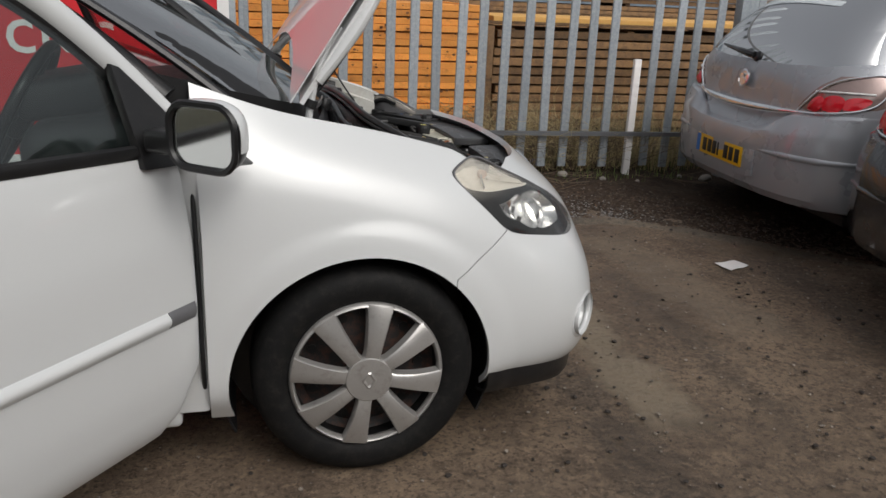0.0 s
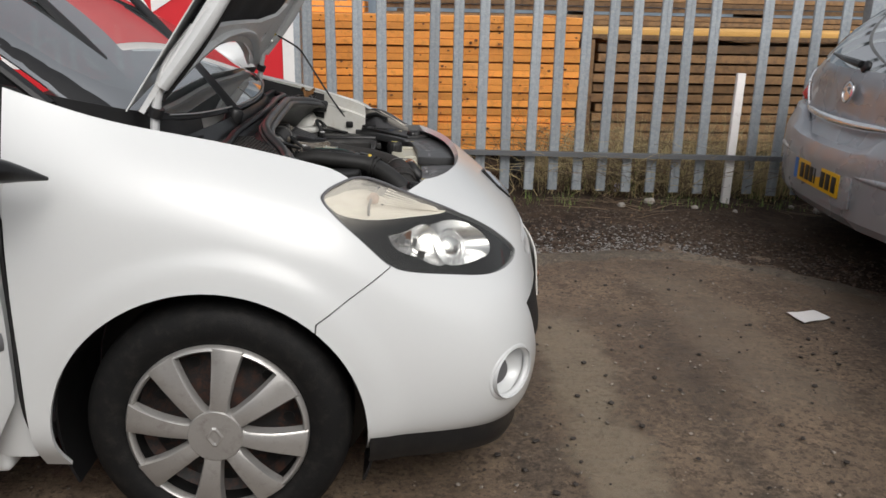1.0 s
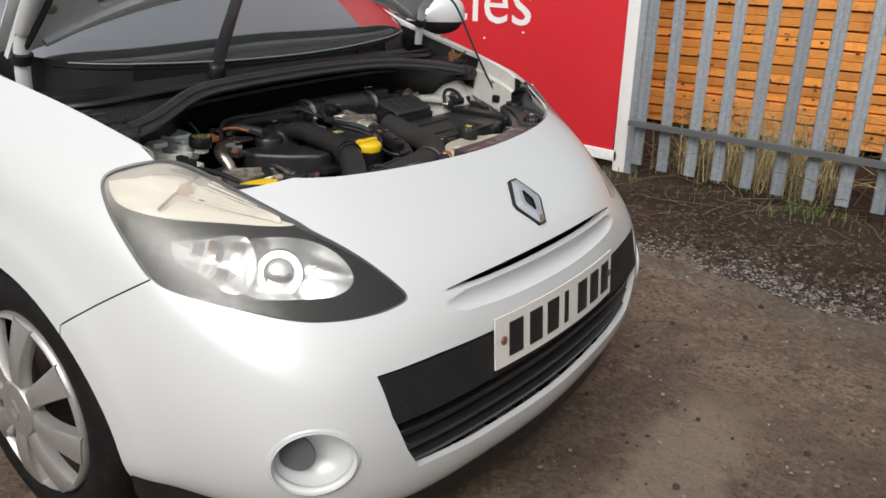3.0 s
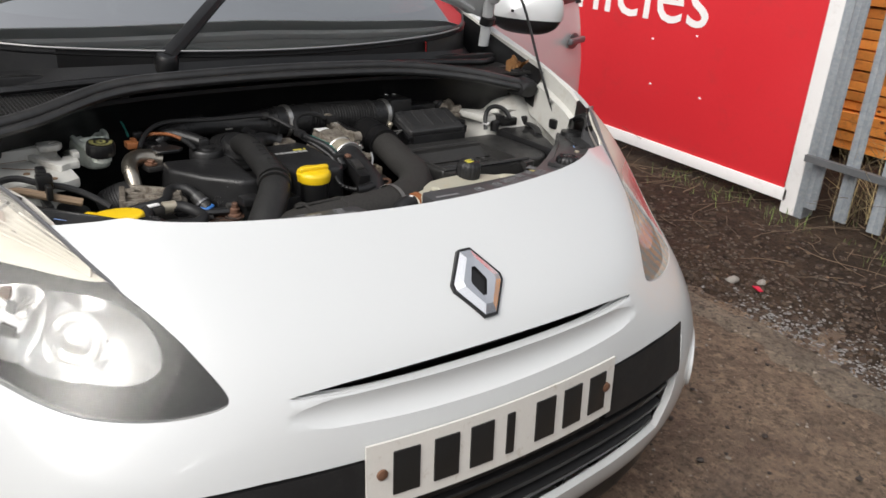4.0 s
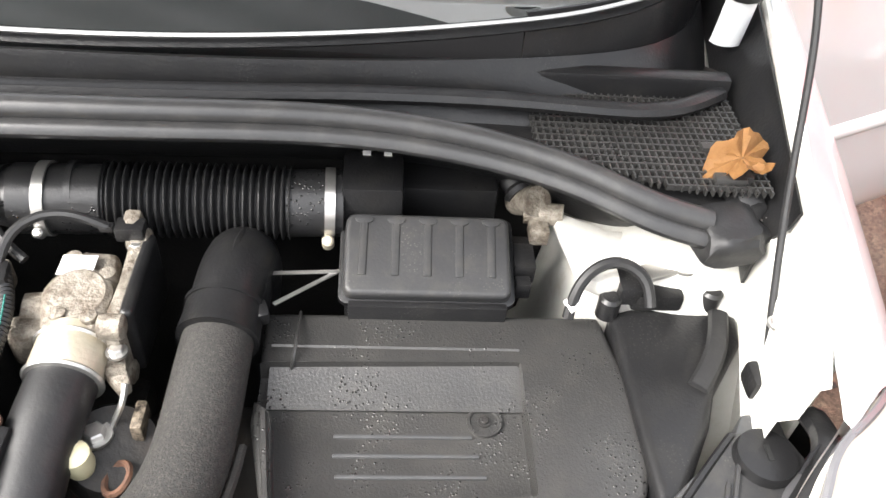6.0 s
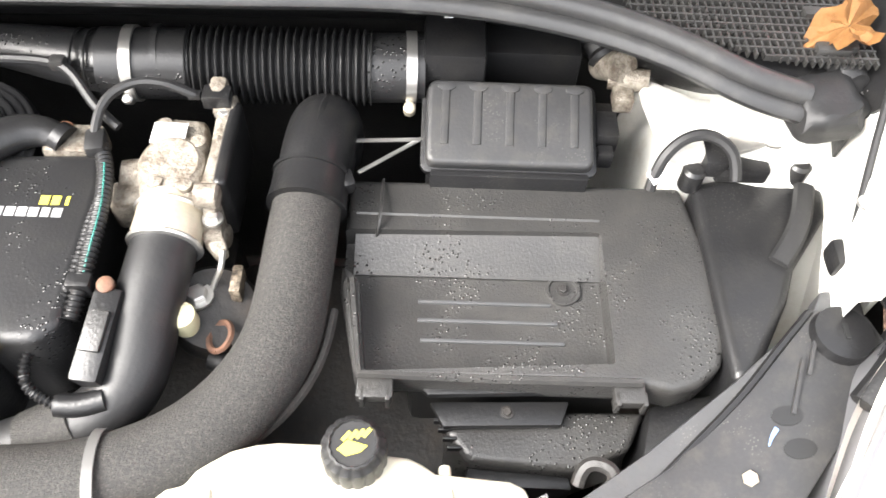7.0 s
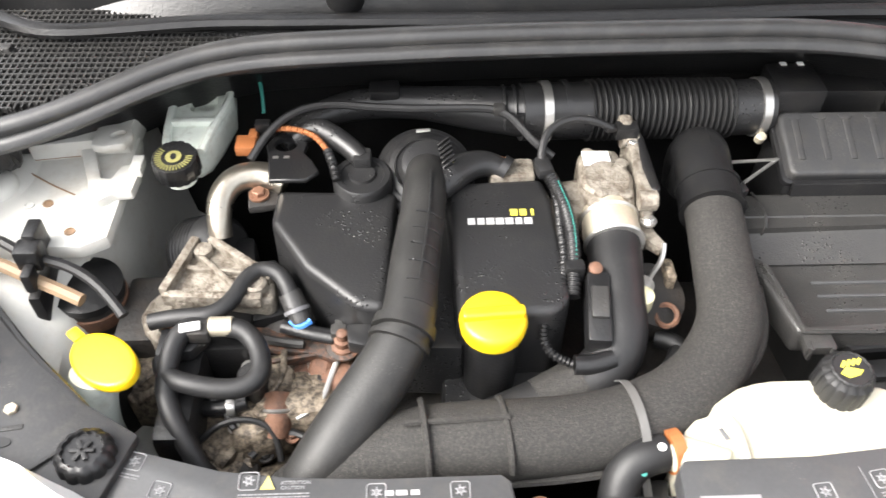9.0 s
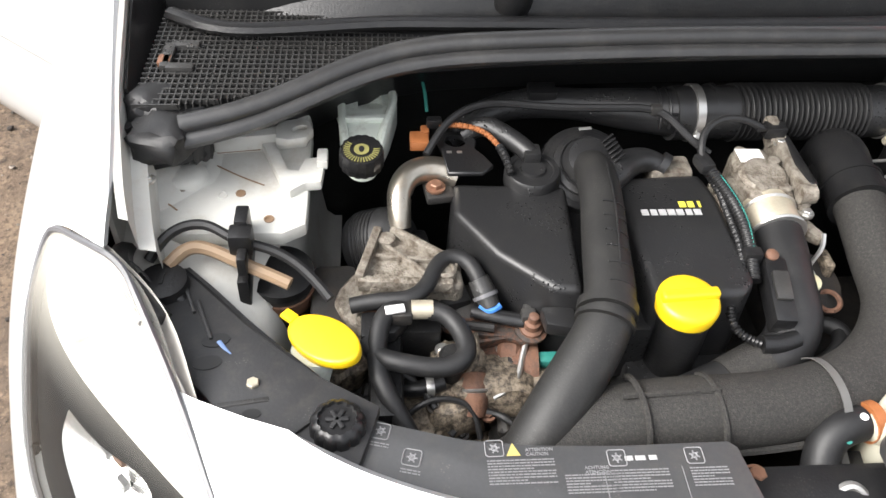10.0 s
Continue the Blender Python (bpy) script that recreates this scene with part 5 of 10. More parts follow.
    body.parent = car
    body.matrix_parent_inverse = Matrix.Translation(-car.location)
    return body


door(-1, (-0.405, -0.845, 0), 50)
door(1, (-0.405, 0.845, 0), -65)

# raised bonnet: a goes from its rear edge forward, b across
BON = pose(-0.182, 0, 0.978, 0, -56, 0)


def bonnet_pt(a, b, h=0.0):
    crown = 0.03 * (1 - (b / 0.69) ** 2) - 0.02 * max(0, a - 0.5) ** 2 * 4
    return BON @ Vector((a, b, crown + h))


def bonnet_rows(front_in=0.0, side_in=0.0, rear_in=0.0, h=0.0, nb=41, na=21):
    rows = []
    for q in np.linspace(-1, 1, nb):
        b_r, b_f = q * (0.688 - side_in), q * (0.640 - side_in)
        ra = 0.15 * (1 - abs(q) ** 2.2) + rear_in + 0.02 * abs(q) ** 8
        fa = 0.775 - 0.62 * (q * 0.64) ** 2 - front_in
        rows.append([bonnet_pt(ra + (fa - ra) * t, b_r + (b_f - b_r) * t, h) for t in np.linspace(0, 1, na)])
    return np.array([[tuple(p) for p in r] for r in rows])


bon = part("bonnet", solid_bm(bonnet_rows(), 0.003), WHITE, car, "raised white bonnet")
frame_in = solid_bm(bonnet_rows(0.012, 0.012, 0.012, -0.022), 0.012)
holes = []
for q in (-0.50, 0.50):
    p = bonnet_pt(0.166, q * 0.955, -0.02)
    holes.append(lathe([(0.022, -0.05), (0.022, 0.05)], p, BON.to_3x3() @ Vector((0, 0, 1)), 20))
pad_hole = moved(slab([(0.30, -0.56), (0.255, -0.50), (0.225, -0.30), (0.222, 0), (0.225, 0.30), (0.255, 0.50), (0.30, 0.56), (0.45, 0.53), (0.66, 0.25), (0.68, 0), (0.66, -0.25), (0.45, -0.53)], -0.2, 0.02, 0.03), BON)
part("inner_frame", boolean(frame_in, holes + [pad_hole]), BONNET_IN, bon, "pressed grey-white inner frame")
rows = np.array([[tuple(bonnet_pt(a, b, -0.014 + 0.004 * math.sin(b * 22) * math.sin(a * 30))) for b in np.linspace(-0.58, 0.58, 40)] for a in np.linspace(0.20, 0.70, 20)])
part("sound_pad", solid_bm(rows, 0.008), PADBLACK, bon, "black insulation pad under the bonnet")
for s in (-1, 1):
    part("frame_rib", tube([bonnet_pt(0.10, s * 0.655, -0.035), bonnet_pt(0.25, s * 0.645, -0.045), bonnet_pt(0.45, s * 0.60, -0.04)], [0.018, 0.022, 0.016], 20, 10, 0.8), BONNET_IN, bon)
part("frame_rib", tube([bonnet_pt(0.06, -0.60, -0.030), bonnet_pt(0.145, -0.40, -0.034), bonnet_pt(0.195, 0, -0.036), bonnet_pt(0.145, 0.40, -0.034), bonnet_pt(0.06, 0.60, -0.030)], 0.020, 40, 10, 0.55), BONNET_IN, bon)
part("edge_seal", tube([bonnet_pt(0.05, -0.652, -0.045), bonnet_pt(0.20, -0.625, -0.060), bonnet_pt(0.42, -0.60, -0.055)], 0.006, 20, 6), RUBBER, bon)
for s in (-1, 1):
    hinge = part("bonnet_hinge", tube([(-0.125, s * 0.655, 0.92), (-0.118, s * 0.655, 0.985), (-0.108, s * 0.650, 1.035), (-0.092, s * 0.640, 1.085), (-0.062, s * 0.622, 1.135), (-0.035, s * 0.615, 1.172)], [0.017, 0.017, 0.019, 0.017, 0.013, 0.010], 30, 10, 0.55), BONNET_IN, car, "pale painted bonnet hinge arm")
    part("hinge_boot", tube([(-0.120, s * 0.655, 0.978), (-0.112, s * 0.655, 0.998)], 0.022, 4, 12, 0.7), RUBBER, hinge)
    part("hinge_bolt", lathe([(0.010, 0), (0.010, 0.008), (0.004, 0.010)], bonnet_pt(0.155, s * 0.605, -0.040), BON.to_3x3() @ Vector((0, 0, -1)), 12), STEEL, hinge)


# ---- engine bay ----
HEATED = surf("heat_stained_steel", (0.36, 0.33, 0.28), 0.30, metal=0.95, var=0.15, scale=30, bump=0.05, tint=(0.32, 0.25, 0.18), thresh=0.6, alpha_tint=0.5)
GRIME = surf("oily_cast_metal", (0.19, 0.155, 0.115), 0.6, metal=0.2, var=0.5, scale=55, bump=0.6, bump_scale=260, tint=(0.022, 0.017, 0.013), thresh=0.50, alpha_tint=0.92)
def ring_clamp(at, axis, r, parent, mat=STEEL, w=0.010):
    return part("hose_clamp", lathe([(r, -w / 2), (r + 0.0018, -w / 2), (r + 0.0018, w / 2), (r, w / 2)], at, axis, 32), mat, parent, "steel hose clamp")


def bolt(at, r, parent, mat=STEEL, axis=(0, 0, 1), name="bolt"):
    bm = join(lathe([(r * 1.5, -0.002), (r * 1.5, 0.001)], (0, 0, 0), (0, 0, 1), 18), lathe([(r, 0), (r, r * 0.75), (r * 0.85, r * 0.9)], (0, 0, 0), (0, 0, 1), 6))
    q = Vector((0, 0, 1)).rotation_difference(Vector(axis))
    return part(name, moved(bm, Matrix.Translation(at) @ q.to_matrix().to_4x4()), mat, parent)


def lump(at, size, seed, turn=0.0, rough=0.22):
    """A small uneven casting."""
    bm = bmesh.new()
    bmesh.ops.create_icosphere(bm, subdivisions=3, radius=1)
    for v in bm.verts:
        q = v.co.copy()
        v.co = Vector([math.copysign(abs(c) ** 0.6, c) for c in q]) * (1 + rough * noise.noise(q * 1.7 + Vector((seed * 5.3, 0, 0))) + rough * 0.5 * noise.noise(q * 4.1 + Vector((0, seed * 3.7, 0))))
    return moved(bm, pose(*at, 0, 0, turn) @ Matrix.Diagonal((*size, 1)))


# tub of the bay: side aprons, bulkhead, dark depth under the engine
part("bay_floor", box((0.22, 0, 0.30), (0.75, 1.10, 0.03), 0.005), DARK, car, "dark bay undertray")
part("bulkhead", box((-0.075, 0, 0.62), (0.02, 1.30, 0.58), 0.005), BLACK, car, "black bulkhead")
part("radiator", box((0.50, 0, 0.53), (0.05, 0.80, 0.40), 0.008), BLACK, car, "black radiator")
part("cross_member", box((0.60, 0, 0.52), (0.06, 1.05, 0.10), 0.01), BLACK, car)

# wing edges inside the bay: sloping channels and gutters beside the bonnet opening
for s in (-1, 1):
    prof = []
    for x, yo, z in ((-0.30, 0.712, 1.000), (-0.18, 0.706, 0.965), (0.0, 0.684, 0.930), (0.12, 0.670, 0.904), (0.19, 0.658, 0.884), (0.236, 0.649, 0.870), (0.272, 0.640, 0.856)):
        prof.append([(x, s * yo, z), (x, s * (yo - 0.008), z - 0.003), (x, s * (yo - 0.010), z - 0.040), (x, s * (yo - 0.026), z - 0.044), (x, s * (yo - 0.030), z - 0.125)])
    rows = np.array([spline(range(7), np.array(prof)[:, k], np.linspace(0, 6, 30)) for k in range(5)])
    bm = grid_bm(np.transpose(rows, (1, 0, 2)))
    part("wing_gutter", bm, WHITE_BAY, car, "white painted gutter beside the bonnet opening", 50)
    for x in (-0.02, 0.09, 0.19):
        bolt((x, s * (np.interp(x, [-0.3, 0, 0.3], [0.712, 0.684, 0.632]) - 0.018), float(np.interp(x, [-0.3, 0, 0.3], [1.0, 0.930, 0.848])) - 0.043), 0.005, car, STEEL)


for s in (-1, 1):
    g = np.array([[(x, s * (float(np.interp(x, [-0.30, 0.0, 0.12], [0.712, 0.684, 0.670])) - dy), float(np.interp(x, [-0.30, 0.0, 0.12], [1.0, 0.930, 0.904])) - dz) for dy, dz in ((0.011, 0.012), (0.016, 0.03), (0.032, 0.05), (0.034, 0.10))] for x in np.linspace(-0.28, 0.115, 16)])
    part("cowl_side", solid_bm(g, 0.003), BLACK, car, "black plastic cowl side cover")

# right suspension tower and inner wing
def apron(s):
    """Pressed white inner wing: a sloping shelf, the turret top and the wall down into the bay."""
    xs = np.linspace(-0.06, 0.40, 28)
    ys = np.linspace(0.455, 0.66, 20)
    rows = []
    for x in xs:
        row = []
        for y in ys:
            edge = 0.475 + 0.04 * max(0, x - 0.18) * 2
            t = min(1, max(0, (y - edge) / 0.03))
            z = 0.56 + t * (0.20 + 0.06 * (y - 0.48) / 0.18)
            z -= (0.35 * max(0, x - 0.14) if s < 0 else 1.8 * max(0, x - 0.082)) * t
            z += (0.030 if s > 0 else 0.0) * math.exp(-(((x - 0.07) / 0.05) ** 2 + ((y - 0.585) / 0.05) ** 2) ** 2)
            z += 0.012 * math.exp(-(((x - 0.24) / 0.05) ** 2 + ((y - 0.56) / 0.04) ** 2) ** 2)
            row.append((x, s * y, z))
        rows.append(row)
    bm = grid_bm(np.array(rows), flip=s < 0)
    return part("inner_wing", bm, WHITE_BAY, car, "dusty white inner wing and suspension turret", 50)


apron(-1)
apron(1)
part("inner_wall", box((0.08, -0.662, 0.72), (0.32, 0.006, 0.24), 0.002), WHITE_BAY, car)
part("inner_wall", box((0.08, 0.662, 0.72), (0.32, 0.006, 0.24), 0.002), WHITE_BAY, car)
# right turret reinforcements
part("turret_plate", bevel(slab([(0.05, -0.656), (0.05, -0.477), (0.160, -0.476), (0.212, -0.476), (0.226, -0.500), (0.226, -0.600), (0.205, -0.656)], 0.774, 0.792, 0.005), 0), WHITE_BAY, car, "dusty white turret top plate")
part("turret_box", bevel(slab([(-0.01, -0.592), (-0.01, -0.476), (0.080, -0.482), (0.094, -0.586)], 0.780, 0.814, 0.005), 0), WHITE_BAY, car, "cream painted box over the turret")
brace = part("turret_brace", bevel(slab([(0.035, -0.548), (0.086, -0.533), (0.132, -0.515), (0.168, -0.501), (0.172, -0.495), (0.158, -0.480), (0.156, -0.462), (0.128, -0.460), (0.112, -0.464), (0.114, -0.482), (0.136, -0.488), (0.134, -0.499), (0.092, -0.515), (0.040, -0.530)], 0.790, 0.803, 0.003), 0), WHITE_BAY, car, "white pressed brace on the turret")
part("brace_tab", box((0.120, -0.462, 0.806), (0.024, 0.012, 0.012), 0.002), WHITE_BAY, brace)
part("bracket_ear", boolean(bevel(slab([(0.066, -0.515), (0.060, -0.492), (0.066, -0.478), (0.082, -0.473), (0.097, -0.480), (0.102, -0.500), (0.098, -0.515)], 0.808, 0.819, 0.003), 0), [slab(oval(0.081, -0.489, 0.006, 0.0095, 20, 30), 0.80, 0.83, 0)]), WHITE_BAY, brace)
part("turret_cap", lathe([(0.0245, -0.006), (0.0235, 0.004), (0.019, 0.009), (0.010, 0.011), (0.001, 0.011)], (0.138, -0.610, 0.794), (0, 0, 1), 28), WHITE_BAY, car, "white pressed dome")
bolt((0.158, -0.611, 0.792), 0.0055, car, ALLOY)
part("inner_wing_box", bevel(box((0.218, -0.592, 0.690), (0.105, 0.092, 0.10), 0.012, (0, 6, 8), seg=3), 0), WHITE_BAY, car, "dirty white box section")
# wiring on the right inner wing
part("wiring", tube([(0.262, -0.628, 0.79), (0.235, -0.605, 0.805), (0.230, -0.575, 0.808), (0.243, -0.545, 0.800), (0.248, -0.515, 0.792), (0.262, -0.480, 0.778), (0.290, -0.450, 0.76)], 0.0055, 50, 8), RUBBER, car, "black wiring loom")
part("wiring", tube([(0.265, -0.610, 0.785), (0.247, -0.590, 0.792), (0.255, -0.550, 0.785), (0.270, -0.510, 0.775), (0.278, -0.490, 0.77)], 0.007, 40, 8), surf("tan_sleeve", (0.21, 0.145, 0.09), 0.6), car, "tan cable sleeve")
part("wiring_clip", join(box((0.226, -0.538, 0.805), (0.026, 0.014, 0.03), 0.003), box((0.246, -0.538, 0.802), (0.022, 0.024, 0.026), 0.004), box((0.266, -0.536, 0.79), (0.018, 0.010, 0.024), 0.003)), BLACK, car, "black cable clip")
part("blue_plug", box((0.277, -0.602, 0.775), (0.014, 0.010, 0.018), 0.003), BLUE, car)
part("loom_boot", bevel(box((0.292, -0.600, 0.765), (0.03, 0.028, 0.03), 0.008, seg=3), 0), BLACK, car)
pump = part("canister", lathe([(0.034, -0.09), (0.034, 0.0), (0.030, 0.006), (0.001, 0.006)], (0.232, -0.506, 0.735), (0.1, 0.05, 1), 28), DARK, car, "rusty dark canister")
part("canister_lid", lathe([(0.036, -0.006), (0.036, 0.004), (0.028, 0.007), (0.010, 0.009), (0.001, 0.009)], (0.232, -0.506, 0.738), (0.1, 0.05, 1), 28), BLACK, pump)
part("canister_bracket", bevel(box((0.240, -0.538, 0.725), (0.070, 0.012, 0.090), 0.003), 0), BLACK, pump)
for line in (((0.096, -0.648, 0.793), (0.098, -0.620, 0.793), (0.104, -0.600, 0.793), (0.130, -0.559, 0.793), (0.150, -0.525, 0.793)), ((0.094, -0.588, 0.794), (0.090, -0.560, 0.794), (0.087, -0.535, 0.794)), ((0.168, -0.645, 0.793), (0.176, -0.628, 0.793), (0.190, -0.612, 0.793)), ((0.130, -0.650, 0.793), (0.134, -0.640, 0.793), (0.136, -0.634, 0.793))):
    part("sealer_line", tube(line, 0.0011, 24, 6, 0.6), TANSEAL, car, "brown line of old sealer")
for x, y, m_ in ((0.163, -0.549, TANSEAL), (0.165, -0.568, WHITE_BAY), (0.205, -0.515, TANSEAL)):
    part("body_hole", lathe([(0.0055, 0.0), (0.0055, 0.0016), (0.0038, 0.0016), (0.0034, 0.0004)], (x, y, 0.792), (0, 0, 1), 16), m_, car)
part("canister_band", lathe([(0.035, -0.03), (0.0365, -0.03), (0.0365, -0.012), (0.035, -0.012)], (0.232, -0.506, 0.735), (0.1, 0.05, 1), 28), RUST, pump)

# left turret side
part("turret_plate", bevel(slab([(0.00, 0.475), (0.03, 0.53), (0.03, 0.62), (0.066, 0.645), (0.082, 0.636), (0.092, 0.575), (0.108, 0.512), (0.10, 0.492)], 0.772, 0.790, 0.006), 0), WHITE_BAY, car, "white turret top plate")
part("battery_wire", tube([(0.128, 0.478, 0.765), (0.108, 0.492, 0.80), (0.100, 0.520, 0.812), (0.112, 0.545, 0.805), (0.130, 0.552, 0.785)], 0.0055, 30, 8), RUBBER, car, "grey battery cable")
part("wire_tag", box((0.122, 0.482, 0.778), (0.014, 0.014, 0.004), 0.001, (10, 10, 30)), SIGNWHITE, car)
bolt((0.084, 0.592, 0.797), 0.010, car, STEEL)
part("cable_lug", box((0.090, 0.572, 0.796), (0.02, 0.045, 0.006), 0.002, (0, 0, 20)), STEEL, car)
part("terminal_clamp", join(box((0.098, 0.538, 0.780), (0.034, 0.022, 0.022), 0.004), box((0.104, 0.566, 0.772), (0.022, 0.05, 0.020), 0.004), lathe([(0.011, -0.012), (0.011, 0.010), (0.008, 0.013)], (0.102, 0.622, 0.768), (0, 0, 1), 18), lathe([(0.011, -0.012), (0.011, 0.010), (0.008, 0.013)], (0.112, 0.520, 0.766), (0, 0, 1), 18)), BLACK, car)
part("battery_cover", bevel(slab([(0.112, 0.522), (0.100, 0.562), (0.088, 0.628), (0.112, 0.652), (0.146, 0.645), (0.205, 0.602), (0.240, 0.588), (0.315, 0.545), (0.318, 0.526)], 0.52, 0.757, 0.012, 3), 0), BLACK, car, "black battery cover")
part("cover_strap", tube([(0.115, 0.629, 0.762), (0.165, 0.611, 0.763), (0.202, 0.586, 0.759)], 0.010, 16, 8, 0.5), RUBBER, car)

# cowl: mesh panels, scuttle, seal
SEAL_LINE = [(0.158, -0.600, 0.880), (0.146, -0.550, 0.886), (0.124, -0.495, 0.895), (0.097, -0.440, 0.906), (0.076, -0.380, 0.916), (0.064, -0.255, 0.924), (0.056, -0.061, 0.927), (0.046, 0.13, 0.924), (0.036, 0.268, 0.917), (0.040, 0.358, 0.909), (0.054, 0.430, 0.901), (0.078, 0.495, 0.892), (0.097, 0.540, 0.883), (0.106, 0.590, 0.873)]
seal = part("bay_seal", tube([(x - 0.004, y, z - 0.004) for x, y, z in SEAL_LINE], 0.0115, 120, 12, 0.95), SEAL, car, "black rubber bay seal")
part("seal_lip", tube([(x + 0.009, y, z - 0.0155) for x, y, z in SEAL_LINE], 0.0095, 120, 10, 0.9), SEAL, seal)
part("seal_lip", tube([(x - 0.018, y, z - 0.010) for x, y, z in SEAL_LINE], 0.005, 120, 8, 0.9), SEAL, seal)
line = smooth_line(SEAL_LINE, 90)
g = np.array([[(p[0] + 0.008 - 0.10 * t, p[1], p[2] - 0.020 - 0.10 * t * t) for t in np.linspace(0, 1, 4)] for p in line])
part("bulkhead_lip", solid_bm(g, 0.006), BLACK, car, "black plastic lip under the seal")
for s in (-1, 1):
    x, y, z = SEAL_LINE[0] if s < 0 else SEAL_LINE[-1]
    part("seal_end", lump((x - 0.004, y + s * 0.020, z - 0.018), (0.030, 0.032, 0.022), 31 + s, s * 14, 0.25), RUBBER, seal, "wrinkled rubber seal end")
    part("seal_end", lump((x - 0.045, y + s * 0.036, z - 0.010), (0.030, 0.019, 0.020), 35 + s, s * 20, 0.3), RUBBER, seal)
part("seal_end", lump((0.120, -0.628, 0.846), (0.036, 0.042, 0.036), 44, 10, 0.42), RUBBER, seal)
part("seal_end", lump((0.130, -0.596, 0.846), (0.018, 0.020, 0.030), 45, 40, 0.4), RUBBER, seal)


def seal_x(y):
    a = np.array(SEAL_LINE)
    return float(np.interp(y, a[:, 1], a[:, 0]))


def screen_x(y):
    return ws(y / 0.70, 0.0)[0]


rows = []
for y in np.linspace(-0.66, 0.66, 67):
    x1, x0 = seal_x(y) - 0.022, screen_x(y) + 0.004
    row = []
    for t in np.linspace(0, 1, 9):
        x = x1 + (x0 - x1) * t
        z = (0.880 - 0.020 * (abs(y) / 0.65) ** 2) + (0.018 if 0.55 < t < 0.75 else 0.0) + 0.05 * max(0, t - 0.75) * 4 * (1 - 0.2 * abs(y))
        row.append((x, y, min(z, 0.945)))
    rows.append(row)
cowl = part("cowl_panel", solid_bm(np.array(rows), 0.008), BLACK, car, "black plastic windscreen cowl")
part("cowl_ridge", tube([(seal_x(y) * 0.45 + screen_x(y) * 0.55, y, 0.912 - 0.018 * (abs(y) / 0.65) ** 2) for y in np.linspace(-0.64, 0.64, 21)], 0.010, 80, 8, 0.8), BLACK, cowl)


def mesh_panel(s):
    """Open grille of crossing bars over the air intake at one end of the cowl."""
    bms = []
    inner, outer = (0.34, 0.650) if s < 0 else (0.44, 0.650)
    for x in np.arange(-0.07, 0.15, 0.0098):
        y0 = inner
        while y0 < outer and seal_x(s * y0) - 0.022 < x:
            y0 += 0.008
        x_s = screen_x(s * 0.6)
        if y0 < outer - 0.01 and x > x_s + 0.01:
            bms.append(box((x, s * (y0 + outer) / 2, 0.886), (0.0019, outer - y0, 0.006), 0))
    for y in np.arange(inner + 0.004, outer, 0.0068):
        x1 = seal_x(s * y) - 0.022
        x0 = -0.07
        if x1 - x0 > 0.01:
            bms.append(box(((x0 + x1) / 2, s * y, 0.8855), (x1 - x0, 0.0016, 0.006), 0))
    o = part("intake_mesh", join(*bms), DUSTY, cowl, "grey plastic intake mesh")
    o["kind"] = "stuff"
    return o


mesh_panel(-1)
mesh_panel(1)
for s in (-1, 1):
    part("mesh_latch", join(box((0.045, s * 0.628, 0.888), (0.05, 0.012, 0.012), 0.003), box((0.068, s * 0.612, 0.888), (0.012, 0.03, 0.012), 0.003), box((0.022, s * 0.612, 0.888), (0.012, 0.03, 0.012), 0.003)), DUSTY, cowl)
part("dead_leaf_scrap", bevel(box((0.055, -0.630, 0.890), (0.018, 0.014, 0.008), 0.002), 0), COPPER, cowl)

# wipers
for x0, y0, z0, tip in ((-0.036, -0.238, 0.932, ws(0.42, 0.46)), (-0.150, -0.545, 0.955, ws(-0.45, 0.62))):
    p = np.array((x0, y0, z0))
    wip = part("wiper", lathe([(0.024, -0.02), (0.024, 0.008), (0.018, 0.016), (0.001, 0.017)], p, (0.3, 0, 0.95), 24), BLACK, car, "black wiper arm")
    tip = np.array(tip) + (0, 0, 0.03)
    mid = p * 0.65 + tip * 0.35 + (0, 0, 0.012)
    part("wiper_arm", tube([p + (0, 0, 0.008), mid, tip], [0.019, 0.017, 0.010], 24, 8, 0.6), RUBBER, wip)
    d = (tip - p) / np.linalg.norm(tip - p)
    part("wiper_blade", tube([tip - d * 0.28 + (0, 0.02, -0.018), tip - (0, 0, 0.014), tip + d * 0.22 + (0, -0.01, -0.016)], 0.007, 24, 6, 1.5), BLACK, wip)

# engine block underneath, dark and grimy
part("engine_block", bevel(box((0.22, -0.14, 0.50), (0.26, 0.42, 0.24), 0.02), 0), DARK, car, "grimy dark engine block")
part("gearbox", bevel(box((0.24, 0.20, 0.50), (0.26, 0.28, 0.22), 0.04, seg=3), 0), DARK, car, "grimy gearbox casing")
part("front_engine_case", join(lump((0.392, -0.230, 0.560), (0.040, 0.070, 0.060), 71, 0, 0.3), lump((0.405, -0.130, 0.540), (0.040, 0.060, 0.060), 73, 0, 0.3)), DARK, car)

# engine cover
cover = part("engine_cover", bevel(slab([(0.126, -0.132), (0.120, -0.022), (0.160, -0.014), (0.300, -0.014), (0.318, -0.030), (0.322, -0.128)], 0.66, 0.785, 0.010, 3, taper=0.03), 0), COVER, car, "black engine cover with printed lettering")
part("cover_wing", slab([(0.126, -0.318), (0.178, -0.320), (0.247, -0.278), (0.300, -0.222), (0.305, -0.192), (0.132, -0.182)], 0.66, 0.778, 0.010, 3, taper=0.03), COVER, cover)
part("cover_valley", slab([(0.11, -0.195), (0.11, -0.12), (0.325, -0.12), (0.320, -0.20)], 0.66, 0.742, 0.006), COVER, cover)
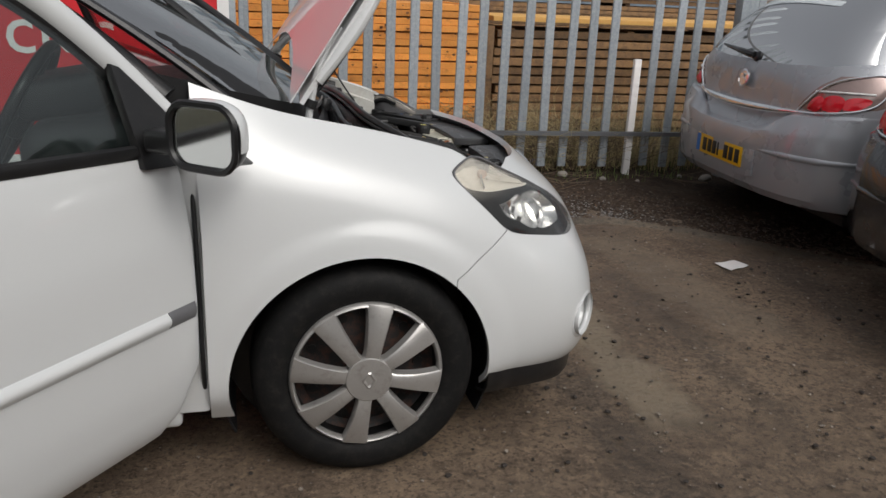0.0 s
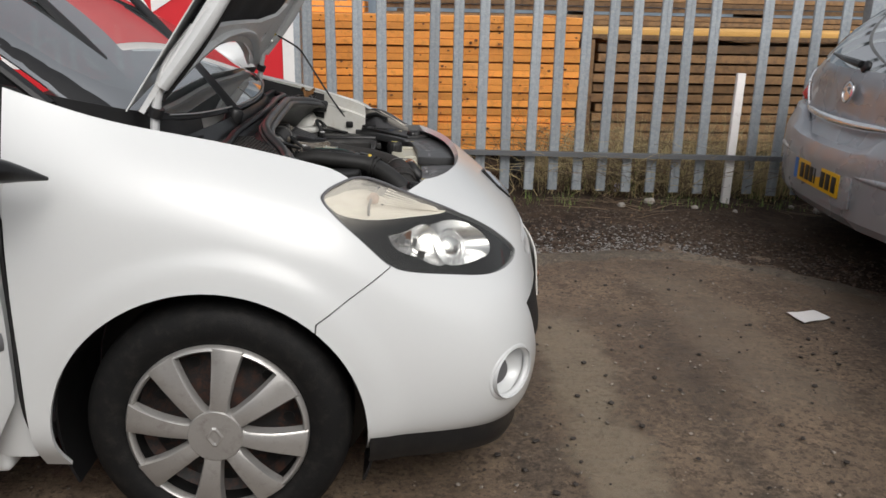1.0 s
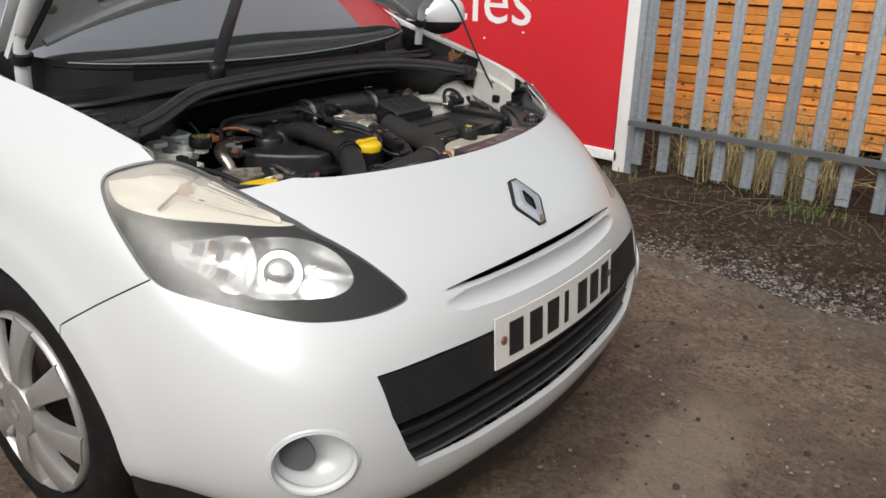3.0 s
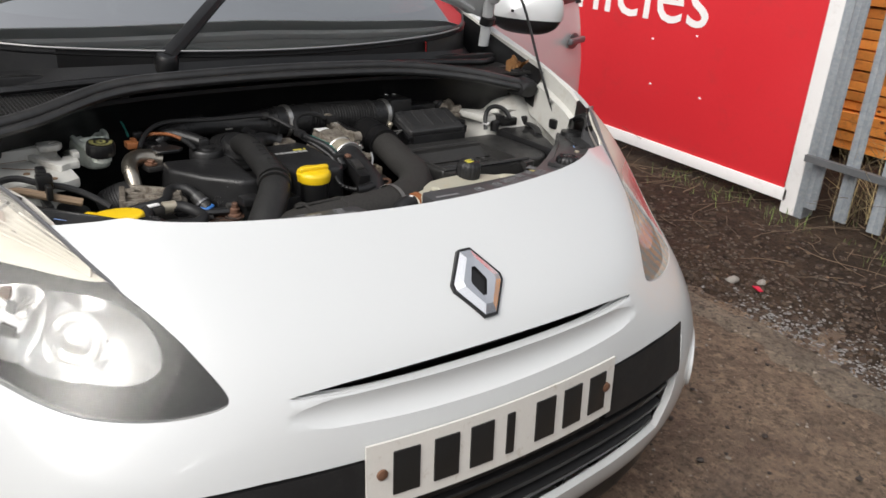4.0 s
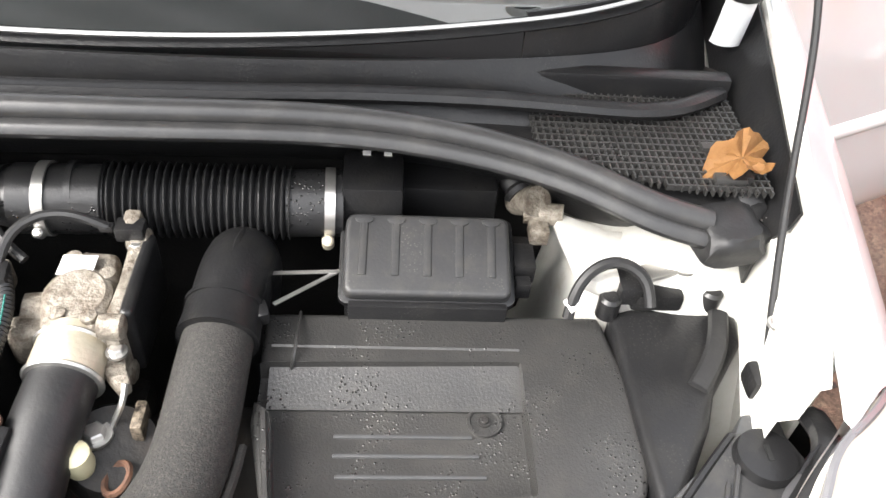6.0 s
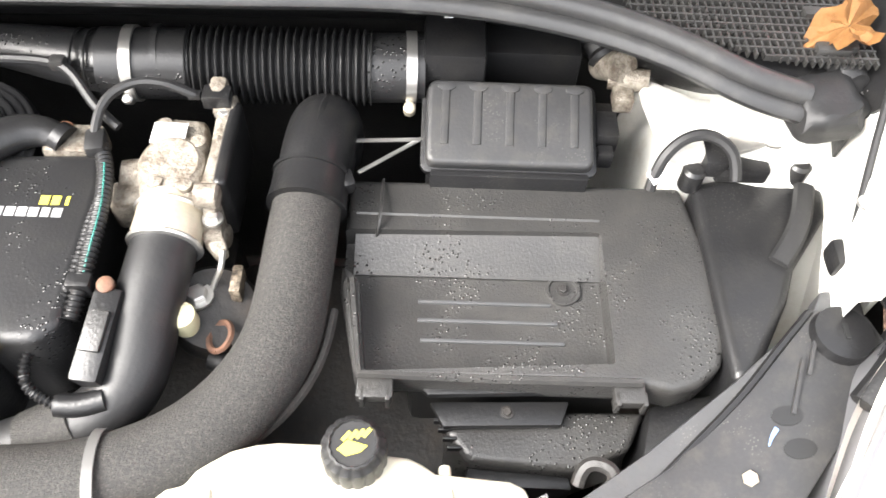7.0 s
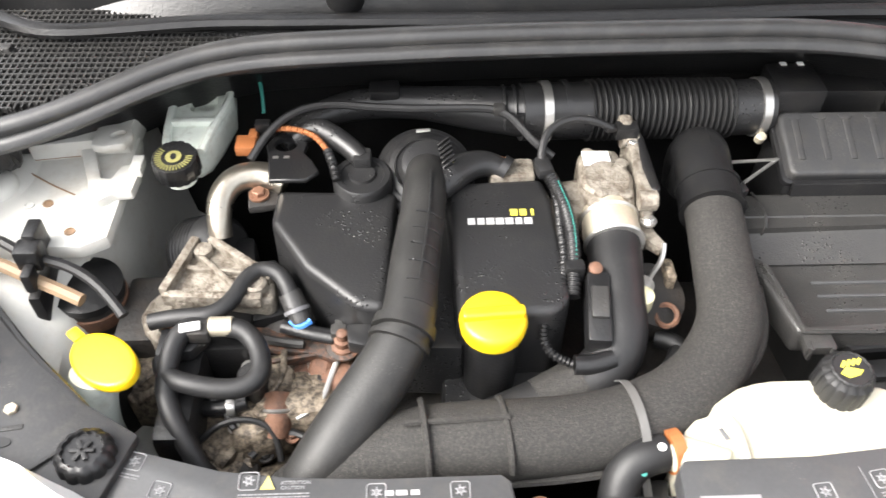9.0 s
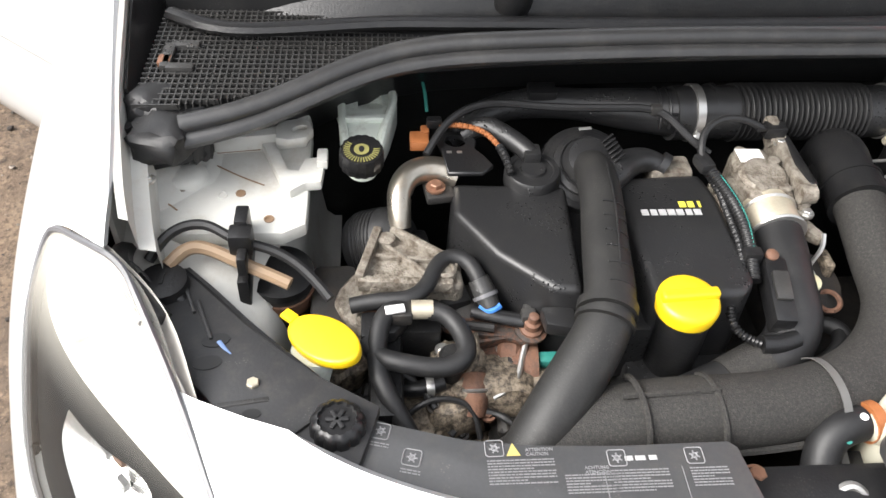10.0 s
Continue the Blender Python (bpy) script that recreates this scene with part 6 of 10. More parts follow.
part("cover_tab", slab([(0.298, -0.235), (0.298, -0.200), (0.330, -0.200), (0.322, -0.232)], 0.735, 0.752, 0.004), COVER, cover)
part("cover_front", slab([(0.30, -0.14), (0.30, -0.02), (0.352, -0.03), (0.375, -0.06), (0.37, -0.14)], 0.60, 0.690, 0.010), COVER, cover)

# the maker's mark and the engine's mark, as plain printed blocks
for k, wide in enumerate((0.0078, 0.0074, 0.0082, 0.0084, 0.0082, 0.0070, 0.0082)):
    part("printed_mark", box((0.1925, -0.1060 + 0.0100 * k, 0.7855), (0.0095, wide, 0.0006), 0), INK, cover)
for k in range(3):
    part("printed_mark", box((0.1795, -0.0600 + 0.0098 * k, 0.7855), (0.0095, (0.0078, 0.0072, 0.0030)[k], 0.0006), 0), YINK, cover)

# oil filler cap
cap = part("oil_cap", lathe([(0.029, -0.018), (0.031, -0.017), (0.0325, -0.005), (0.0305, 0.0), (0.027, 0.0025), (0.001, 0.003)], (0.321, -0.093, 0.786), (0.05, 0, 1), 48), YELLOW, car, "yellow oil filler cap")
part("cap_grip", bevel(box((0.321, -0.093, 0.790), (0.012, 0.060, 0.012), 0.004, (0, 3, 4), seg=3), 0), YELLOW, cap)
part("filler_neck", lathe([(0.026, -0.10), (0.026, 0.0)], (0.325, -0.093, 0.768), (0, 0, 1), 24), BLACK, car)

# centre intake duct with its ribs and the ringed turbo mouth
DUCT = [(0.112, -0.151, 0.786), (0.140, -0.153, 0.797), (0.181, -0.156, 0.799), (0.267, -0.167, 0.792), (0.335, -0.178, 0.780), (0.380, -0.207, 0.758), (0.425, -0.245, 0.725), (0.462, -0.275, 0.69)]
duct = part("intake_duct", tube(DUCT, [0.0225, 0.0235, 0.0245, 0.026, 0.028, 0.029, 0.030], 60, 20, 0.92), DUCTBLACK, car, "black moulded intake duct")
part("duct_collar", tube([(0.326, -0.176, 0.782), (0.336, -0.179, 0.780)], 0.0305, 6, 24), DUCTBLACK, duct)
part("duct_collar", tube([(0.341, -0.181, 0.7785), (0.346, -0.183, 0.777)], 0.0300, 6, 24), DUCTBLACK, duct)
for t in np.linspace(0.24, 0.60, 8):
    ln = smooth_line(DUCT, 101)
    p, d = ln[int(t * 100)], ln[int(t * 100) + 1] - ln[int(t * 100) - 1]
    d /= np.linalg.norm(d)
    side = np.cross(d, (0, 0, 1.0))
    up_ = np.cross(side, d)
    r_ = 0.0242 + 0.006 * (t - 0.24)
    part("duct_rib", tube([p + r_ * (math.cos(a) * side * -1 + 0.92 * math.sin(a) * up_) for a in np.linspace(0.5, 1.75, 9)], 0.0014, 14, 5), COVER, duct)
part("duct_seam", tube([(0.150, -0.147, 0.8215), (0.20, -0.150, 0.8205), (0.30, -0.163, 0.810)], 0.0012, 20, 5), COVER, duct)
MOUTH_AX = Vector((0.42, 0.06, 0.90)).normalized()
MOUTH_AT = Vector((0.098, -0.152, 0.772))
part("mouth_boot", lathe([(0.050, -0.050), (0.055, -0.022), (0.057, -0.008), (0.0555, 0.000), (0.052, 0.003), (0.049, 0.001), (0.047, 0.004), (0.043, 0.008), (0.041, 0.006), (0.039, 0.009), (0.035, 0.016), (0.033, 0.014), (0.031, 0.020), (0.028, 0.026), (0.020, 0.028)], MOUTH_AT, MOUTH_AX, 56), COVER, duct, "flared rubber turbo mouth", 24)
for k, r in enumerate((0.0535, 0.0475, 0.0405)):
    part("mouth_ring", lathe([(r, -0.0016), (r + 0.0022, 0.0), (r, 0.0016)], MOUTH_AT + MOUTH_AX * (0.002, 0.006, 0.012)[k], MOUTH_AX, 56), BLACK, duct)
for k in range(13):
    a = 2.3 + 0.14 * k
    u_, v_ = Vector((0, 1, 0)), MOUTH_AX.cross(Vector((0, 1, 0)))
    q = [MOUTH_AT + (u_ * math.cos(a) + v_ * math.sin(a)) * r_ + MOUTH_AX * h_ for r_, h_ in ((0.0560, -0.020), (0.0572, -0.006), (0.0515, 0.0045), (0.0440, 0.0080))]
    part("mouth_rib", tube([tuple(p_) for p_ in q], 0.0011, 10, 5), BLACK, duct)
part("mouth_clip", box((0.070, -0.154, 0.8105), (0.004, 0.016, 0.002), 0.0008, (0, 20, 8)), STEEL, duct)
part("side_horn", tube([(0.150, -0.142, 0.792), (0.133, -0.128, 0.794), (0.112, -0.104, 0.793), (0.106, -0.080, 0.790), (0.112, -0.062, 0.786)], [0.016, 0.0195, 0.0185, 0.016, 0.012], 30, 14, 0.85), COVER, duct, "black side branch of the duct")
part("horn_lip", tube([(0.108, -0.068, 0.789), (0.112, -0.060, 0.786)], 0.0145, 4, 16), COVER, duct)
for k in range(6):
    part("duct_tooth", box((0.094 + 0.0075 * k, -0.132 + 0.001 * k, 0.8135), (0.0026, 0.016, 0.004), 0.0008, (24, 0, 28)), BLACK, duct)

# exhaust gas valve of cast aluminium and its hose
egr_body = join(bevel(slab([(0.094, 0.020), (0.086, 0.036), (0.088, 0.066), (0.150, 0.074), (0.180, 0.070), (0.184, 0.024), (0.150, 0.014)], 0.73, 0.796, 0.012, 3), 0), lathe([(0.030, -0.03), (0.032, 0.0), (0.029, 0.022), (0.024, 0.026)], (0.140, 0.044, 0.775), (0.15, 0, 1), 32), lathe([(0.018, -0.024), (0.020, 0.0), (0.016, 0.020)], (0.140, 0.012, 0.768), (0.1, -1, 0.25), 24), bevel(box((0.160, 0.006, 0.760), (0.030, 0.040, 0.040), 0.010, (0, 0, 20), seg=3), 0))
egr = part("gas_valve", egr_body, ALLOY, car, "corroded cast aluminium valve body")
part("valve_flange", bevel(slab([(0.070, -0.030), (0.084, -0.046), (0.130, -0.040), (0.172, -0.044), (0.186, -0.030), (0.186, 0.030), (0.170, 0.040), (0.130, 0.036), (0.084, 0.042), (0.068, 0.034)], -0.006, 0.006, 0.003, m=Matrix(((1, 0, 0, 0), (0, 0, 1, 0.082), (0, 1, 0, 0.766), (0, 0, 0, 1)))), 0), ALLOY, egr)
for x, z in ((0.076, 0.800), (0.178, 0.798), (0.180, 0.740)):
    part("flange_ear", lathe([(0.011, -0.008), (0.011, 0.010), (0.008, 0.012)], (x, 0.080, z), (0, 1, 0), 20), ALLOY, egr)
part("valve_tab", bevel(box((0.070, 0.076, 0.812), (0.026, 0.016, 0.018), 0.005, (0, 10, 0)), 0), ALLOY, egr)
for k, (a, b_, h_) in enumerate(((0.100, 0.030, 0.798), (0.165, 0.034, 0.797), (0.168, 0.060, 0.797), (0.120, 0.064, 0.799))):
    part("cast_boss", lathe([(0.008, -0.01), (0.007, 0.003), (0.001, 0.004)], (a, b_, h_), (0, 0, 1), 14), ALLOY, egr)
part("valve_arm", bevel(slab([(0.178, 0.070), (0.205, 0.076), (0.222, 0.092), (0.214, 0.100), (0.196, 0.092), (0.172, 0.086)], 0.756, 0.770, 0.004), 0), ALLOY, egr)
part("arm_link", tube([(0.216, 0.096, 0.772), (0.226, 0.094, 0.760), (0.232, 0.086, 0.742), (0.236, 0.082, 0.730)], 0.0028, 14, 6), STEEL, egr)
part("valve_motor", bevel(box((0.122, 0.091, 0.768), (0.098, 0.012, 0.078), 0.008, seg=3), 0), BLACK, egr, "black valve motor cover")
part("valve_neck", lathe([(0.030, -0.022), (0.031, 0.018), (0.0285, 0.022)], (0.190, 0.045, 0.768), (0.95, -0.02, -0.08), 36), BEIGE, egr, "tarnished brass-grey collar")
part("neck_ring", lathe([(0.0315, -0.002), (0.033, 0), (0.0315, 0.002)], (0.178, 0.045, 0.769), (0.95, -0.02, -0.08), 36), STEEL, egr)
part("neck_ring", lathe([(0.0315, -0.002), (0.033, 0), (0.0315, 0.002)], (0.211, 0.045, 0.767), (0.95, -0.02, -0.08), 36), STEEL, egr)
part("label", box((0.1125, 0.037, 0.8022), (0.024, 0.030, 0.0010), 0.0002), SIGNWHITE, egr, "blank white sticker")
bolt((0.089, 0.082, 0.803), 0.005, egr)
bolt((0.188, 0.084, 0.778), 0.006, egr)
part("air_hose", tube([(0.205, 0.0445, 0.766), (0.235, 0.042, 0.762), (0.275, 0.038, 0.752), (0.318, 0.034, 0.738), (0.345, 0.012, 0.722), (0.362, -0.030, 0.708), (0.378, -0.085, 0.694), (0.395, -0.14, 0.675)], [0.0285, 0.0285, 0.028, 0.027, 0.026, 0.026, 0.026], 50, 20), RUBBER, car, "smooth black rubber air hose")
part("hose_sleeve", tube([(0.352, -0.004, 0.7165), (0.368, -0.045, 0.704)], 0.0285, 8, 20), FOAM, car)
sensor = part("pressure_sensor", bevel(box((0.300, 0.012, 0.765), (0.078, 0.024, 0.028), 0.005, (0, 12, -6)), 0), BLACK, car, "black pressure sensor")
part("sensor_clip", bevel(box((0.302, 0.012, 0.781), (0.034, 0.017, 0.006), 0.002, (0, 12, -6)), 0), DUSTY, sensor)
part("sensor_head", lathe([(0.007, 0), (0.007, 0.004), (0.004, 0.006)], (0.263, 0.013, 0.785), (0.2, 0, 1), 16), RUST, sensor)
part("sensor_plug", tube([(0.345, 0.022, 0.748), (0.350, 0.002, 0.746), (0.350, -0.016, 0.746)], 0.010, 12, 10), BLACK, sensor)
part("sensor_wire", tube([(0.350, -0.018, 0.748), (0.338, -0.040, 0.755), (0.315, -0.042, 0.765), (0.290, -0.028, 0.775), (0.262, -0.018, 0.782), (0.20, -0.014, 0.788), (0.150, -0.014, 0.790), (0.126, -0.022, 0.794)], 0.0042, 260, 8, 1, 0.0008, 0.0042), BLACK, car, "black corrugated wiring conduit")
part("loom_tube", tube([(0.290, -0.012, 0.775), (0.24, -0.006, 0.790), (0.19, -0.006, 0.795), (0.145, -0.014, 0.797), (0.125, -0.022, 0.800)], 0.0066, 260, 10, 1, 0.0009, 0.0046), BLACK, car, "ribbed black loom")
part("loom_stripe", tube([(0.280, -0.008, 0.7805), (0.24, -0.004, 0.7965), (0.19, -0.004, 0.8015), (0.15, -0.011, 0.803)], 0.0008, 40, 5), GREEN, car)
part("loom_grip", box((0.262, -0.008, 0.783), (0.014, 0.02, 0.02), 0.003), BLACK, car)
part("loom_boot", bevel(box((0.128, -0.024, 0.803), (0.026, 0.018, 0.014), 0.005, (0, 0, 10)), 0), RUBBER, car)
part("valve_wire", tube([(0.122, -0.026, 0.805), (0.095, -0.018, 0.822), (0.080, 0.005, 0.830), (0.078, 0.035, 0.828), (0.080, 0.058, 0.818)], 0.0045, 40, 8), RUBBER, car, "grey valve cable")
part("valve_plug", join(box((0.076, 0.076, 0.812), (0.018, 0.026, 0.016), 0.003), box((0.080, 0.057, 0.818), (0.008, 0.012, 0.006), 0.001)), BLACK, egr)
part("metal_bracket", bevel(box((0.108, -0.055, 0.772), (0.034, 0.05, 0.03), 0.005), 0), ALLOY, car)
bolt((0.112, -0.068, 0.786), 0.006, car, COPPER)
bolt((0.098, -0.066, 0.786), 0.006, car, COPPER)
part("alternator_part", bevel(lathe([(0.040, -0.03), (0.042, 0.0), (0.036, 0.016), (0.001, 0.018)], (0.245, 0.083, 0.715), (0.3, 0.25, 0.9), 32), 0), DARK, car, "dark throttle body")
part("alternator_tag", box((0.228, 0.105, 0.735), (0.028, 0.010, 0.024), 0.003), GRIME, car)
bolt((0.243, 0.073, 0.738), 0.009, car, STEEL)
part("cream_plug", lathe([(0.010, -0.01), (0.0125, 0), (0.012, 0.018), (0.006, 0.022), (0.001, 0.022)], (0.268, 0.066, 0.735), (0.1, 0.0, 1), 24), surf("cream_plastic", (0.62, 0.58, 0.38), 0.45), car, "cream plastic plug")
part("rust_ring", tube([(0.275 + 0.014 * math.cos(a), 0.095 + 0.010 * math.sin(a), 0.725 + 0.004 * math.sin(a)) for a in np.linspace(0, 6.283, 24)], 0.003, 24, 6, smooth=False), RUST, car)
part("heater_hose", tube([(0.300, 0.105, 0.70), (0.320, 0.095, 0.705), (0.345, 0.060, 0.700), (0.360, 0.01, 0.69)], 0.008, 30, 10), RUBBER, car, "thin black hose")
part("heater_hose", tube([(0.285, 0.085, 0.70), (0.298, 0.108, 0.70), (0.318, 0.110, 0.69), (0.34, 0.10, 0.66)], 0.010, 30, 10), RUBBER, car)

# big felt-covered intake hose
HOSE = [(0.250, 0.157, 0.752), (0.295, 0.150, 0.748), (0.340, 0.126, 0.742), (0.380, 0.084, 0.736), (0.403, 0.034, 0.732), (0.415, -0.035, 0.729), (0.418, -0.105, 0.727), (0.420, -0.165, 0.722), (0.430, -0.220, 0.712), (0.452, -0.270, 0.695), (0.475, -0.31, 0.67)]
hose = part("intake_hose", tube([(0.118, 0.163, 0.775), (0.150, 0.163, 0.771), (0.190, 0.161, 0.765)] + HOSE, [0.030, 0.0315, 0.0325, 0.033, 0.035, 0.036, 0.038, 0.038, 0.036, 0.032], 110, 24, 0.9), FOAM, car, "thick grey-black felt-covered intake hose")
part("hose_elbow", tube([(0.060, 0.172, 0.715), (0.058, 0.172, 0.745), (0.068, 0.171, 0.768), (0.095, 0.167, 0.777), (0.130, 0.163, 0.773)], [0.030, 0.033, 0.0335, 0.032, 0.031], 30, 24), BLACK, hose, "black plastic hose elbow")
part("elbow_dome", lathe([(0.0325, -0.030), (0.0335, -0.008), (0.0320, 0.008), (0.027, 0.021), (0.016, 0.028), (0.001, 0.030)], (0.096, 0.168, 0.768), (-0.10, 0.12, 1), 36), BLACK, hose)
part("elbow_ridge", tube([(0.046, 0.176, 0.770), (0.056, 0.174, 0.793), (0.080, 0.171, 0.804), (0.105, 0.168, 0.802), (0.124, 0.166, 0.798)], [0.0030, 0.0042, 0.0042, 0.0036], 24, 8, 1.3), BLACK, hose)
part("hose_collar", tube([(0.134, 0.1640, 0.7725), (0.166, 0.1620, 0.7685)], [0.0345, 0.0348, 0.0362], 8, 32), BLACK, hose, "black plastic hose collar")
part("collar_lip", tube([(0.131, 0.1642, 0.773), (0.135, 0.1640, 0.7725)], 0.0362, 4, 32), BLACK, hose)
part("collar_tab", bevel(box((0.140, 0.197, 0.776), (0.018, 0.012, 0.018), 0.004, (0, 10, 20)), 0), BLACK, hose)
for y in (-0.160, -0.088):
    part("hose_rib", tube([(0.418 + 0.040 * math.cos(a), y + 0.004 * math.cos(a), 0.7265 + 0.0345 * math.sin(a)) for a in np.linspace(0.3, 2.7, 14)], 0.0032, 20, 6), FOAM, hose)
part("hose_rib", tube([(0.417, -0.178, 0.7590), (0.416, -0.12, 0.7615), (0.415, -0.085, 0.7625)], 0.0028, 14, 6), FOAM, hose)
part("hose_seam", tube([(x + 0.036, y + 0.006, z - 0.014) for x, y, z in HOSE[3:10]], 0.004, 60, 6), FOAM, hose)
part("hose_seam", tube([(x + 0.006, y + 0.036, z - 0.008) for x, y, z in HOSE[:3]] + [(0.384, 0.115, 0.724), (0.42, 0.05, 0.716)], 0.004, 40, 6), FOAM, hose)
part("cable_tie", solid_bm(np.array([[(0.4055 + 0.0415 * math.cos(a) + 0.001, 0.029 - 0.006 * math.cos(a) * -1 + w_, 0.732 + 0.036 * math.sin(a)) for w_ in (-0.004, 0.004)] for a in np.linspace(-0.5, 2.8, 24)]), 0.0012), TIE, hose, "dull grey cable tie")
part("cable_tie", box((0.463, 0.038, 0.708), (0.035, 0.008, 0.002), 0.0005, (0, 35, 8)), TIE, hose)

# air filter box with its tray-shaped lid
AIR = [(0.112, 0.196), (0.108, 0.515), (0.190, 0.531), (0.268, 0.533), (0.300, 0.522), (0.318, 0.500), (0.324, 0.478), (0.318, 0.455), (0.316, 0.214), (0.232, 0.196)]
tray = slab([(0.172, 0.150), (0.166, 0.432), (0.300, 0.432), (0.3125, 0.222), (0.225, 0.212)], 0.721, 0.80, 0.004)
lid = boolean(bevel(slab(AIR, 0.710, 0.746, 0.008, 3), 0), [tray])
airbox = part("air_filter_box", lid, DUSTY, car, "dusty black air filter box with tray lid")
g = np.array([[(x, y, 0.744 - 0.0225 * t) for t, x in ((0, 0.150), (0.3, 0.160), (1, 0.206))] for y in np.linspace(0.205, 0.432, 12)])
part("lid_ramp", solid_bm(g, -0.004), DUSTY, airbox)
for x, y0, y1 in ((0.232, 0.265, 0.385), (0.251, 0.265, 0.390), (0.271, 0.268, 0.395)):
    part("lid_rib", box((x, (y0 + y1) / 2, 0.7215), (0.0035, y1 - y0, 0.004), 0.001), PANEL, airbox)
part("lid_screw_seat", lathe([(0.016, -0.002), (0.016, 0.002), (0.013, 0.002), (0.012, 0.0), (0.001, 0.0)], (0.216, 0.397, 0.7225), (0, 0, 1), 28), DUSTY, airbox)
bolt((0.216, 0.397, 0.723), 0.004, airbox, DARK)
# ink black stands in for the deep shade under the lid
part("lower_case", slab([(0.125, 0.240), (0.125, 0.510), (0.290, 0.510), (0.298, 0.260)], 0.55, 0.712, 0.01), BLACKINK_SHADE, airbox)
part("lid_rim", tube([(0.226, 0.206, 0.747), (0.316, 0.219, 0.747), (0.3175, 0.33, 0.747), (0.317, 0.452, 0.747)], 0.004, 30, 6, smooth=False), DUSTY, airbox)
part("lid_catch", join(box((0.325, 0.232, 0.738), (0.020, 0.030, 0.012), 0.002), box((0.331, 0.222, 0.735), (0.012, 0.004, 0.018), 0.001), box((0.331, 0.243, 0.735), (0.012, 0.004, 0.018), 0.001)), DUSTY, airbox)
part("lid_catch", join(box((0.324, 0.442, 0.738), (0.020, 0.026, 0.012), 0.002), box((0.330, 0.432, 0.735), (0.012, 0.004, 0.018), 0.001), box((0.330, 0.454, 0.735), (0.012, 0.004, 0.018), 0.001)), DUSTY, airbox)
part("front_bracket", bevel(slab([(0.304, 0.268), (0.302, 0.425), (0.297, 0.434), (0.306, 0.428), (0.317, 0.380), (0.322, 0.276), (0.316, 0.270)], 0.714, 0.722, 0.002), 0), BLACK, airbox)
part("bracket_face", bevel(slab([(0.318, 0.278), (0.314, 0.400), (0.336, 0.392), (0.340, 0.290)], 0.690, 0.698, 0.002), 0), BLACK, airbox)
bolt((0.311, 0.318, 0.722), 0.004, airbox, DARK)
bolt((0.326, 0.345, 0.698), 0.004, airbox, DARK)
part("lid_seam", tube([(0.113, 0.228, 0.7475), (0.17, 0.226, 0.7475), (0.172, 0.224, 0.735)], 0.0016, 12, 5), DUSTY, airbox)
ecu = part("ecu_cover", bevel(slab([(0.338, 0.290), (0.320, 0.318), (0.316, 0.470), (0.352, 0.452), (0.372, 0.400), (0.366, 0.312)], 0.60, 0.686, 0.008, 3), 0), DUSTY, car, "dusty grey plastic housing")
for k in range(4):
    part("cover_rib", box((0.330 + 0.008 * k, 0.288 + 0.004 * k, 0.684), (0.003, 0.012, 0.008), 0.001), BLACK, ecu)
part("cover_front", bevel(slab([(0.366, 0.312), (0.372, 0.400), (0.384, 0.402), (0.382, 0.310)], 0.58, 0.672, 0.004), 0), BLACK, ecu)
part("ecu_cover", bevel(slab([(0.315, 0.47), (0.30, 0.54), (0.36, 0.50), (0.372, 0.455)], 0.60, 0.70, 0.008), 0), BLACK, car)
part("bracket_loop", tube([(0.398, 0.395, 0.73), (0.385, 0.405, 0.742), (0.392, 0.420, 0.745), (0.412, 0.412, 0.74)], 0.006, 20, 8), DARK, car)

# fuse box
M_LID = Matrix.Translation((0.074, 0.347, 0.789)) @ pose(0, 0, 0, 0, 21, 0)
fuse = part("fuse_box", bevel(slab(rounded(-0.044, -0.081, 0.042, 0.080, 0.009), -0.016, 0.000, 0.005, 3, M_LID, 0.02), 0), CARRIER, car, "black fuse box with ribbed lid")
part("fuse_lip", slab(rounded(-0.048, -0.085, 0.046, 0.084, 0.009), -0.022, -0.013, 0.002, m=M_LID), BLACK, fuse)
part("fuse_base", slab(rounded(0.022, 0.268, 0.108, 0.426, 0.006), 0.66, 0.762, 0.003), BLACK, fuse)
part("fuse_skirt", bevel(box((0.115, 0.347, 0.744), (0.008, 0.150, 0.040), 0.002), 0), BLACK, fuse)
for y in np.linspace(-0.062, 0.061, 5):
    part("lid_rib", tube([tuple(M_LID @ Vector((-0.034, y, -0.0006))), tuple(M_LID @ Vector((0.022, y - 0.001, -0.0006)))], 0.0046, 8, 8, 0.5), CARRIER, fuse)
    part("lid_dimple", slab(oval(-0.036, y, 0.0045, 0.009, 14), 0.0, 0.0016, 0.0006, m=M_LID), CARRIER, fuse)
part("fuse_plug", join(box((0.060, 0.442, 0.768), (0.034, 0.022, 0.024), 0.003), box((0.085, 0.440, 0.760), (0.014, 0.016, 0.02), 0.003), box((0.030, 0.442, 0.760), (0.016, 0.02, 0.02), 0.003)), BLACK, fuse)
part("coolant_union", join(lathe([(0.016, -0.02), (0.016, 0.02)], (-0.010, 0.452, 0.79), (0.6, 0.3, 0.5), 18), lathe([(0.012, -0.02), (0.012, 0.02)], (0.004, 0.468, 0.785), (0.2, 0.9, 0.1), 14), box((0.020, 0.462, 0.775), (0.025, 0.02, 0.02), 0.004)), ALLOY, car, "grimy metal hose union")
part("coolant_hose", tube([(-0.065, 0.40, 0.80), (-0.045, 0.43, 0.80), (-0.015, 0.447, 0.792)], 0.017, 16, 12, 1, 0.0018, 0.011), RUBBER, car)
part("tie_strap", box((0.085, 0.228, 0.772), (0.004, 0.068, 0.002), 0.0005, (0, 0, 4)), STEEL, car)
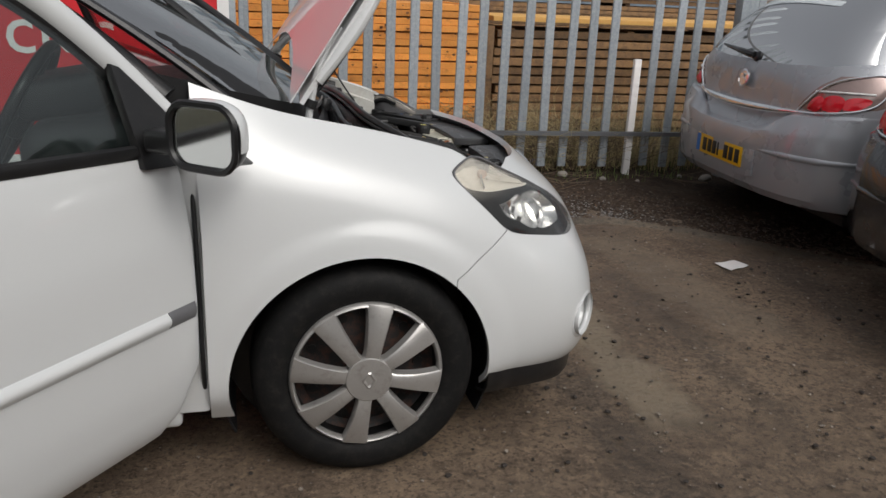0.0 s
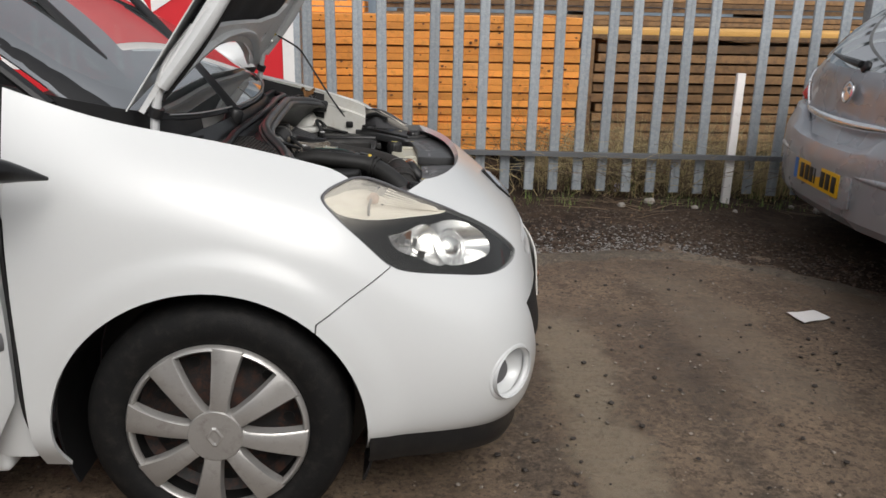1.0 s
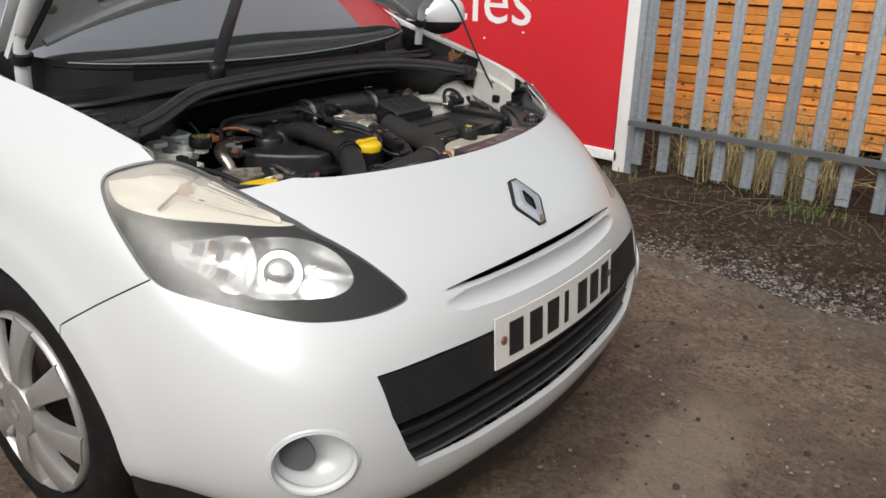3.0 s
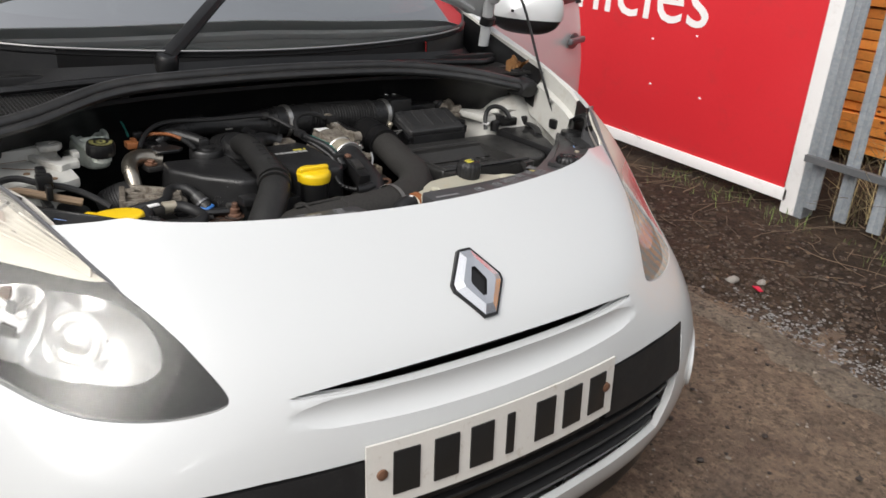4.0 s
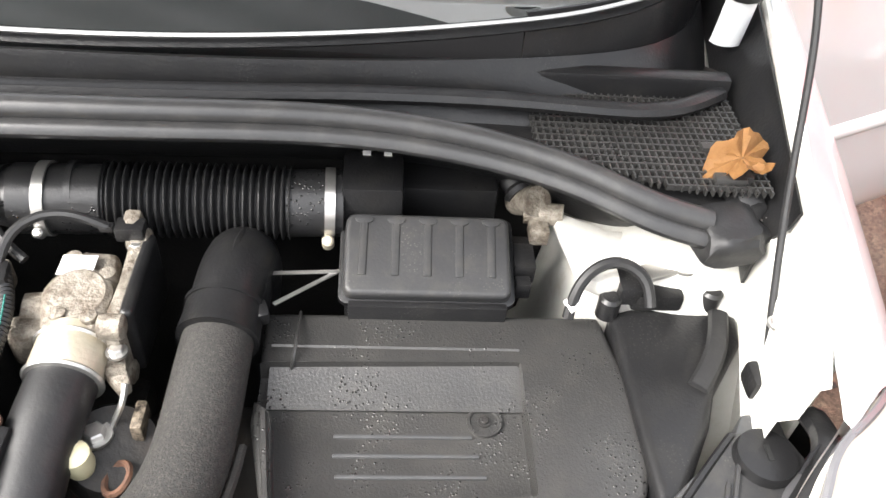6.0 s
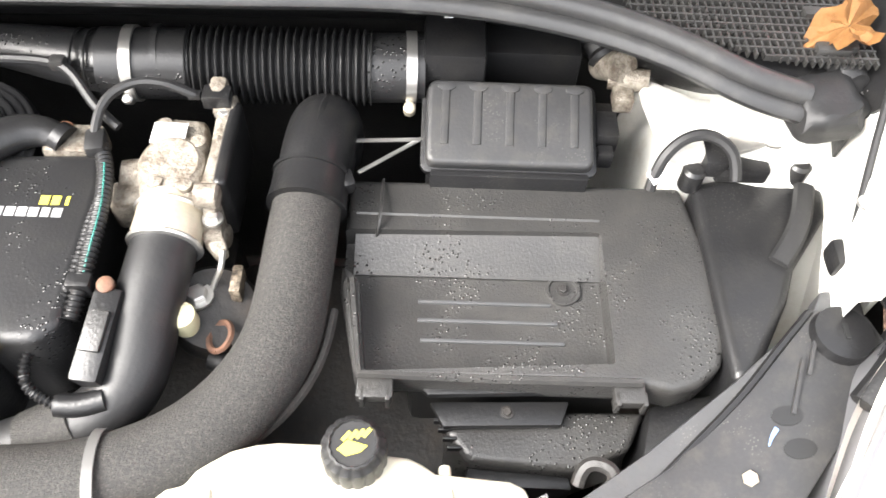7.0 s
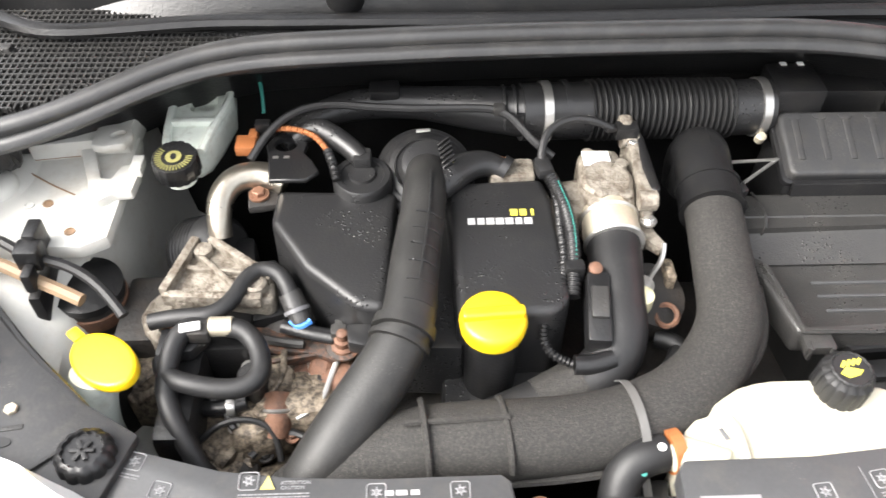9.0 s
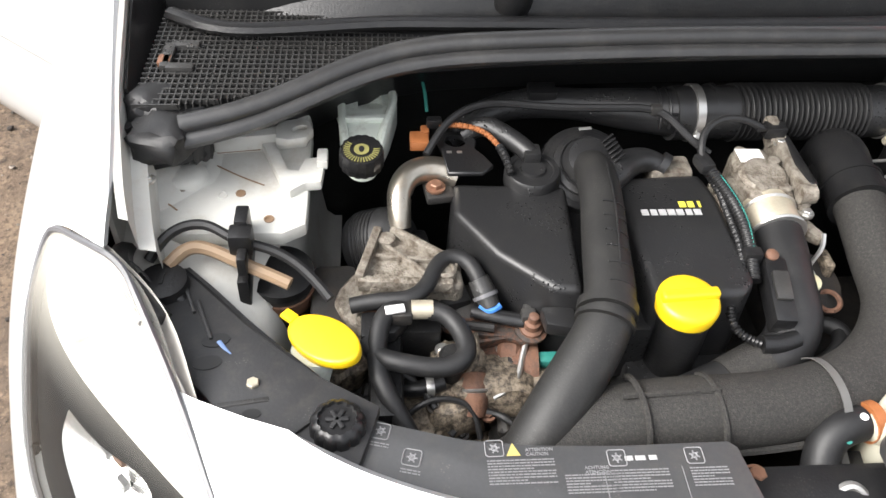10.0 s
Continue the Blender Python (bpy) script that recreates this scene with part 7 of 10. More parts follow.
part("tie_strap", box((0.102, 0.235, 0.771), (0.004, 0.075, 0.002), 0.0005, (0, 0, 38)), STEEL, car)


# corrugated rear air duct with clamps
rear_duct = part("corrugated_duct", tube([(0.024, 0.040, 0.802), (0.018, 0.125, 0.799), (0.014, 0.212, 0.796)], 0.0335, 300, 28, 1, 0.0034, 0.0072), RUBBER, car, "black corrugated air duct")
part("duct_sleeve", tube([(0.030, -0.040, 0.805), (0.024, 0.043, 0.802)], 0.0335, 8, 28), COVER, rear_duct)
part("duct_sleeve", tube([(0.014, 0.208, 0.796), (0.010, 0.262, 0.795)], 0.0335, 8, 28), COVER, rear_duct)
part("duct_step", tube([(0.024, 0.010, 0.803), (0.0235, 0.016, 0.803)], 0.0355, 4, 28), COVER, rear_duct)
ring_clamp((0.0285, -0.012, 0.8045), (-0.06, 0.99, -0.03), 0.0340, rear_duct)
ring_clamp((0.0115, 0.250, 0.7955), (-0.05, 0.99, -0.03), 0.0340, rear_duct)
part("clamp_screw", lathe([(0.006, 0), (0.006, 0.010), (0.004, 0.012)], (0.046, 0.250, 0.772), (0.4, 0, 0.9), 14), BEIGE, rear_duct)
part("clamp_screw", lathe([(0.005, 0), (0.005, 0.010), (0.003, 0.012)], (0.062, -0.012, 0.79), (0.6, 0, 0.7), 14), STEEL, rear_duct)
plug = part("duct_housing", bevel(box((0.000, 0.292, 0.800), (0.062, 0.060, 0.062), 0.006), 0), BLACK, car, "black air meter housing")
part("duct_housing", bevel(box((-0.030, 0.37, 0.77), (0.05, 0.10, 0.07), 0.006), 0), BLACK, car)
for y in (0.285, 0.306):
    part("housing_slot", box((-0.026, y, 0.8312), (0.007, 0.008, 0.001), 0), SIGNWHITE, plug)
part("housing_stud", lathe([(0.004, 0), (0.004, 0.006)], (-0.036, 0.318, 0.831), (0, 0, 1), 10), BEIGE, plug)
part("rear_pipe", tube([(0.030, -0.032, 0.805), (0.020, -0.08, 0.803), (0.008, -0.15, 0.803), (0.006, -0.22, 0.802), (0.020, -0.272, 0.795), (0.052, -0.318, 0.778)], [0.030, 0.026, 0.020, 0.019, 0.017, 0.014], 50, 16), COVER, car, "black plastic rear pipe")
part("pipe_clip", bevel(box((0.006, -0.198, 0.818), (0.026, 0.036, 0.018), 0.004), 0), BLACK, car)
part("pipe_cage", join(*[tube([(0.030 + 0.0315 * math.cos(a), y, 0.804 + 0.0315 * math.sin(a)) for a in np.linspace(0, 3.2, 12)], 0.0018, 14, 5) for y in (-0.060, -0.048, -0.034)], box((0.055, -0.045, 0.82), (0.004, 0.05, 0.003), 0.001)), BLACK, rear_duct)
part("vacuum_pipe", tube([(0.105, -0.345, 0.80), (0.070, -0.318, 0.820), (0.052, -0.290, 0.828), (0.050, -0.21, 0.829), (0.054, -0.10, 0.829), (0.060, -0.062, 0.826), (0.088, -0.034, 0.812), (0.106, -0.010, 0.800)], 0.0046, 70, 8), RUBBER, car, "thin grey vacuum pipe")
part("vacuum_joint", box((0.056, -0.068, 0.828), (0.012, 0.014, 0.012), 0.003), DUSTY, car)

# breather disc and shiny hose
disc = part("breather_disc", lathe([(0.033, -0.018), (0.033, -0.002), (0.030, 0.002), (0.024, 0.002), (0.023, 0.0005), (0.015, 0.0005), (0.014, 0.004), (0.001, 0.004)], (0.122, -0.222, 0.790), (0.05, 0, 1), 40), COVER, car, "black round breather disc")
part("disc_post", box((0.104, -0.222, 0.799), (0.022, 0.020, 0.016), 0.004), COVER, disc)
part("breather_hose", tube([(0.062, -0.298, 0.795), (0.062, -0.275, 0.808), (0.076, -0.252, 0.806), (0.095, -0.230, 0.800), (0.104, -0.222, 0.797)], [0.0105, 0.0125, 0.0125, 0.0115], 30, 12), COVER, car, "glossy black breather hose")
hook = part("lifting_eye", boolean(bevel(slab([(0.062, -0.324), (0.057, -0.310), (0.062, -0.293), (0.076, -0.284), (0.092, -0.287), (0.104, -0.278), (0.124, -0.268), (0.138, -0.282), (0.138, -0.322), (0.095, -0.327), (0.078, -0.331)], 0.793, 0.799, 0.0015, 1), 0), [slab(oval(0.078, -0.309, 0.012, 0.013), 0.7, 0.9, 0)]), BLACK, car, "black steel lifting eye")
for y in (-0.318, -0.306):
    part("eye_slot", box((0.100, y, 0.7995), (0.004, 0.006, 0.0006), 0), STEEL, hook)
part("orange_conduit", tube([(0.066, -0.328, 0.812), (0.070, -0.302, 0.815), (0.082, -0.274, 0.812), (0.099, -0.260, 0.806)], 0.0032, 60, 8, 1, 0.0006, 0.0034), ORANGE, car, "orange corrugated conduit")
part("black_conduit", tube([(0.099, -0.260, 0.806), (0.116, -0.254, 0.802), (0.134, -0.249, 0.794)], 0.0048, 40, 8, 1, 0.0008, 0.0036), BLACK, car)
part("orange_plug", join(box((0.082, -0.352, 0.802), (0.024, 0.022, 0.012), 0.002), box((0.068, -0.345, 0.804), (0.014, 0.010, 0.012), 0.002)), ORANGE, car, "orange connector")
part("conduit_grommet", box((0.062, -0.334, 0.814), (0.012, 0.018, 0.012), 0.003), BLACK, car)
part("gas_pipe", tube([(0.172, -0.376, 0.748), (0.160, -0.377, 0.764), (0.140, -0.375, 0.777), (0.122, -0.363, 0.784), (0.113, -0.340, 0.784), (0.118, -0.308, 0.778)], [0.0125, 0.0140, 0.0150, 0.0160, 0.0165], 40, 18), HEATED, car, "shiny heat-stained steel gas pipe")
bolt((0.137, -0.335, 0.778), 0.0075, car, COPPER)
drum = part("belt_drum", lathe([(0.012, 0.030), (0.026, 0.030), (0.036, 0.022), (0.040, 0.006), (0.040, -0.030), (0.034, -0.040), (0.010, -0.042)], (0.160, -0.392, 0.715), (0.25, 0.80, 0.42), 48), RUBBER, car, "round black pulley cover")
for k in range(6):
    part("drum_groove", lathe([(0.0402, -0.001), (0.0412, 0.0), (0.0402, 0.001)], np.array((0.160, -0.392, 0.715)) + np.array((0.26, 0.83, 0.44)) * (-0.026 + 0.005 * k), (0.25, 0.80, 0.42), 40), BLACK, drum)
part("pipe_flange", bevel(slab([(0.120, -0.350), (0.118, -0.318), (0.150, -0.312), (0.155, -0.345)], 0.765, 0.775, 0.003), 0), DARK, car)

# brake fluid reservoir
RES = [(-0.075, -0.452), (-0.040, -0.460), (0.010, -0.448), (0.050, -0.446), (0.085, -0.438), (0.097, -0.430), (0.098, -0.404), (0.086, -0.394), (0.055, -0.385), (0.008, -0.376), (-0.040, -0.384), (-0.075, -0.400)]
res_lid = boolean(bevel(slab(RES, 0.764, 0.808, 0.010, 3), 0), [slab(rounded(-0.004, -0.424, 0.026, -0.394, 0.006), 0.796, 0.85, 0)])
res = part("brake_fluid_reservoir", res_lid, RESWHITE, car, "translucent white brake fluid reservoir")
part("reservoir_rim", tube([(-0.036, -0.456, 0.808), (0.014, -0.444, 0.810), (0.058, -0.441, 0.810), (0.098, -0.436, 0.808)], 0.005, 30, 8), RESWHITE, res)
part("reservoir_rim", tube([(-0.036, -0.388, 0.808), (0.008, -0.381, 0.810), (0.055, -0.390, 0.810), (0.100, -0.398, 0.808)], 0.005, 30, 8), RESWHITE, res)
part("reservoir_web", box((0.050, -0.414, 0.811), (0.010, 0.050, 0.008), 0.003), RESWHITE, res)
part("reservoir_neck", lathe([(0.017, -0.004), (0.018, 0.01), (0.017, 0.02)], (0.124, -0.418, 0.795), (0.12, 0.02, 1), 24), RESWHITE, res)
cap = part("reservoir_cap", lathe([(0.0235, -0.024), (0.025, -0.022), (0.025, -0.006), (0.0235, -0.001), (0.018, 0.0), (0.001, 0.0)], (0.128, -0.418, 0.826), (0.12, 0.02, 1), 48, 16, 0.05), BLACK, car, "black reservoir cap with yellow marks")
M_CAP = Matrix.Translation((0.130, -0.418, 0.8266)) @ pose(0, 0, 0, 0, 7, 0)
part("cap_mark", join(slab(oval(0, 0, 0.0085, 0.0085), 0, 0.0006, 0, m=M_CAP)), DULLMARK, cap)
part("cap_mark", slab(oval(0, 0, 0.0045, 0.0030), 0.0006, 0.0012, 0, m=M_CAP), BLACKINK_SHADE, cap)
for a in np.linspace(-2.2, 1.6, 22):
    part("cap_tick", moved(box((0.0165 * math.cos(a), 0.0165 * math.sin(a), 0.0004), (0.007, 0.0012, 0.0006), 0, (0, 0, math.degrees(a))), M_CAP), DULLMARK, cap)
part("green_wire", tube([(-0.04, -0.36, 0.84), (-0.01, -0.345, 0.825), (0.02, -0.34, 0.80)], 0.0022, 14, 6), GREEN, car)

# timing cover and mount
part("timing_cover", bevel(slab([(0.155, -0.405), (0.150, -0.345), (0.21, -0.335), (0.24, -0.36), (0.22, -0.405)], 0.60, 0.728, 0.008), 0), BLACK, car, "black timing cover")
part("timing_cover", bevel(slab([(0.185, -0.340), (0.180, -0.318), (0.26, -0.300), (0.27, -0.335)], 0.60, 0.722, 0.006), 0), BLACK, car)
part("cover_mark", slab(oval(0.187, -0.368, 0.003, 0.007, 12), 0.7283, 0.7288, 0), YINK, car)
part("cover_mark", box((0.192, -0.335, 0.7226), (0.003, 0.010, 0.0006), 0), INK, car)
MOUNT = [(0.176, -0.403), (0.179, -0.379), (0.207, -0.344), (0.230, -0.312), (0.256, -0.310), (0.262, -0.318), (0.254, -0.357), (0.258, -0.387), (0.262, -0.408), (0.247, -0.424), (0.210, -0.417)]
LUG = [(0.218, -0.428), (0.242, -0.444), (0.262, -0.450), (0.283, -0.441), (0.298, -0.424), (0.311, -0.416), (0.307, -0.400), (0.274, -0.394), (0.236, -0.386)]
mount = part("engine_mount", bevel(slab(MOUNT, 0.716, 0.744, 0.005, 3), 0), ALLOY, car, "corroded cast aluminium engine mount")
part("mount_lug", bevel(slab(LUG, 0.682, 0.726, 0.006, 3, taper=0.02), 0), ALLOY, mount)
# raised cast walls round and across the plate
for a, b_, w, h in (((0.180, -0.402), (0.250, -0.421), 0.010, 0.012), ((0.180, -0.384), (0.234, -0.316), 0.009, 0.012), ((0.254, -0.420), (0.260, -0.325), 0.010, 0.008), ((0.196, -0.398), (0.250, -0.345), 0.006, 0.007), ((0.215, -0.410), (0.225, -0.338), 0.006, 0.006)):
    ln, tu = math.hypot(b_[0] - a[0], b_[1] - a[1]), math.degrees(math.atan2(b_[1] - a[1], b_[0] - a[0]))
    part("mount_wall", bevel(box(((a[0] + b_[0]) / 2, (a[1] + b_[1]) / 2, 0.740 + h / 2), (ln + 0.006, w, h + 0.008), 0.003, (0, 0, tu), seg=2), 0), ALLOY, mount)
part("mount_boss", lathe([(0.013, -0.012), (0.012, 0.008), (0.009, 0.010), (0.008, 0.007), (0.001, 0.007)], (0.245, -0.330, 0.746), (0, 0, 1), 20), ALLOY, mount)
part("mount_boss", lathe([(0.011, -0.01), (0.010, 0.008), (0.001, 0.010)], (0.193, -0.392, 0.744), (0, 0, 1), 18), ALLOY, mount)
part("mount_boss", lathe([(0.016, -0.02), (0.015, 0.004), (0.001, 0.004)], (0.290, -0.411, 0.726), (0, 0, 1), 20), ALLOY, mount)
bolt((0.290, -0.411, 0.729), 0.009, mount, COPPER)
part("mount_recess", bevel(box((0.268, -0.362, 0.690), (0.070, 0.052, 0.060), 0.004), 0), BLACK, car, "black plastic cover under the mount")
part("mount_block", bevel(box((0.245, -0.450, 0.68), (0.09, 0.05, 0.08), 0.01), 0), DARK, car)
part("side_casting", bevel(slab([(0.28, -0.49), (0.27, -0.465), (0.32, -0.45), (0.345, -0.47)], 0.62, 0.715, 0.006), 0), DARK, car)

# pump, fuel hoses and rail in front of the mount
pump = part("fuel_pump", join(lump((0.338, -0.283, 0.672), (0.030, 0.050, 0.026), 1), lump((0.352, -0.325, 0.655), (0.034, 0.030, 0.030), 2, 20), lump((0.318, -0.318, 0.690), (0.018, 0.026, 0.016), 3, -15), lathe([(0.020, -0.03), (0.022, -0.01), (0.020, 0.03)], (0.340, -0.250, 0.668), (0, 1, 0.1), 22)), GRIME, car, "dirty cast fuel pump")
for k, (x, y, z) in enumerate(((0.372, -0.29, 0.668), (0.365, -0.345, 0.676), (0.322, -0.262, 0.692), (0.350, -0.268, 0.690), (0.312, -0.335, 0.702), (0.383, -0.318, 0.650))):
    bolt((x, y, z), 0.0055, pump, (RUST, STEEL, DARK)[k % 3])
for k, line in enumerate((((0.305, -0.245, 0.706), (0.325, -0.252, 0.700), (0.350, -0.262, 0.694), (0.362, -0.285, 0.684)), ((0.300, -0.300, 0.712), (0.330, -0.302, 0.704), (0.352, -0.322, 0.690)), ((0.395, -0.300, 0.660), (0.372, -0.312, 0.684), (0.368, -0.350, 0.690), (0.385, -0.385, 0.670)))):
    part("injector_pipe", tube(line, 0.0032, 24, 8), (STEEL, GRIME, RUBBER)[k], pump)
part("engine_lug", lump((0.410, -0.318, 0.610), (0.030, 0.045, 0.030), 7, 10), GRIME, car, "grimy engine casting lug")
part("engine_lug", lump((0.300, -0.440, 0.655), (0.030, 0.035, 0.035), 9, 30), GRIME, car)
part("engine_lug", lump((0.255, -0.305, 0.690), (0.035, 0.030, 0.022), 12, -10), DARK, car)
part("pump_collar", lathe([(0.028, -0.014), (0.030, 0), (0.028, 0.014)], (0.318, -0.245, 0.672), (0.1, 1, 0.1), 26), RUST, pump, "rusty pump collar")
part("teal_connector", join(box((0.320, -0.220, 0.690), (0.014, 0.026, 0.014), 0.003), box((0.318, -0.203, 0.690), (0.009, 0.012, 0.008), 0.002)), GREEN, pump, "teal connector")
rail = part("rail_bracket", bevel(slab([(0.278, -0.352), (0.292, -0.330), (0.300, -0.306), (0.303, -0.272), (0.312, -0.250), (0.306, -0.228), (0.288, -0.222), (0.276, -0.232), (0.272, -0.256), (0.276, -0.285), (0.270, -0.310), (0.266, -0.345)], 0.704, 0.711, 0.002, 2), 0), BRACKET, car, "rusty steel bracket")
part("bracket_flange", bevel(box((0.304, -0.285, 0.700), (0.004, 0.060, 0.020), 0.001, (0, 12, 10)), 0), BRACKET, rail)
part("bracket_bar", tube([(0.276, -0.345, 0.714), (0.290, -0.312, 0.716), (0.296, -0.280, 0.716)], 0.005, 16, 8), DARK, rail)
part("bolt_washer", lathe([(0.017, 0), (0.017, 0.003), (0.014, 0.004)], (0.297, -0.240, 0.711), (0.1, 0, 1), 28), BRACKET, rail)
part("flange_nut", lathe([(0.013, 0), (0.0125, 0.004), (0.009, 0.006), (0.009, 0.014), (0.006, 0.016), (0.0055, 0.024), (0.004, 0.025)], (0.297, -0.240, 0.714), (0.1, 0, 1), 12), RUST, rail, "rusty flange nut")
bolt((0.284, -0.262, 0.711), 0.005, rail, RUST)
# cast pump body with its rusty collar and stub
body_ = part("pump_body", bevel(slab([(0.292, -0.352), (0.286, -0.318), (0.284, -0.284), (0.322, -0.274), (0.350, -0.286), (0.352, -0.318), (0.328, -0.336)], 0.640, 0.690, 0.008, 3), 0), GRIME, car, "tan corroded pump casting")
for x, y, r in ((0.300, -0.300, 0.010), (0.332, -0.282, 0.012), (0.318, -0.318, 0.009)):
    part("cast_boss", lathe([(r * 1.3, -0.01), (r, 0.006), (r * 0.7, 0.008)], (x, y, 0.690), (0.1, 0, 1), 16), GRIME, body_)
part("cast_web", bevel(box((0.318, -0.300, 0.692), (0.050, 0.006, 0.008), 0.002, (0, 0, 30)), 0), GRIME, body_)
part("pump_edge", box((0.326, -0.272, 0.680), (0.050, 0.003, 0.030), 0.001, (0, 0, 12)), STEEL, body_)
part("rust_collar", lathe([(0.018, -0.012), (0.022, -0.008), (0.0225, 0.008), (0.019, 0.012)], (0.306, -0.262, 0.680), (0.15, 1, 0.1), 28), RUST, body_, "rusty pump collar")
part("rust_stub", tube([(0.338, -0.304, 0.690), (0.352, -0.304, 0.684), (0.372, -0.306, 0.668)], [0.015, 0.016, 0.013], 12, 18), RUST, body_, "rusty pipe stub")
part("stub_ring", lathe([(0.0165, -0.002), (0.0180, 0), (0.0165, 0.002)], (0.352, -0.304, 0.684), (0.75, 0, -0.6), 24), STEEL, body_)
part("teal_clip", box((0.312, -0.243, 0.690), (0.008, 0.022, 0.010), 0.003, (0, 0, 10)), GREEN, body_)
part("dark_casting", lump((0.372, -0.365, 0.620), (0.050, 0.030, 0.045), 61, 20, 0.35), GRIME, car, "dirty dark casting")
part("dark_casting", lump((0.318, -0.402, 0.615), (0.030, 0.034, 0.050), 63, 0, 0.35), DARK, car)
part("drain_hose", tube([(0.345, -0.420, 0.640), (0.368, -0.402, 0.662), (0.392, -0.392, 0.652), (0.415, -0.398, 0.610)], 0.017, 80, 14, 1, 0.0016, 0.0055), RUBBER, car, "corrugated black hose")
# upper fuel hose into its grey connector
part("fuel_hose", tube([(0.284, -0.430, 0.742), (0.283, -0.397, 0.748), (0.281, -0.367, 0.751), (0.263, -0.349, 0.753), (0.241, -0.339, 0.755), (0.229, -0.326, 0.756), (0.232, -0.309, 0.755), (0.247, -0.297, 0.749), (0.257, -0.292, 0.742)], 0.0088, 80, 12), RUBBER, car, "grey-black rubber fuel hose")
conn = part("hose_connector", tube([(0.252, -0.295, 0.746), (0.262, -0.289, 0.737), (0.276, -0.282, 0.726)], [0.0115, 0.0125, 0.0105], 10, 16), DUSTY, car, "grey plastic hose connector")
part("connector_ring", tube([(0.264, -0.288, 0.735), (0.267, -0.2865, 0.7325)], 0.0140, 4, 18), LAMPGREY, conn)
part("blue_clip", tube([(0.275, -0.293, 0.728), (0.282, -0.284, 0.728), (0.277, -0.273, 0.731)], 0.0040, 10, 8), BLUE, conn, "blue locking clip")
part("connector_bar", tube([(0.276, -0.302, 0.722), (0.285, -0.275, 0.722), (0.292, -0.248, 0.722)], 0.0085, 20, 10, 0.8), BLACK, car)
part("grey_plug", join(box((0.291, -0.244, 0.728), (0.014, 0.016, 0.014), 0.003), box((0.282, -0.244, 0.728), (0.010, 0.009, 0.010), 0.002)), DUSTY, car)
# looped braided hose
part("hose_sleeve", tube([(0.296, -0.368, 0.748), (0.296, -0.346, 0.748)], 0.0100, 8, 16), BEIGE, car, "pale hose sleeve")
part("fuel_hose", tube([(0.296, -0.350, 0.746), (0.299, -0.338, 0.746), (0.310, -0.325, 0.743), (0.329, -0.316, 0.740), (0.348, -0.316, 0.738), (0.358, -0.328, 0.736), (0.361, -0.350, 0.736), (0.356, -0.380, 0.738), (0.345, -0.402, 0.736), (0.325, -0.412, 0.732)], 0.0100, 70, 14), RUBBER, car, "braided black fuel hose")
part("fuel_hose", tube([(0.290, -0.372, 0.744), (0.300, -0.392, 0.748), (0.325, -0.402, 0.742), (0.360, -0.402, 0.730), (0.395, -0.385, 0.712), (0.425, -0.362, 0.68)], 0.0100, 60, 14), RUBBER, car, "braided black fuel hose")
part("white_tag", bevel(box((0.303, -0.385, 0.757), (0.010, 0.020, 0.003), 0.001, (0, 0, 10)), 0), SIGNWHITE, car)
part("hose_clip", bevel(box((0.298, -0.378, 0.746), (0.024, 0.022, 0.016), 0.004), 0), DARK, car)
part("hose_bridge", bevel(slab([(0.288, -0.420), (0.286, -0.372), (0.300, -0.372), (0.318, -0.385), (0.322, -0.420)], 0.722, 0.738, 0.004), 0), BLACK, car)
part("valve_stub", lathe([(0.0125, -0.05), (0.0125, -0.012), (0.0150, -0.010), (0.0150, 0.0), (0.0120, 0.004), (0.001, 0.004)], (0.336, -0.326, 0.722), (0.1, 0, 1), 24), BLACK, car, "black capped valve")
part("stub_dot", slab(oval(0.338, -0.322, 0.003, 0.004, 10), 0.7262, 0.7268, 0), INK, car)
part("stub_pipe", tube([(0.345, -0.335, 0.690), (0.350, -0.365, 0.686), (0.342, -0.392, 0.682)], 0.009, 16, 10), BLACK, car)
part("stub_clamp", lathe([(0.0105, -0.004), (0.0115, 0), (0.0105, 0.004)], (0.349, -0.350, 0.688), (0.1, -1, 0), 16), STEEL, car)
for k, (x, y, z, a, b_, c_) in enumerate(((0.392, -0.305, 0.600, 0.030, 0.040, 0.030), (0.372, -0.262, 0.640, 0.020, 0.022, 0.020), (0.420, -0.255, 0.600, 0.022, 0.030, 0.026), (0.375, -0.365, 0.640, 0.026, 0.020, 0.028), (0.400, -0.345, 0.635, 0.018, 0.022, 0.016), (0.300, -0.270, 0.680, 0.018, 0.024, 0.014))):
    part("engine_casting", lump((x, y, z), (a, b_, c_), 20 + k, 13 * k, 0.3), (GRIME, DARK, BRACKET)[k % 3], car, "grimy engine casting")
for k, line in enumerate((((0.39, -0.33, 0.66), (0.37, -0.30, 0.67), (0.385, -0.265, 0.668), (0.41, -0.25, 0.65)), ((0.40, -0.37, 0.66), (0.42, -0.34, 0.65), (0.43, -0.30, 0.64)), ((0.330, -0.40, 0.70), (0.345, -0.365, 0.69), (0.372, -0.345, 0.682)))):
    part("small_wire", tube(line, 0.004, 24, 8, 1, 0.0007, 0.004), RUBBER, car)
part("belt_cover", bevel(box((0.340, -0.395, 0.64), (0.13, 0.035, 0.16), 0.01), 0), BLACK, car)

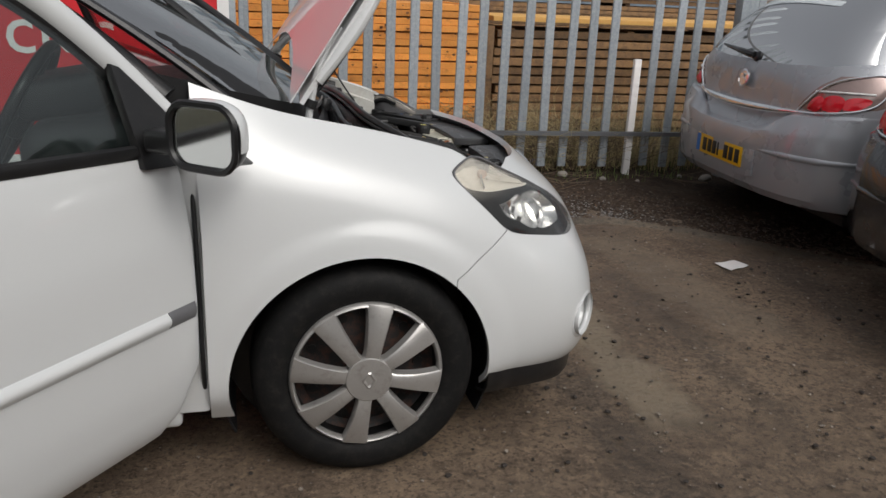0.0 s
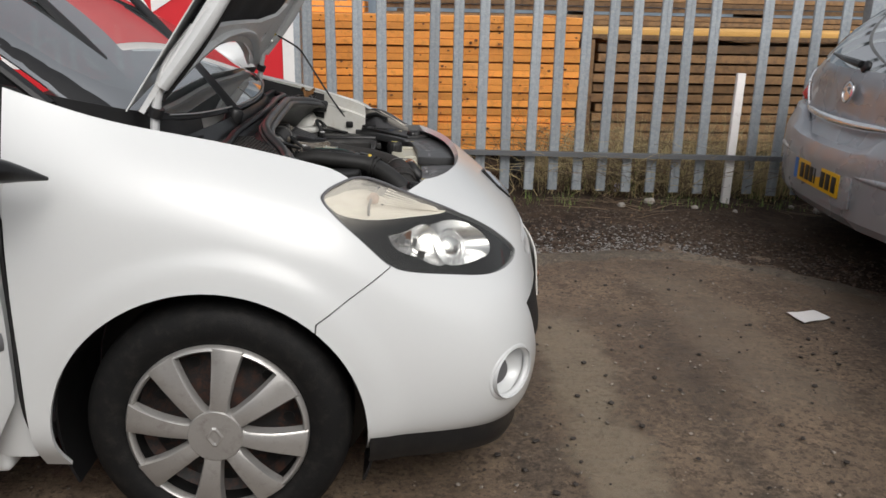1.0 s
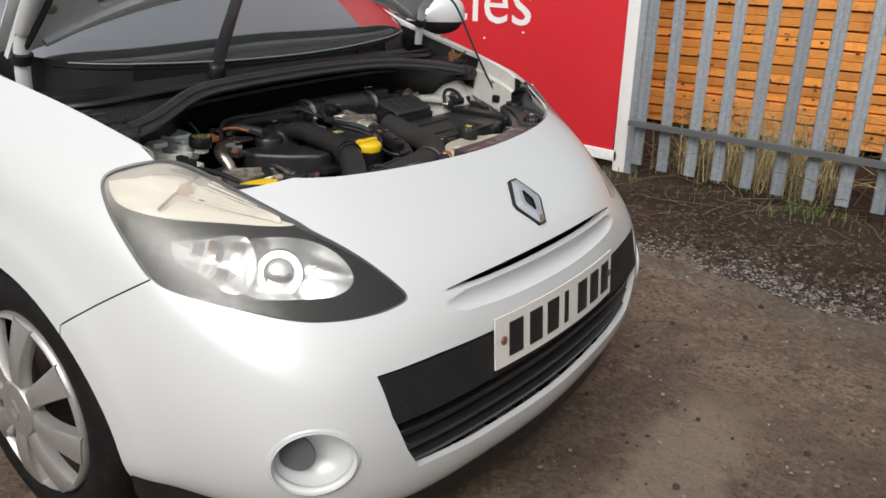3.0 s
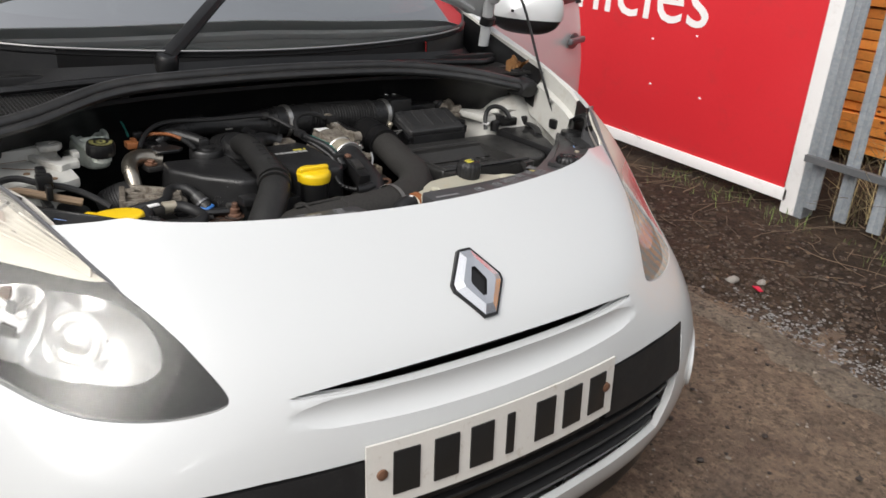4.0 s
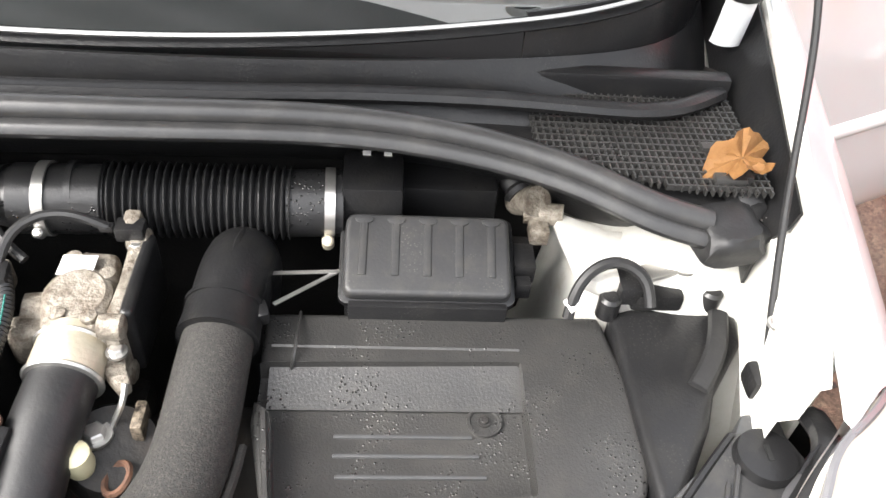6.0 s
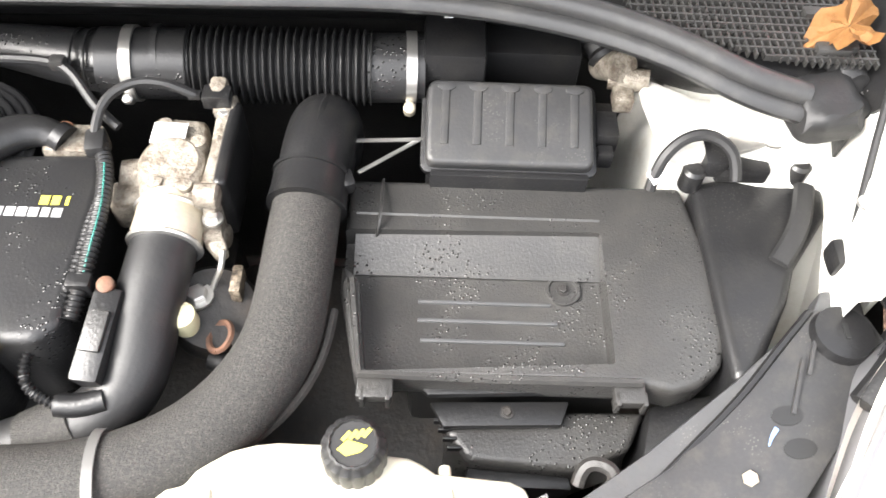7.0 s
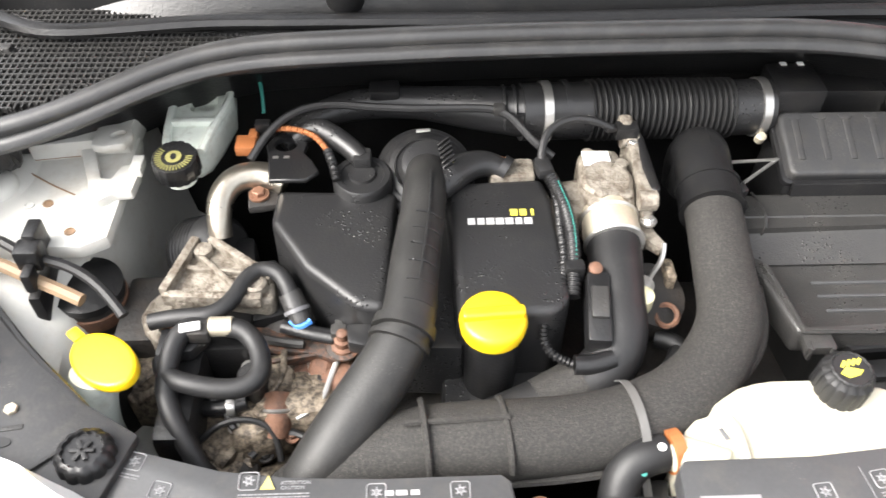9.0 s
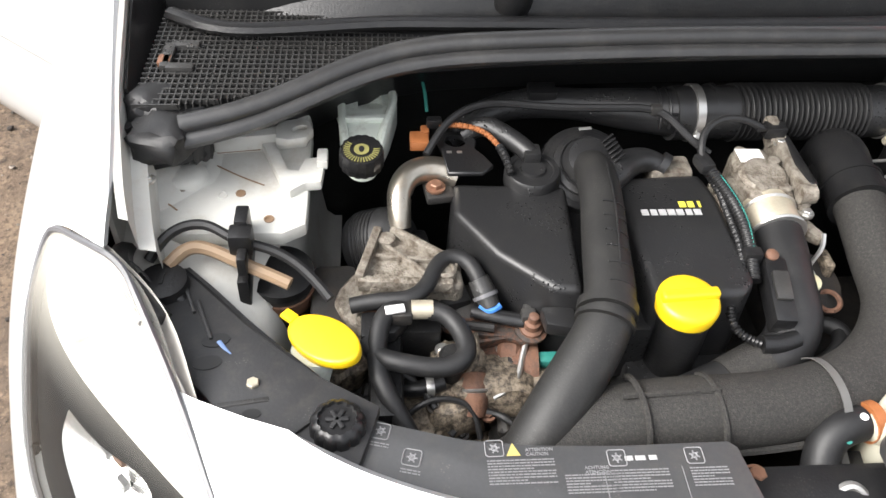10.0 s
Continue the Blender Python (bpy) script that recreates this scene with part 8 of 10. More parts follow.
# washer filler
wash = part("washer_cap", bevel(slab([(0.0, 0.0)] and oval(0, 0, 0.043, 0.0245, 40), -0.006, 0.006, 0.004, 3, m=pose(0.346, -0.4535, 0.762, 6, -8, 49)), 0), YELLOW, car, "yellow washer filler cap")
part("cap_tab", bevel(box((0.313, -0.489, 0.761), (0.016, 0.012, 0.005), 0.002, (0, 0, 49)), 0), YELLOW, wash)
part("filler_tube", tube([(0.352, -0.464, 0.752), (0.36, -0.472, 0.72), (0.36, -0.48, 0.62)], 0.022, 16, 20), RESWHITE, car)

# slam panel across the front
IN_R = [(0.268, -0.630), (0.262, -0.592), (0.300, -0.556), (0.335, -0.524), (0.397, -0.458), (0.430, -0.424), (0.444, -0.393), (0.462, -0.330), (0.470, -0.270), (0.473, -0.196), (0.472, -0.098), (0.478, -0.090), (0.540, -0.082)]
OUT_R = [(0.594, -0.08), (0.590, -0.20), (0.566, -0.30), (0.530, -0.40), (0.470, -0.50), (0.390, -0.575), (0.320, -0.645)]
slam = part("slam_panel", slab(IN_R + OUT_R, 0.742, 0.768, 0.004, 2), PANEL, car, "dusty grey plastic slam panel with warning labels")
IN_L = [(0.540, 0.046), (0.475, 0.050), (0.464, 0.056), (0.463, 0.167), (0.453, 0.276), (0.441, 0.337), (0.429, 0.375), (0.385, 0.440), (0.321, 0.523), (0.255, 0.600), (0.235, 0.612), (0.232, 0.645)]
OUT_L = [(0.320, 0.645), (0.390, 0.575), (0.470, 0.50), (0.530, 0.40), (0.566, 0.30), (0.590, 0.20), (0.594, 0.045)]
part("slam_side", slab(IN_L + OUT_L, 0.742, 0.768, 0.004, 2), PANEL, slam)
part("latch_plate", box((0.575, -0.018, 0.735), (0.05, 0.13, 0.02), 0.004), DARK, slam)
part("latch", join(bevel(box((0.515, -0.03, 0.70), (0.05, 0.03, 0.05), 0.004), 0), tube([(0.505, 0.0, 0.72), (0.50, 0.02, 0.73), (0.515, 0.035, 0.72)], 0.005, 14, 8), lathe([(0.009, 0), (0.009, 0.03)], (0.53, 0.02, 0.70), (0, 0, 1), 14)), STEEL, slam, "steel bonnet latch")
bolt((0.484, -0.062, 0.725), 0.008, slam, COPPER)
part("latch_tube", tube([(0.50, -0.05, 0.70), (0.505, 0.0, 0.695), (0.50, 0.05, 0.70)], 0.012, 16, 10), BLACK, slam)
# raised lamp carriers at both ends, knobs and bolts
for s in (-1, 1):
    carrier = slab([(0.258, s * 0.590), (0.262, s * 0.640), (0.300, s * 0.655), (0.375, s * 0.590), (0.445, s * 0.530), (0.500, s * 0.470), (0.512, s * 0.440), (0.490, s * 0.418), (0.432, s * 0.400), (0.397, s * 0.456), (0.335, s * 0.524)][:: (1 if s < 0 else -1)], 0.765, 0.777, 0.004)
    part("lamp_carrier", carrier, CARRIER, slam, "worn dark grey lamp carrier")
    for x, y, w_, tn in ((0.330, 0.566, 0.052, 22), (0.300, 0.585, 0.045, 22), (0.462, 0.478, 0.050, -50)):
        part("carrier_rib", box((x, s * y, 0.778), (w_, 0.0035, 0.005), 0.001, (0, 0, s * -tn)), CARRIER, slam)
    part("carrier_hole", slab(oval(0.437, s * 0.511, 0.005, 0.008, 18), 0.7768, 0.7778, 0), BLACKINK_SHADE, slam)
    part("carrier_edge", tube([(0.262, s * 0.592, 0.776), (0.300, s * 0.556, 0.777), (0.335, s * 0.524, 0.776), (0.397, s * 0.458, 0.772), (0.432, s * 0.422, 0.768)], 0.0035, 30, 6), BLACK, slam)
    part("carrier_boss", lathe([(0.026, 0), (0.024, 0.010), (0.012, 0.012), (0.001, 0.012)], (0.285, s * 0.612, 0.776), (0, 0, 1), 28), BLACK, slam)
    part("carrier_slot", box((0.285, s * 0.612, 0.7885), (0.014, 0.004, 0.001), 0), BLACKINK_SHADE, slam)
    for x, y in ((0.355, 0.552), (0.381, 0.556)):
        part("carrier_hole", slab(oval(x, s * y, 0.008, 0.013, 20, 10), 0.7768, 0.7778, 0), BLACKINK_SHADE, slam)
    part("bolt_seat", lathe([(0.020, 0), (0.019, 0.004), (0.012, 0.004), (0.011, 0.002), (0.001, 0.002)], (0.405, s * 0.513, 0.772), (0, 0, 1), 28), DUSTY, slam)
    bolt((0.405, s * 0.513, 0.775), 0.006, slam, BEIGE)
    part("seat_bar", box((0.425, s * 0.520, 0.775), (0.005, 0.045, 0.006), 0.001, (0, 0, s * -8)), DUSTY, slam)
    part("knob", lathe([(0.025, 0.0), (0.024, 0.014), (0.021, 0.019), (0.017, 0.021), (0.016, 0.018), (0.001, 0.018)], (0.453, s * 0.437, 0.770), (0, 0, 1), 48, 12, 0.08), BLACK, slam, "black rubber bonnet buffer knob")
    part("knob_star", join(*[box((0.453, s * 0.437, 0.789), (0.004, 0.020, 0.003), 0.001, (0, 0, k * 60)) for k in range(3)]), RUBBER, slam)
    part("lamp_top_lip", tube([(0.262, s * 0.648, 0.806), (0.30, s * 0.640, 0.822), (0.36, s * 0.594, 0.812)], 0.012, 20, 8, 0.7), BLACK, slam)
part("blue_tag", tube([(0.357, -0.549, 0.7785), (0.366, -0.542, 0.7785), (0.372, -0.536, 0.7785)], [0.0024, 0.0018, 0.0006], 10, 6, 0.4), PALEBLUE, slam, "pale blue paint mark")
part("blue_tag", tube([(0.366, 0.541, 0.7785), (0.374, 0.535, 0.7785), (0.380, 0.532, 0.7785)], [0.0020, 0.0016, 0.0006], 10, 6, 0.4), PALEBLUE, slam, "pale blue paint mark")


# warning labels: icons, yellow triangles and rows of small unreadable print as bars
def label(at, rows_n, w, turn=0.0, tri=False, icon=True, seed=0, words=(), word_at=(0.03, 0.010)):
    """One warning notice: a boxed icon, a heading and rows of print too small to read."""
    rnd = random.Random(seed)
    m = Matrix.Translation((at[0], at[1], 0.7684)) @ pose(0, 0, 0, 0, 0, 90 + turn)
    bms = []
    if icon:
        ic = rounded(0, 0, 0.0155, 0.0155, 0.0025, 3)
        for a, b_ in zip(ic, ic[1:] + ic[:1]):
            bms.append(tube([(*a, 0.0002), (*b_, 0.0002)], 0.0006, 2, 4))
        for k in range(3):
            bms.append(box((0.0078, 0.0078, 0.0002), (0.0095, 0.0013, 0.0004), 0, (0, 0, 60 * k + 10 * seed)))
        bms.append(tube([(0.0078 + 0.0026 * math.cos(a), 0.0078 + 0.0026 * math.sin(a), 0.0002) for a in np.linspace(0, 6.283, 11)], 0.0005, 11, 4, smooth=False))
    for k in range(rows_n):
        ww = w * (1.0 if k % 4 < 3 else rnd.uniform(0.4, 0.7))
        x = 0.0
        while x < ww - 0.001:
            seg_ = min(rnd.uniform(0.0018, 0.0062), ww - x)
            bms.append(box((x + seg_ / 2, -0.0042 - 0.0027 * k, 0.0002), (max(0.0007, seg_ - 0.0007), 0.0011, 0.0004), 0))
            x += seg_
    notice = part("warning_label", moved(join(*bms), m), PRINT, slam)
    for k, word in enumerate(words):
        part("printed_word", text_bm(word, 0.0043, m @ Matrix.Translation((word_at[0], word_at[1] - 0.0043 * k, 0.0002)), 0.0002, 0.00006, 2), PRINT, notice)
    if tri:
        part("warning_triangle", slab([(0.0175, 0.0), (0.0295, 0.0), (0.0235, 0.0125)], 0, 0.0006, 0, m=m), YPRINT, notice, "yellow warning triangle")


YPRINT = surf("faded_yellow_print", (0.36, 0.31, 0.10), 0.5, var=0.15, scale=200, bump=0)
W2, W2B, W4 = ("ATTENTION", "CAUTION"), ("ACHTUNG", "ATENCION"), ("ATTENTION", "CAUTION", "ACHTUNG", "ATENCION")
label((0.481, -0.312), 9, 0.058, 0, True, True, 1, W2, (0.034, 0.004))
label((0.497, -0.248), 7, 0.046, 0, False, False, 2, W2B, (0.018, 0.001))
label((0.494, -0.208), 8, 0.050, 0, False, True, 3)
label((0.494, -0.140), 7, 0.034, 0, False, True, 4)
label((0.458, -0.410), 2, 0.018, -14, False, True, 5)
label((0.485, -0.384), 2, 0.018, -14, False, True, 6)
for y, w_ in ((-0.190, 0.007), (-0.180, 0.009), (-0.169, 0.007)):
    part("bright_print", box((0.487, y, 0.7686), (0.0045, w_, 0.0004), 0.0001), INK, slam)
label((0.505, 0.158), 6, 0.044, 5, False, True, 7)
label((0.495, 0.210), 9, 0.046, 8, False, True, 8, W4, (0.026, 0.016))
label((0.483, 0.262), 10, 0.046, 12, False, True, 9, W4, (0.024, 0.017))
label((0.463, 0.324), 9, 0.046, 27, True, True, 10, W4, (0.032, 0.020))
for x0, y0, tn in ((0.484, 0.204, 8), (0.472, 0.255, 12), (0.505, -0.214, 0), (0.505, -0.146, 0)):
    part("rule_line", box((x0 + 0.012, y0, 0.7686), (0.042, 0.0006, 0.0004), 0, (0, 0, tn)), PRINT, slam)
part("print_bar", box((0.501, 0.086, 0.7687), (0.007, 0.050, 0.0005), 0), PRINT, slam)

# coolant tank
tank_line = [(0.452, 0.060), (0.437, 0.066), (0.424, 0.073), (0.415, 0.083), (0.412, 0.096), (0.401, 0.103), (0.394, 0.114), (0.386, 0.128), (0.381, 0.145), (0.379, 0.162), (0.380, 0.200), (0.386, 0.240), (0.388, 0.262), (0.392, 0.272), (0.399, 0.283), (0.401, 0.306), (0.402, 0.340), (0.407, 0.351), (0.418, 0.356), (0.430, 0.354), (0.455, 0.345), (0.50, 0.30), (0.51, 0.18), (0.50, 0.08)]
bm = slab(tank_line, 0.64, 0.752, 0.014, 5)
for v in bm.verts:
    v.co.z += 0.004 * noise.noise(v.co * 30) + (0.006 * math.cos((v.co.y - 0.21) * 14) if v.co.z > 0.72 else 0)
tank = part("coolant_tank", bm, TANKMAT, car, "yellowed translucent coolant tank", 60)
part("tank_seam", tube([(x + 0.004, y, 0.727) for x, y in tank_line[3:20]], 0.0028, 70, 6), TANKMAT, tank)
for y in (0.112, 0.290):
    part("tank_step", tube([(0.392 if y > 0.2 else 0.404, y, 0.742), (0.420, y + 0.002, 0.752), (0.460, y + 0.004, 0.752)], 0.005, 14, 8), TANKMAT, tank)
part("tank_mark", box((0.432, 0.104, 0.7525), (0.012, 0.004, 0.001), 0.0004, (0, 0, 20)), LAMPGREY, tank)
part("tank_spout", tube([(0.460, 0.095, 0.735), (0.446, 0.072, 0.738), (0.438, 0.056, 0.738)], [0.024, 0.019, 0.016], 12, 18), TANKMAT, tank)
cap = part("coolant_cap", lathe([(0.0235, -0.038), (0.0250, -0.034), (0.0250, -0.012), (0.0236, -0.005), (0.0200, -0.002), (0.0192, 0.0015), (0.0178, 0.0025), (0.0168, 0.0005), (0.001, 0.0005)], (0.390, 0.222, 0.786), (0.05, 0.02, 1), 96, 16, 0.045), RUBBER, car, "black ribbed coolant cap with yellow symbol")
mm = Matrix(((0, -1, 0, 0.3905), (1, 0, 0, 0.2215), (0, 0, 1, 0.7868), (0, 0, 0, 1)))
sym = [slab([(-0.011, -0.004), (-0.004, -0.009), (0.006, -0.006), (0.011, -0.001), (0.004, 0.001), (-0.004, 0.003)], -0.0003, 0.0004, 0)]
sym += [box((-0.005 + 0.005 * k, 0.006 + 0.001 * k, 0), (0.0030, 0.0085, 0.0006), 0, (0, 0, -38)) for k in range(4)]
part("cap_symbol", moved(join(*sym), mm), YINK, cap)
bh = part("tank_hose", tube([(0.440, 0.050, 0.738), (0.444, 0.034, 0.738), (0.452, 0.018, 0.730), (0.466, 0.010, 0.715), (0.49, 0.006, 0.69)], 0.0175, 30, 16), RUBBER, car, "black coolant hose")
ring_clamp((0.439, 0.060, 0.738), (-0.2, 1, 0), 0.0182, bh, ORANGE, 0.011)
part("hose_nub", lathe([(0.004, 0), (0.004, 0.001)], (0.445, 0.045, 0.7555), (0, 0, 1), 10), SIGNWHITE, bh)
part("green_dot", lathe([(0.003, 0), (0.003, 0.001)], (0.462, 0.028, 0.742), (0.3, 0, 1), 10), GREEN, bh)
part("lower_bracket", bevel(slab([(0.448, 0.012), (0.45, 0.06), (0.505, 0.05), (0.51, 0.005)], 0.70, 0.706, 0.002), 0), BLACK, car)

# bonnet prop rod on the left
rod = part("prop_rod", tube([(0.212, 0.632, 0.790), (0.170, 0.634, 0.845), (0.10, 0.638, 0.95), (0.044, 0.640, 1.040), (0.036, 0.639, 1.052), (0.000, 0.637, 1.080), (-0.075, 0.634, 1.122)], 0.0034, 50, 8), RUBBER, car, "thin black bonnet prop rod")
part("rod_grip", tube([(-0.055, 0.635, 1.111), (-0.078, 0.633, 1.124)], 0.0052, 6, 8), YELLOW, rod)
part("rod_pivot", join(bevel(box((0.212, 0.630, 0.785), (0.028, 0.024, 0.024), 0.006), 0), lathe([(0.009, -0.012), (0.009, 0.012)], (0.205, 0.642, 0.79), (0, 1, 0), 14)), BLACK, rod)

# things lying in the bay
rows = []
for a in np.linspace(0, 2 * math.pi, 37)[:-1]:
    lobe = 0.027 * (1 + 0.22 * math.cos(3 * a + 0.4) + 0.12 * math.cos(7 * a) + 0.06 * math.sin(13 * a))
    rows.append([(f * lobe * math.cos(a) * 0.85, f * lobe * math.sin(a) * 1.15, 0.016 * f * f * math.cos(2 * a + 0.5) + 0.007 * noise.noise((3.1 * f * math.cos(a), 3.1 * f * math.sin(a), 4.2)) + 0.004 * f * math.sin(9 * a)) for f in (0.02, 0.25, 0.5, 0.75, 0.92, 1.0)])
bm = grid_bm(np.array(rows), True)
bmesh.ops.solidify(bm, geom=bm.faces[:], thickness=0.0008)
tagged(mesh_ob("dead_leaf", moved(bm, pose(0.056, 0.622, 0.905, 14, 8, 30)), LEAF), "curled yellow dead leaf on the intake mesh", "leaf")


# ---- parked cars beyond ----
def hatch(name, label, at, turn, paint, plate=True):
    """A parked hatchback seen from behind; built with its tail at the origin and its nose along +x."""
    c = thing(name, label, "car", (0, 0, 0), group="cars parked by the fence")
    w = 0.875
    ribs = [
        [(0.10, 0, 0.335), (0.03, 0, 0.36), (0.0, 0, 0.41), (0.015, 0, 0.60), (0.075, 0, 0.70), (0.085, 0, 0.82), (0.12, 0, 0.98), (0.36, 0, 1.26), (0.62, 0, 1.41), (1.3, 0, 1.46)],
        [(0.11, 0.42, 0.335), (0.04, 0.42, 0.36), (0.015, 0.42, 0.41), (0.03, 0.43, 0.60), (0.085, 0.43, 0.70), (0.10, 0.43, 0.82), (0.14, 0.42, 0.98), (0.38, 0.38, 1.255), (0.64, 0.34, 1.40), (1.3, 0.0, 1.461)],
        [(0.20, 0.70, 0.335), (0.14, 0.72, 0.36), (0.12, 0.74, 0.41), (0.13, 0.745, 0.60), (0.155, 0.74, 0.70), (0.17, 0.735, 0.82), (0.23, 0.70, 0.98), (0.46, 0.60, 1.24), (0.70, 0.52, 1.38), (1.32, 0.0, 1.462)],
        [(0.45, 0.82, 0.335), (0.42, 0.85, 0.36), (0.41, 0.87, 0.41), (0.41, 0.872, 0.60), (0.41, 0.87, 0.72), (0.42, 0.855, 0.84), (0.46, 0.80, 0.99), (0.66, 0.67, 1.23), (0.86, 0.58, 1.36), (1.36, 0.0, 1.463)],
        [(1.5, 0.83, 0.335), (1.5, 0.86, 0.365), (1.5, 0.876, 0.40), (1.5, 0.876, 0.60), (1.5, 0.872, 0.74), (1.5, 0.855, 0.86), (1.5, 0.81, 0.97), (1.5, 0.69, 1.24), (1.5, 0.58, 1.40), (1.5, 0.0, 1.464)],
        [(2.9, 0.83, 0.335), (2.9, 0.86, 0.365), (2.9, 0.87, 0.40), (2.9, 0.87, 0.60), (2.9, 0.865, 0.74), (2.9, 0.84, 0.84), (2.88, 0.78, 0.95), (2.6, 0.66, 1.18), (2.3, 0.56, 1.36), (2.0, 0.0, 1.455)],
        [(3.9, 0.66, 0.335), (3.96, 0.69, 0.365), (3.98, 0.70, 0.40), (3.96, 0.70, 0.55), (3.86, 0.69, 0.68), (3.6, 0.66, 0.80), (3.1, 0.60, 0.95), (2.72, 0.52, 1.16), (2.4, 0.40, 1.36), (2.05, 0.0, 1.45)],
        [(4.1, 0, 0.335), (4.2, 0, 0.365), (4.22, 0, 0.40), (4.2, 0, 0.55), (4.08, 0, 0.70), (3.7, 0, 0.84), (3.2, 0, 0.98), (2.80, 0, 1.18), (2.45, 0, 1.37), (2.08, 0, 1.448)],
    ]
    skin = car_shell(ribs, 121, 61)
    tree = BVHTree.FromPolygons([tuple(q) for q in skin.reshape(-1, 3)], [(i * 61 + j, (i + 1) * 61 + j, (i + 1) * 61 + j + 1, i * 61 + j + 1) for i in range(120) for j in range(60)])
    rear_win = lambda: moved(slab([(-0.745, 1.010), (-0.66, 1.16), (-0.52, 1.335), (-0.44, 1.36), (0.44, 1.36), (0.52, 1.335), (0.66, 1.16), (0.745, 1.010), (0.60, 0.985), (0.30, 0.968), (-0.30, 0.968), (-0.60, 0.985)], -0.6, 0.75, 0.0), Matrix(((0, 0, 1, 0), (1, 0, 0, 0), (0, 1, 0, 0), (0, 0, 0, 1))))
    side_win = lambda: moved(slab([(0.95, 1.01), (1.10, 1.28), (1.4, 1.36), (2.2, 1.36), (2.65, 1.05), (2.70, 0.98)], -1.2, 1.2, 0.0), pose(0, 0, 0, 90, 0, 0))
    arches = [lathe([(0.34, -1), (0.34, 1)], (x, 0, 0.29), (0, 1, 0), 40) for x in (0.78, 3.38)]
    lampc = lambda s: prism3([(0.2, s * y, z) for y, z in ((0.50, 0.770), (0.55, 0.83), (0.61, 0.895), (0.68, 0.945), (0.78, 0.955), (0.87, 0.93), (0.885, 0.865), (0.83, 0.80), (0.72, 0.772), (0.60, 0.758))], (1, 0, 0), 0.34)
    body = boolean(solid_bm(skin, 0.012), [rear_win(), side_win(), *arches, lampc(1), lampc(-1)])
    part("body", body, paint, c, "", 32)
    for nm, cut in (("rear_window", rear_win), ("side_window", side_win)):
        o = part(nm, boolean(solid_bm(skin, 0.005), [cut()], "INTERSECT"), SKYGLASS, c, "tinted glass")
        o.visible_shadow = False
    inner = lambda: moved(slab([(-0.58, 1.040), (-0.50, 1.22), (-0.40, 1.33), (0.40, 1.33), (0.50, 1.22), (0.58, 1.040), (0.42, 1.000), (-0.42, 1.000)], -0.6, 0.75, 0.0), Matrix(((0, 0, 1, 0), (1, 0, 0, 0), (0, 1, 0, 0), (0, 0, 0, 1))))
    part("window_border", boolean(bm_of(boolean(solid_bm(skin - np.array((-0.004, 0, 0.004)), 0.003), [rear_win()], "INTERSECT")), [inner()]), LAMPBLACK, c, "black printed window border")
    for s in (-1, 1):
        lens = boolean(solid_bm(skin, 0.03), [lampc(s)], "INTERSECT")
        b = bm_of(lens)
        lo = b.copy()
        bmesh.ops.bisect_plane(lo, geom=lo.verts[:] + lo.edges[:] + lo.faces[:], plane_co=(0, 0, 0.868), plane_no=(0, 0, 1), clear_outer=True)
        bmesh.ops.bisect_plane(b, geom=b.verts[:] + b.edges[:] + b.faces[:], plane_co=(0, 0, 0.868), plane_no=(0, 0, 1), clear_inner=True)
        bpy.data.meshes.remove(lens)
        tl = part("tail_lamp", lo, TAILCLEAR, c, "red and clear tail lamp")
        part("lamp_top", b, TAILCLEAR, tl, "clear upper lens")
        on_skin = lambda pts, off: [(tree.ray_cast(Vector((-0.6, s * y, z)), Vector((1, 0, 0)))[0] or Vector((0.3, 0, 0))).x - off for y, z in pts]
        rim = [(0.505, 0.748), (0.56, 0.806), (0.62, 0.868), (0.69, 0.922), (0.76, 0.952), (0.80, 0.950), (0.83, 0.86), (0.80, 0.792), (0.72, 0.770), (0.60, 0.754)]
        part("lamp_edge", tube([(x, s * y, z) for x, (y, z) in zip(on_skin(rim + rim[:1], 0.006), rim + rim[:1])], 0.0055, 70, 6), REFLECT, tl)
        for quad in ([(0.575, 0.772), (0.588, 0.815), (0.655, 0.838), (0.655, 0.778)], [(0.665, 0.780), (0.665, 0.838), (0.745, 0.842), (0.745, 0.785)], [(0.755, 0.79), (0.755, 0.842), (0.812, 0.846), (0.80, 0.80)]):
            q = smooth_line(quad + quad[:1], 25)[:-1]
            xs = on_skin(q, 0.007)
            bm = bmesh.new()
            fan = [bm.verts.new((x, s * y, z)) for x, (y, z) in zip(xs, q)]
            mid = bm.verts.new((min(xs) - 0.010 if max(xs) - min(xs) < 0.03 else sum(xs) / len(xs) - 0.012, s * sum(p_[0] for p_ in q) / len(q), sum(p_[1] for p_ in q) / len(q)))
            for i in range(len(fan)):
                bm.faces.new((fan[i], fan[(i + 1) % len(fan)], mid))
            bmesh.ops.recalc_face_normals(bm, faces=bm.faces)
            part("red_lens", bm, TAILRED, tl, "red lamp chamber", 60)
        bar_ = [(0.60, 0.862), (0.68, 0.868), (0.76, 0.872), (0.81, 0.872)]
        part("lamp_bar", tube([(x, s * y, z) for x, (y, z) in zip(on_skin(bar_, 0.006), bar_)], 0.006, 20, 6), SIGNWHITE, tl)
    plan = lambda y: float(np.interp(abs(y), [0, 0.20, 0.42, 0.60, 0.74, 0.82, 0.87, 0.885], [0.0, 0.003, 0.017, 0.055, 0.122, 0.225, 0.40, 0.60]))
    rows = []
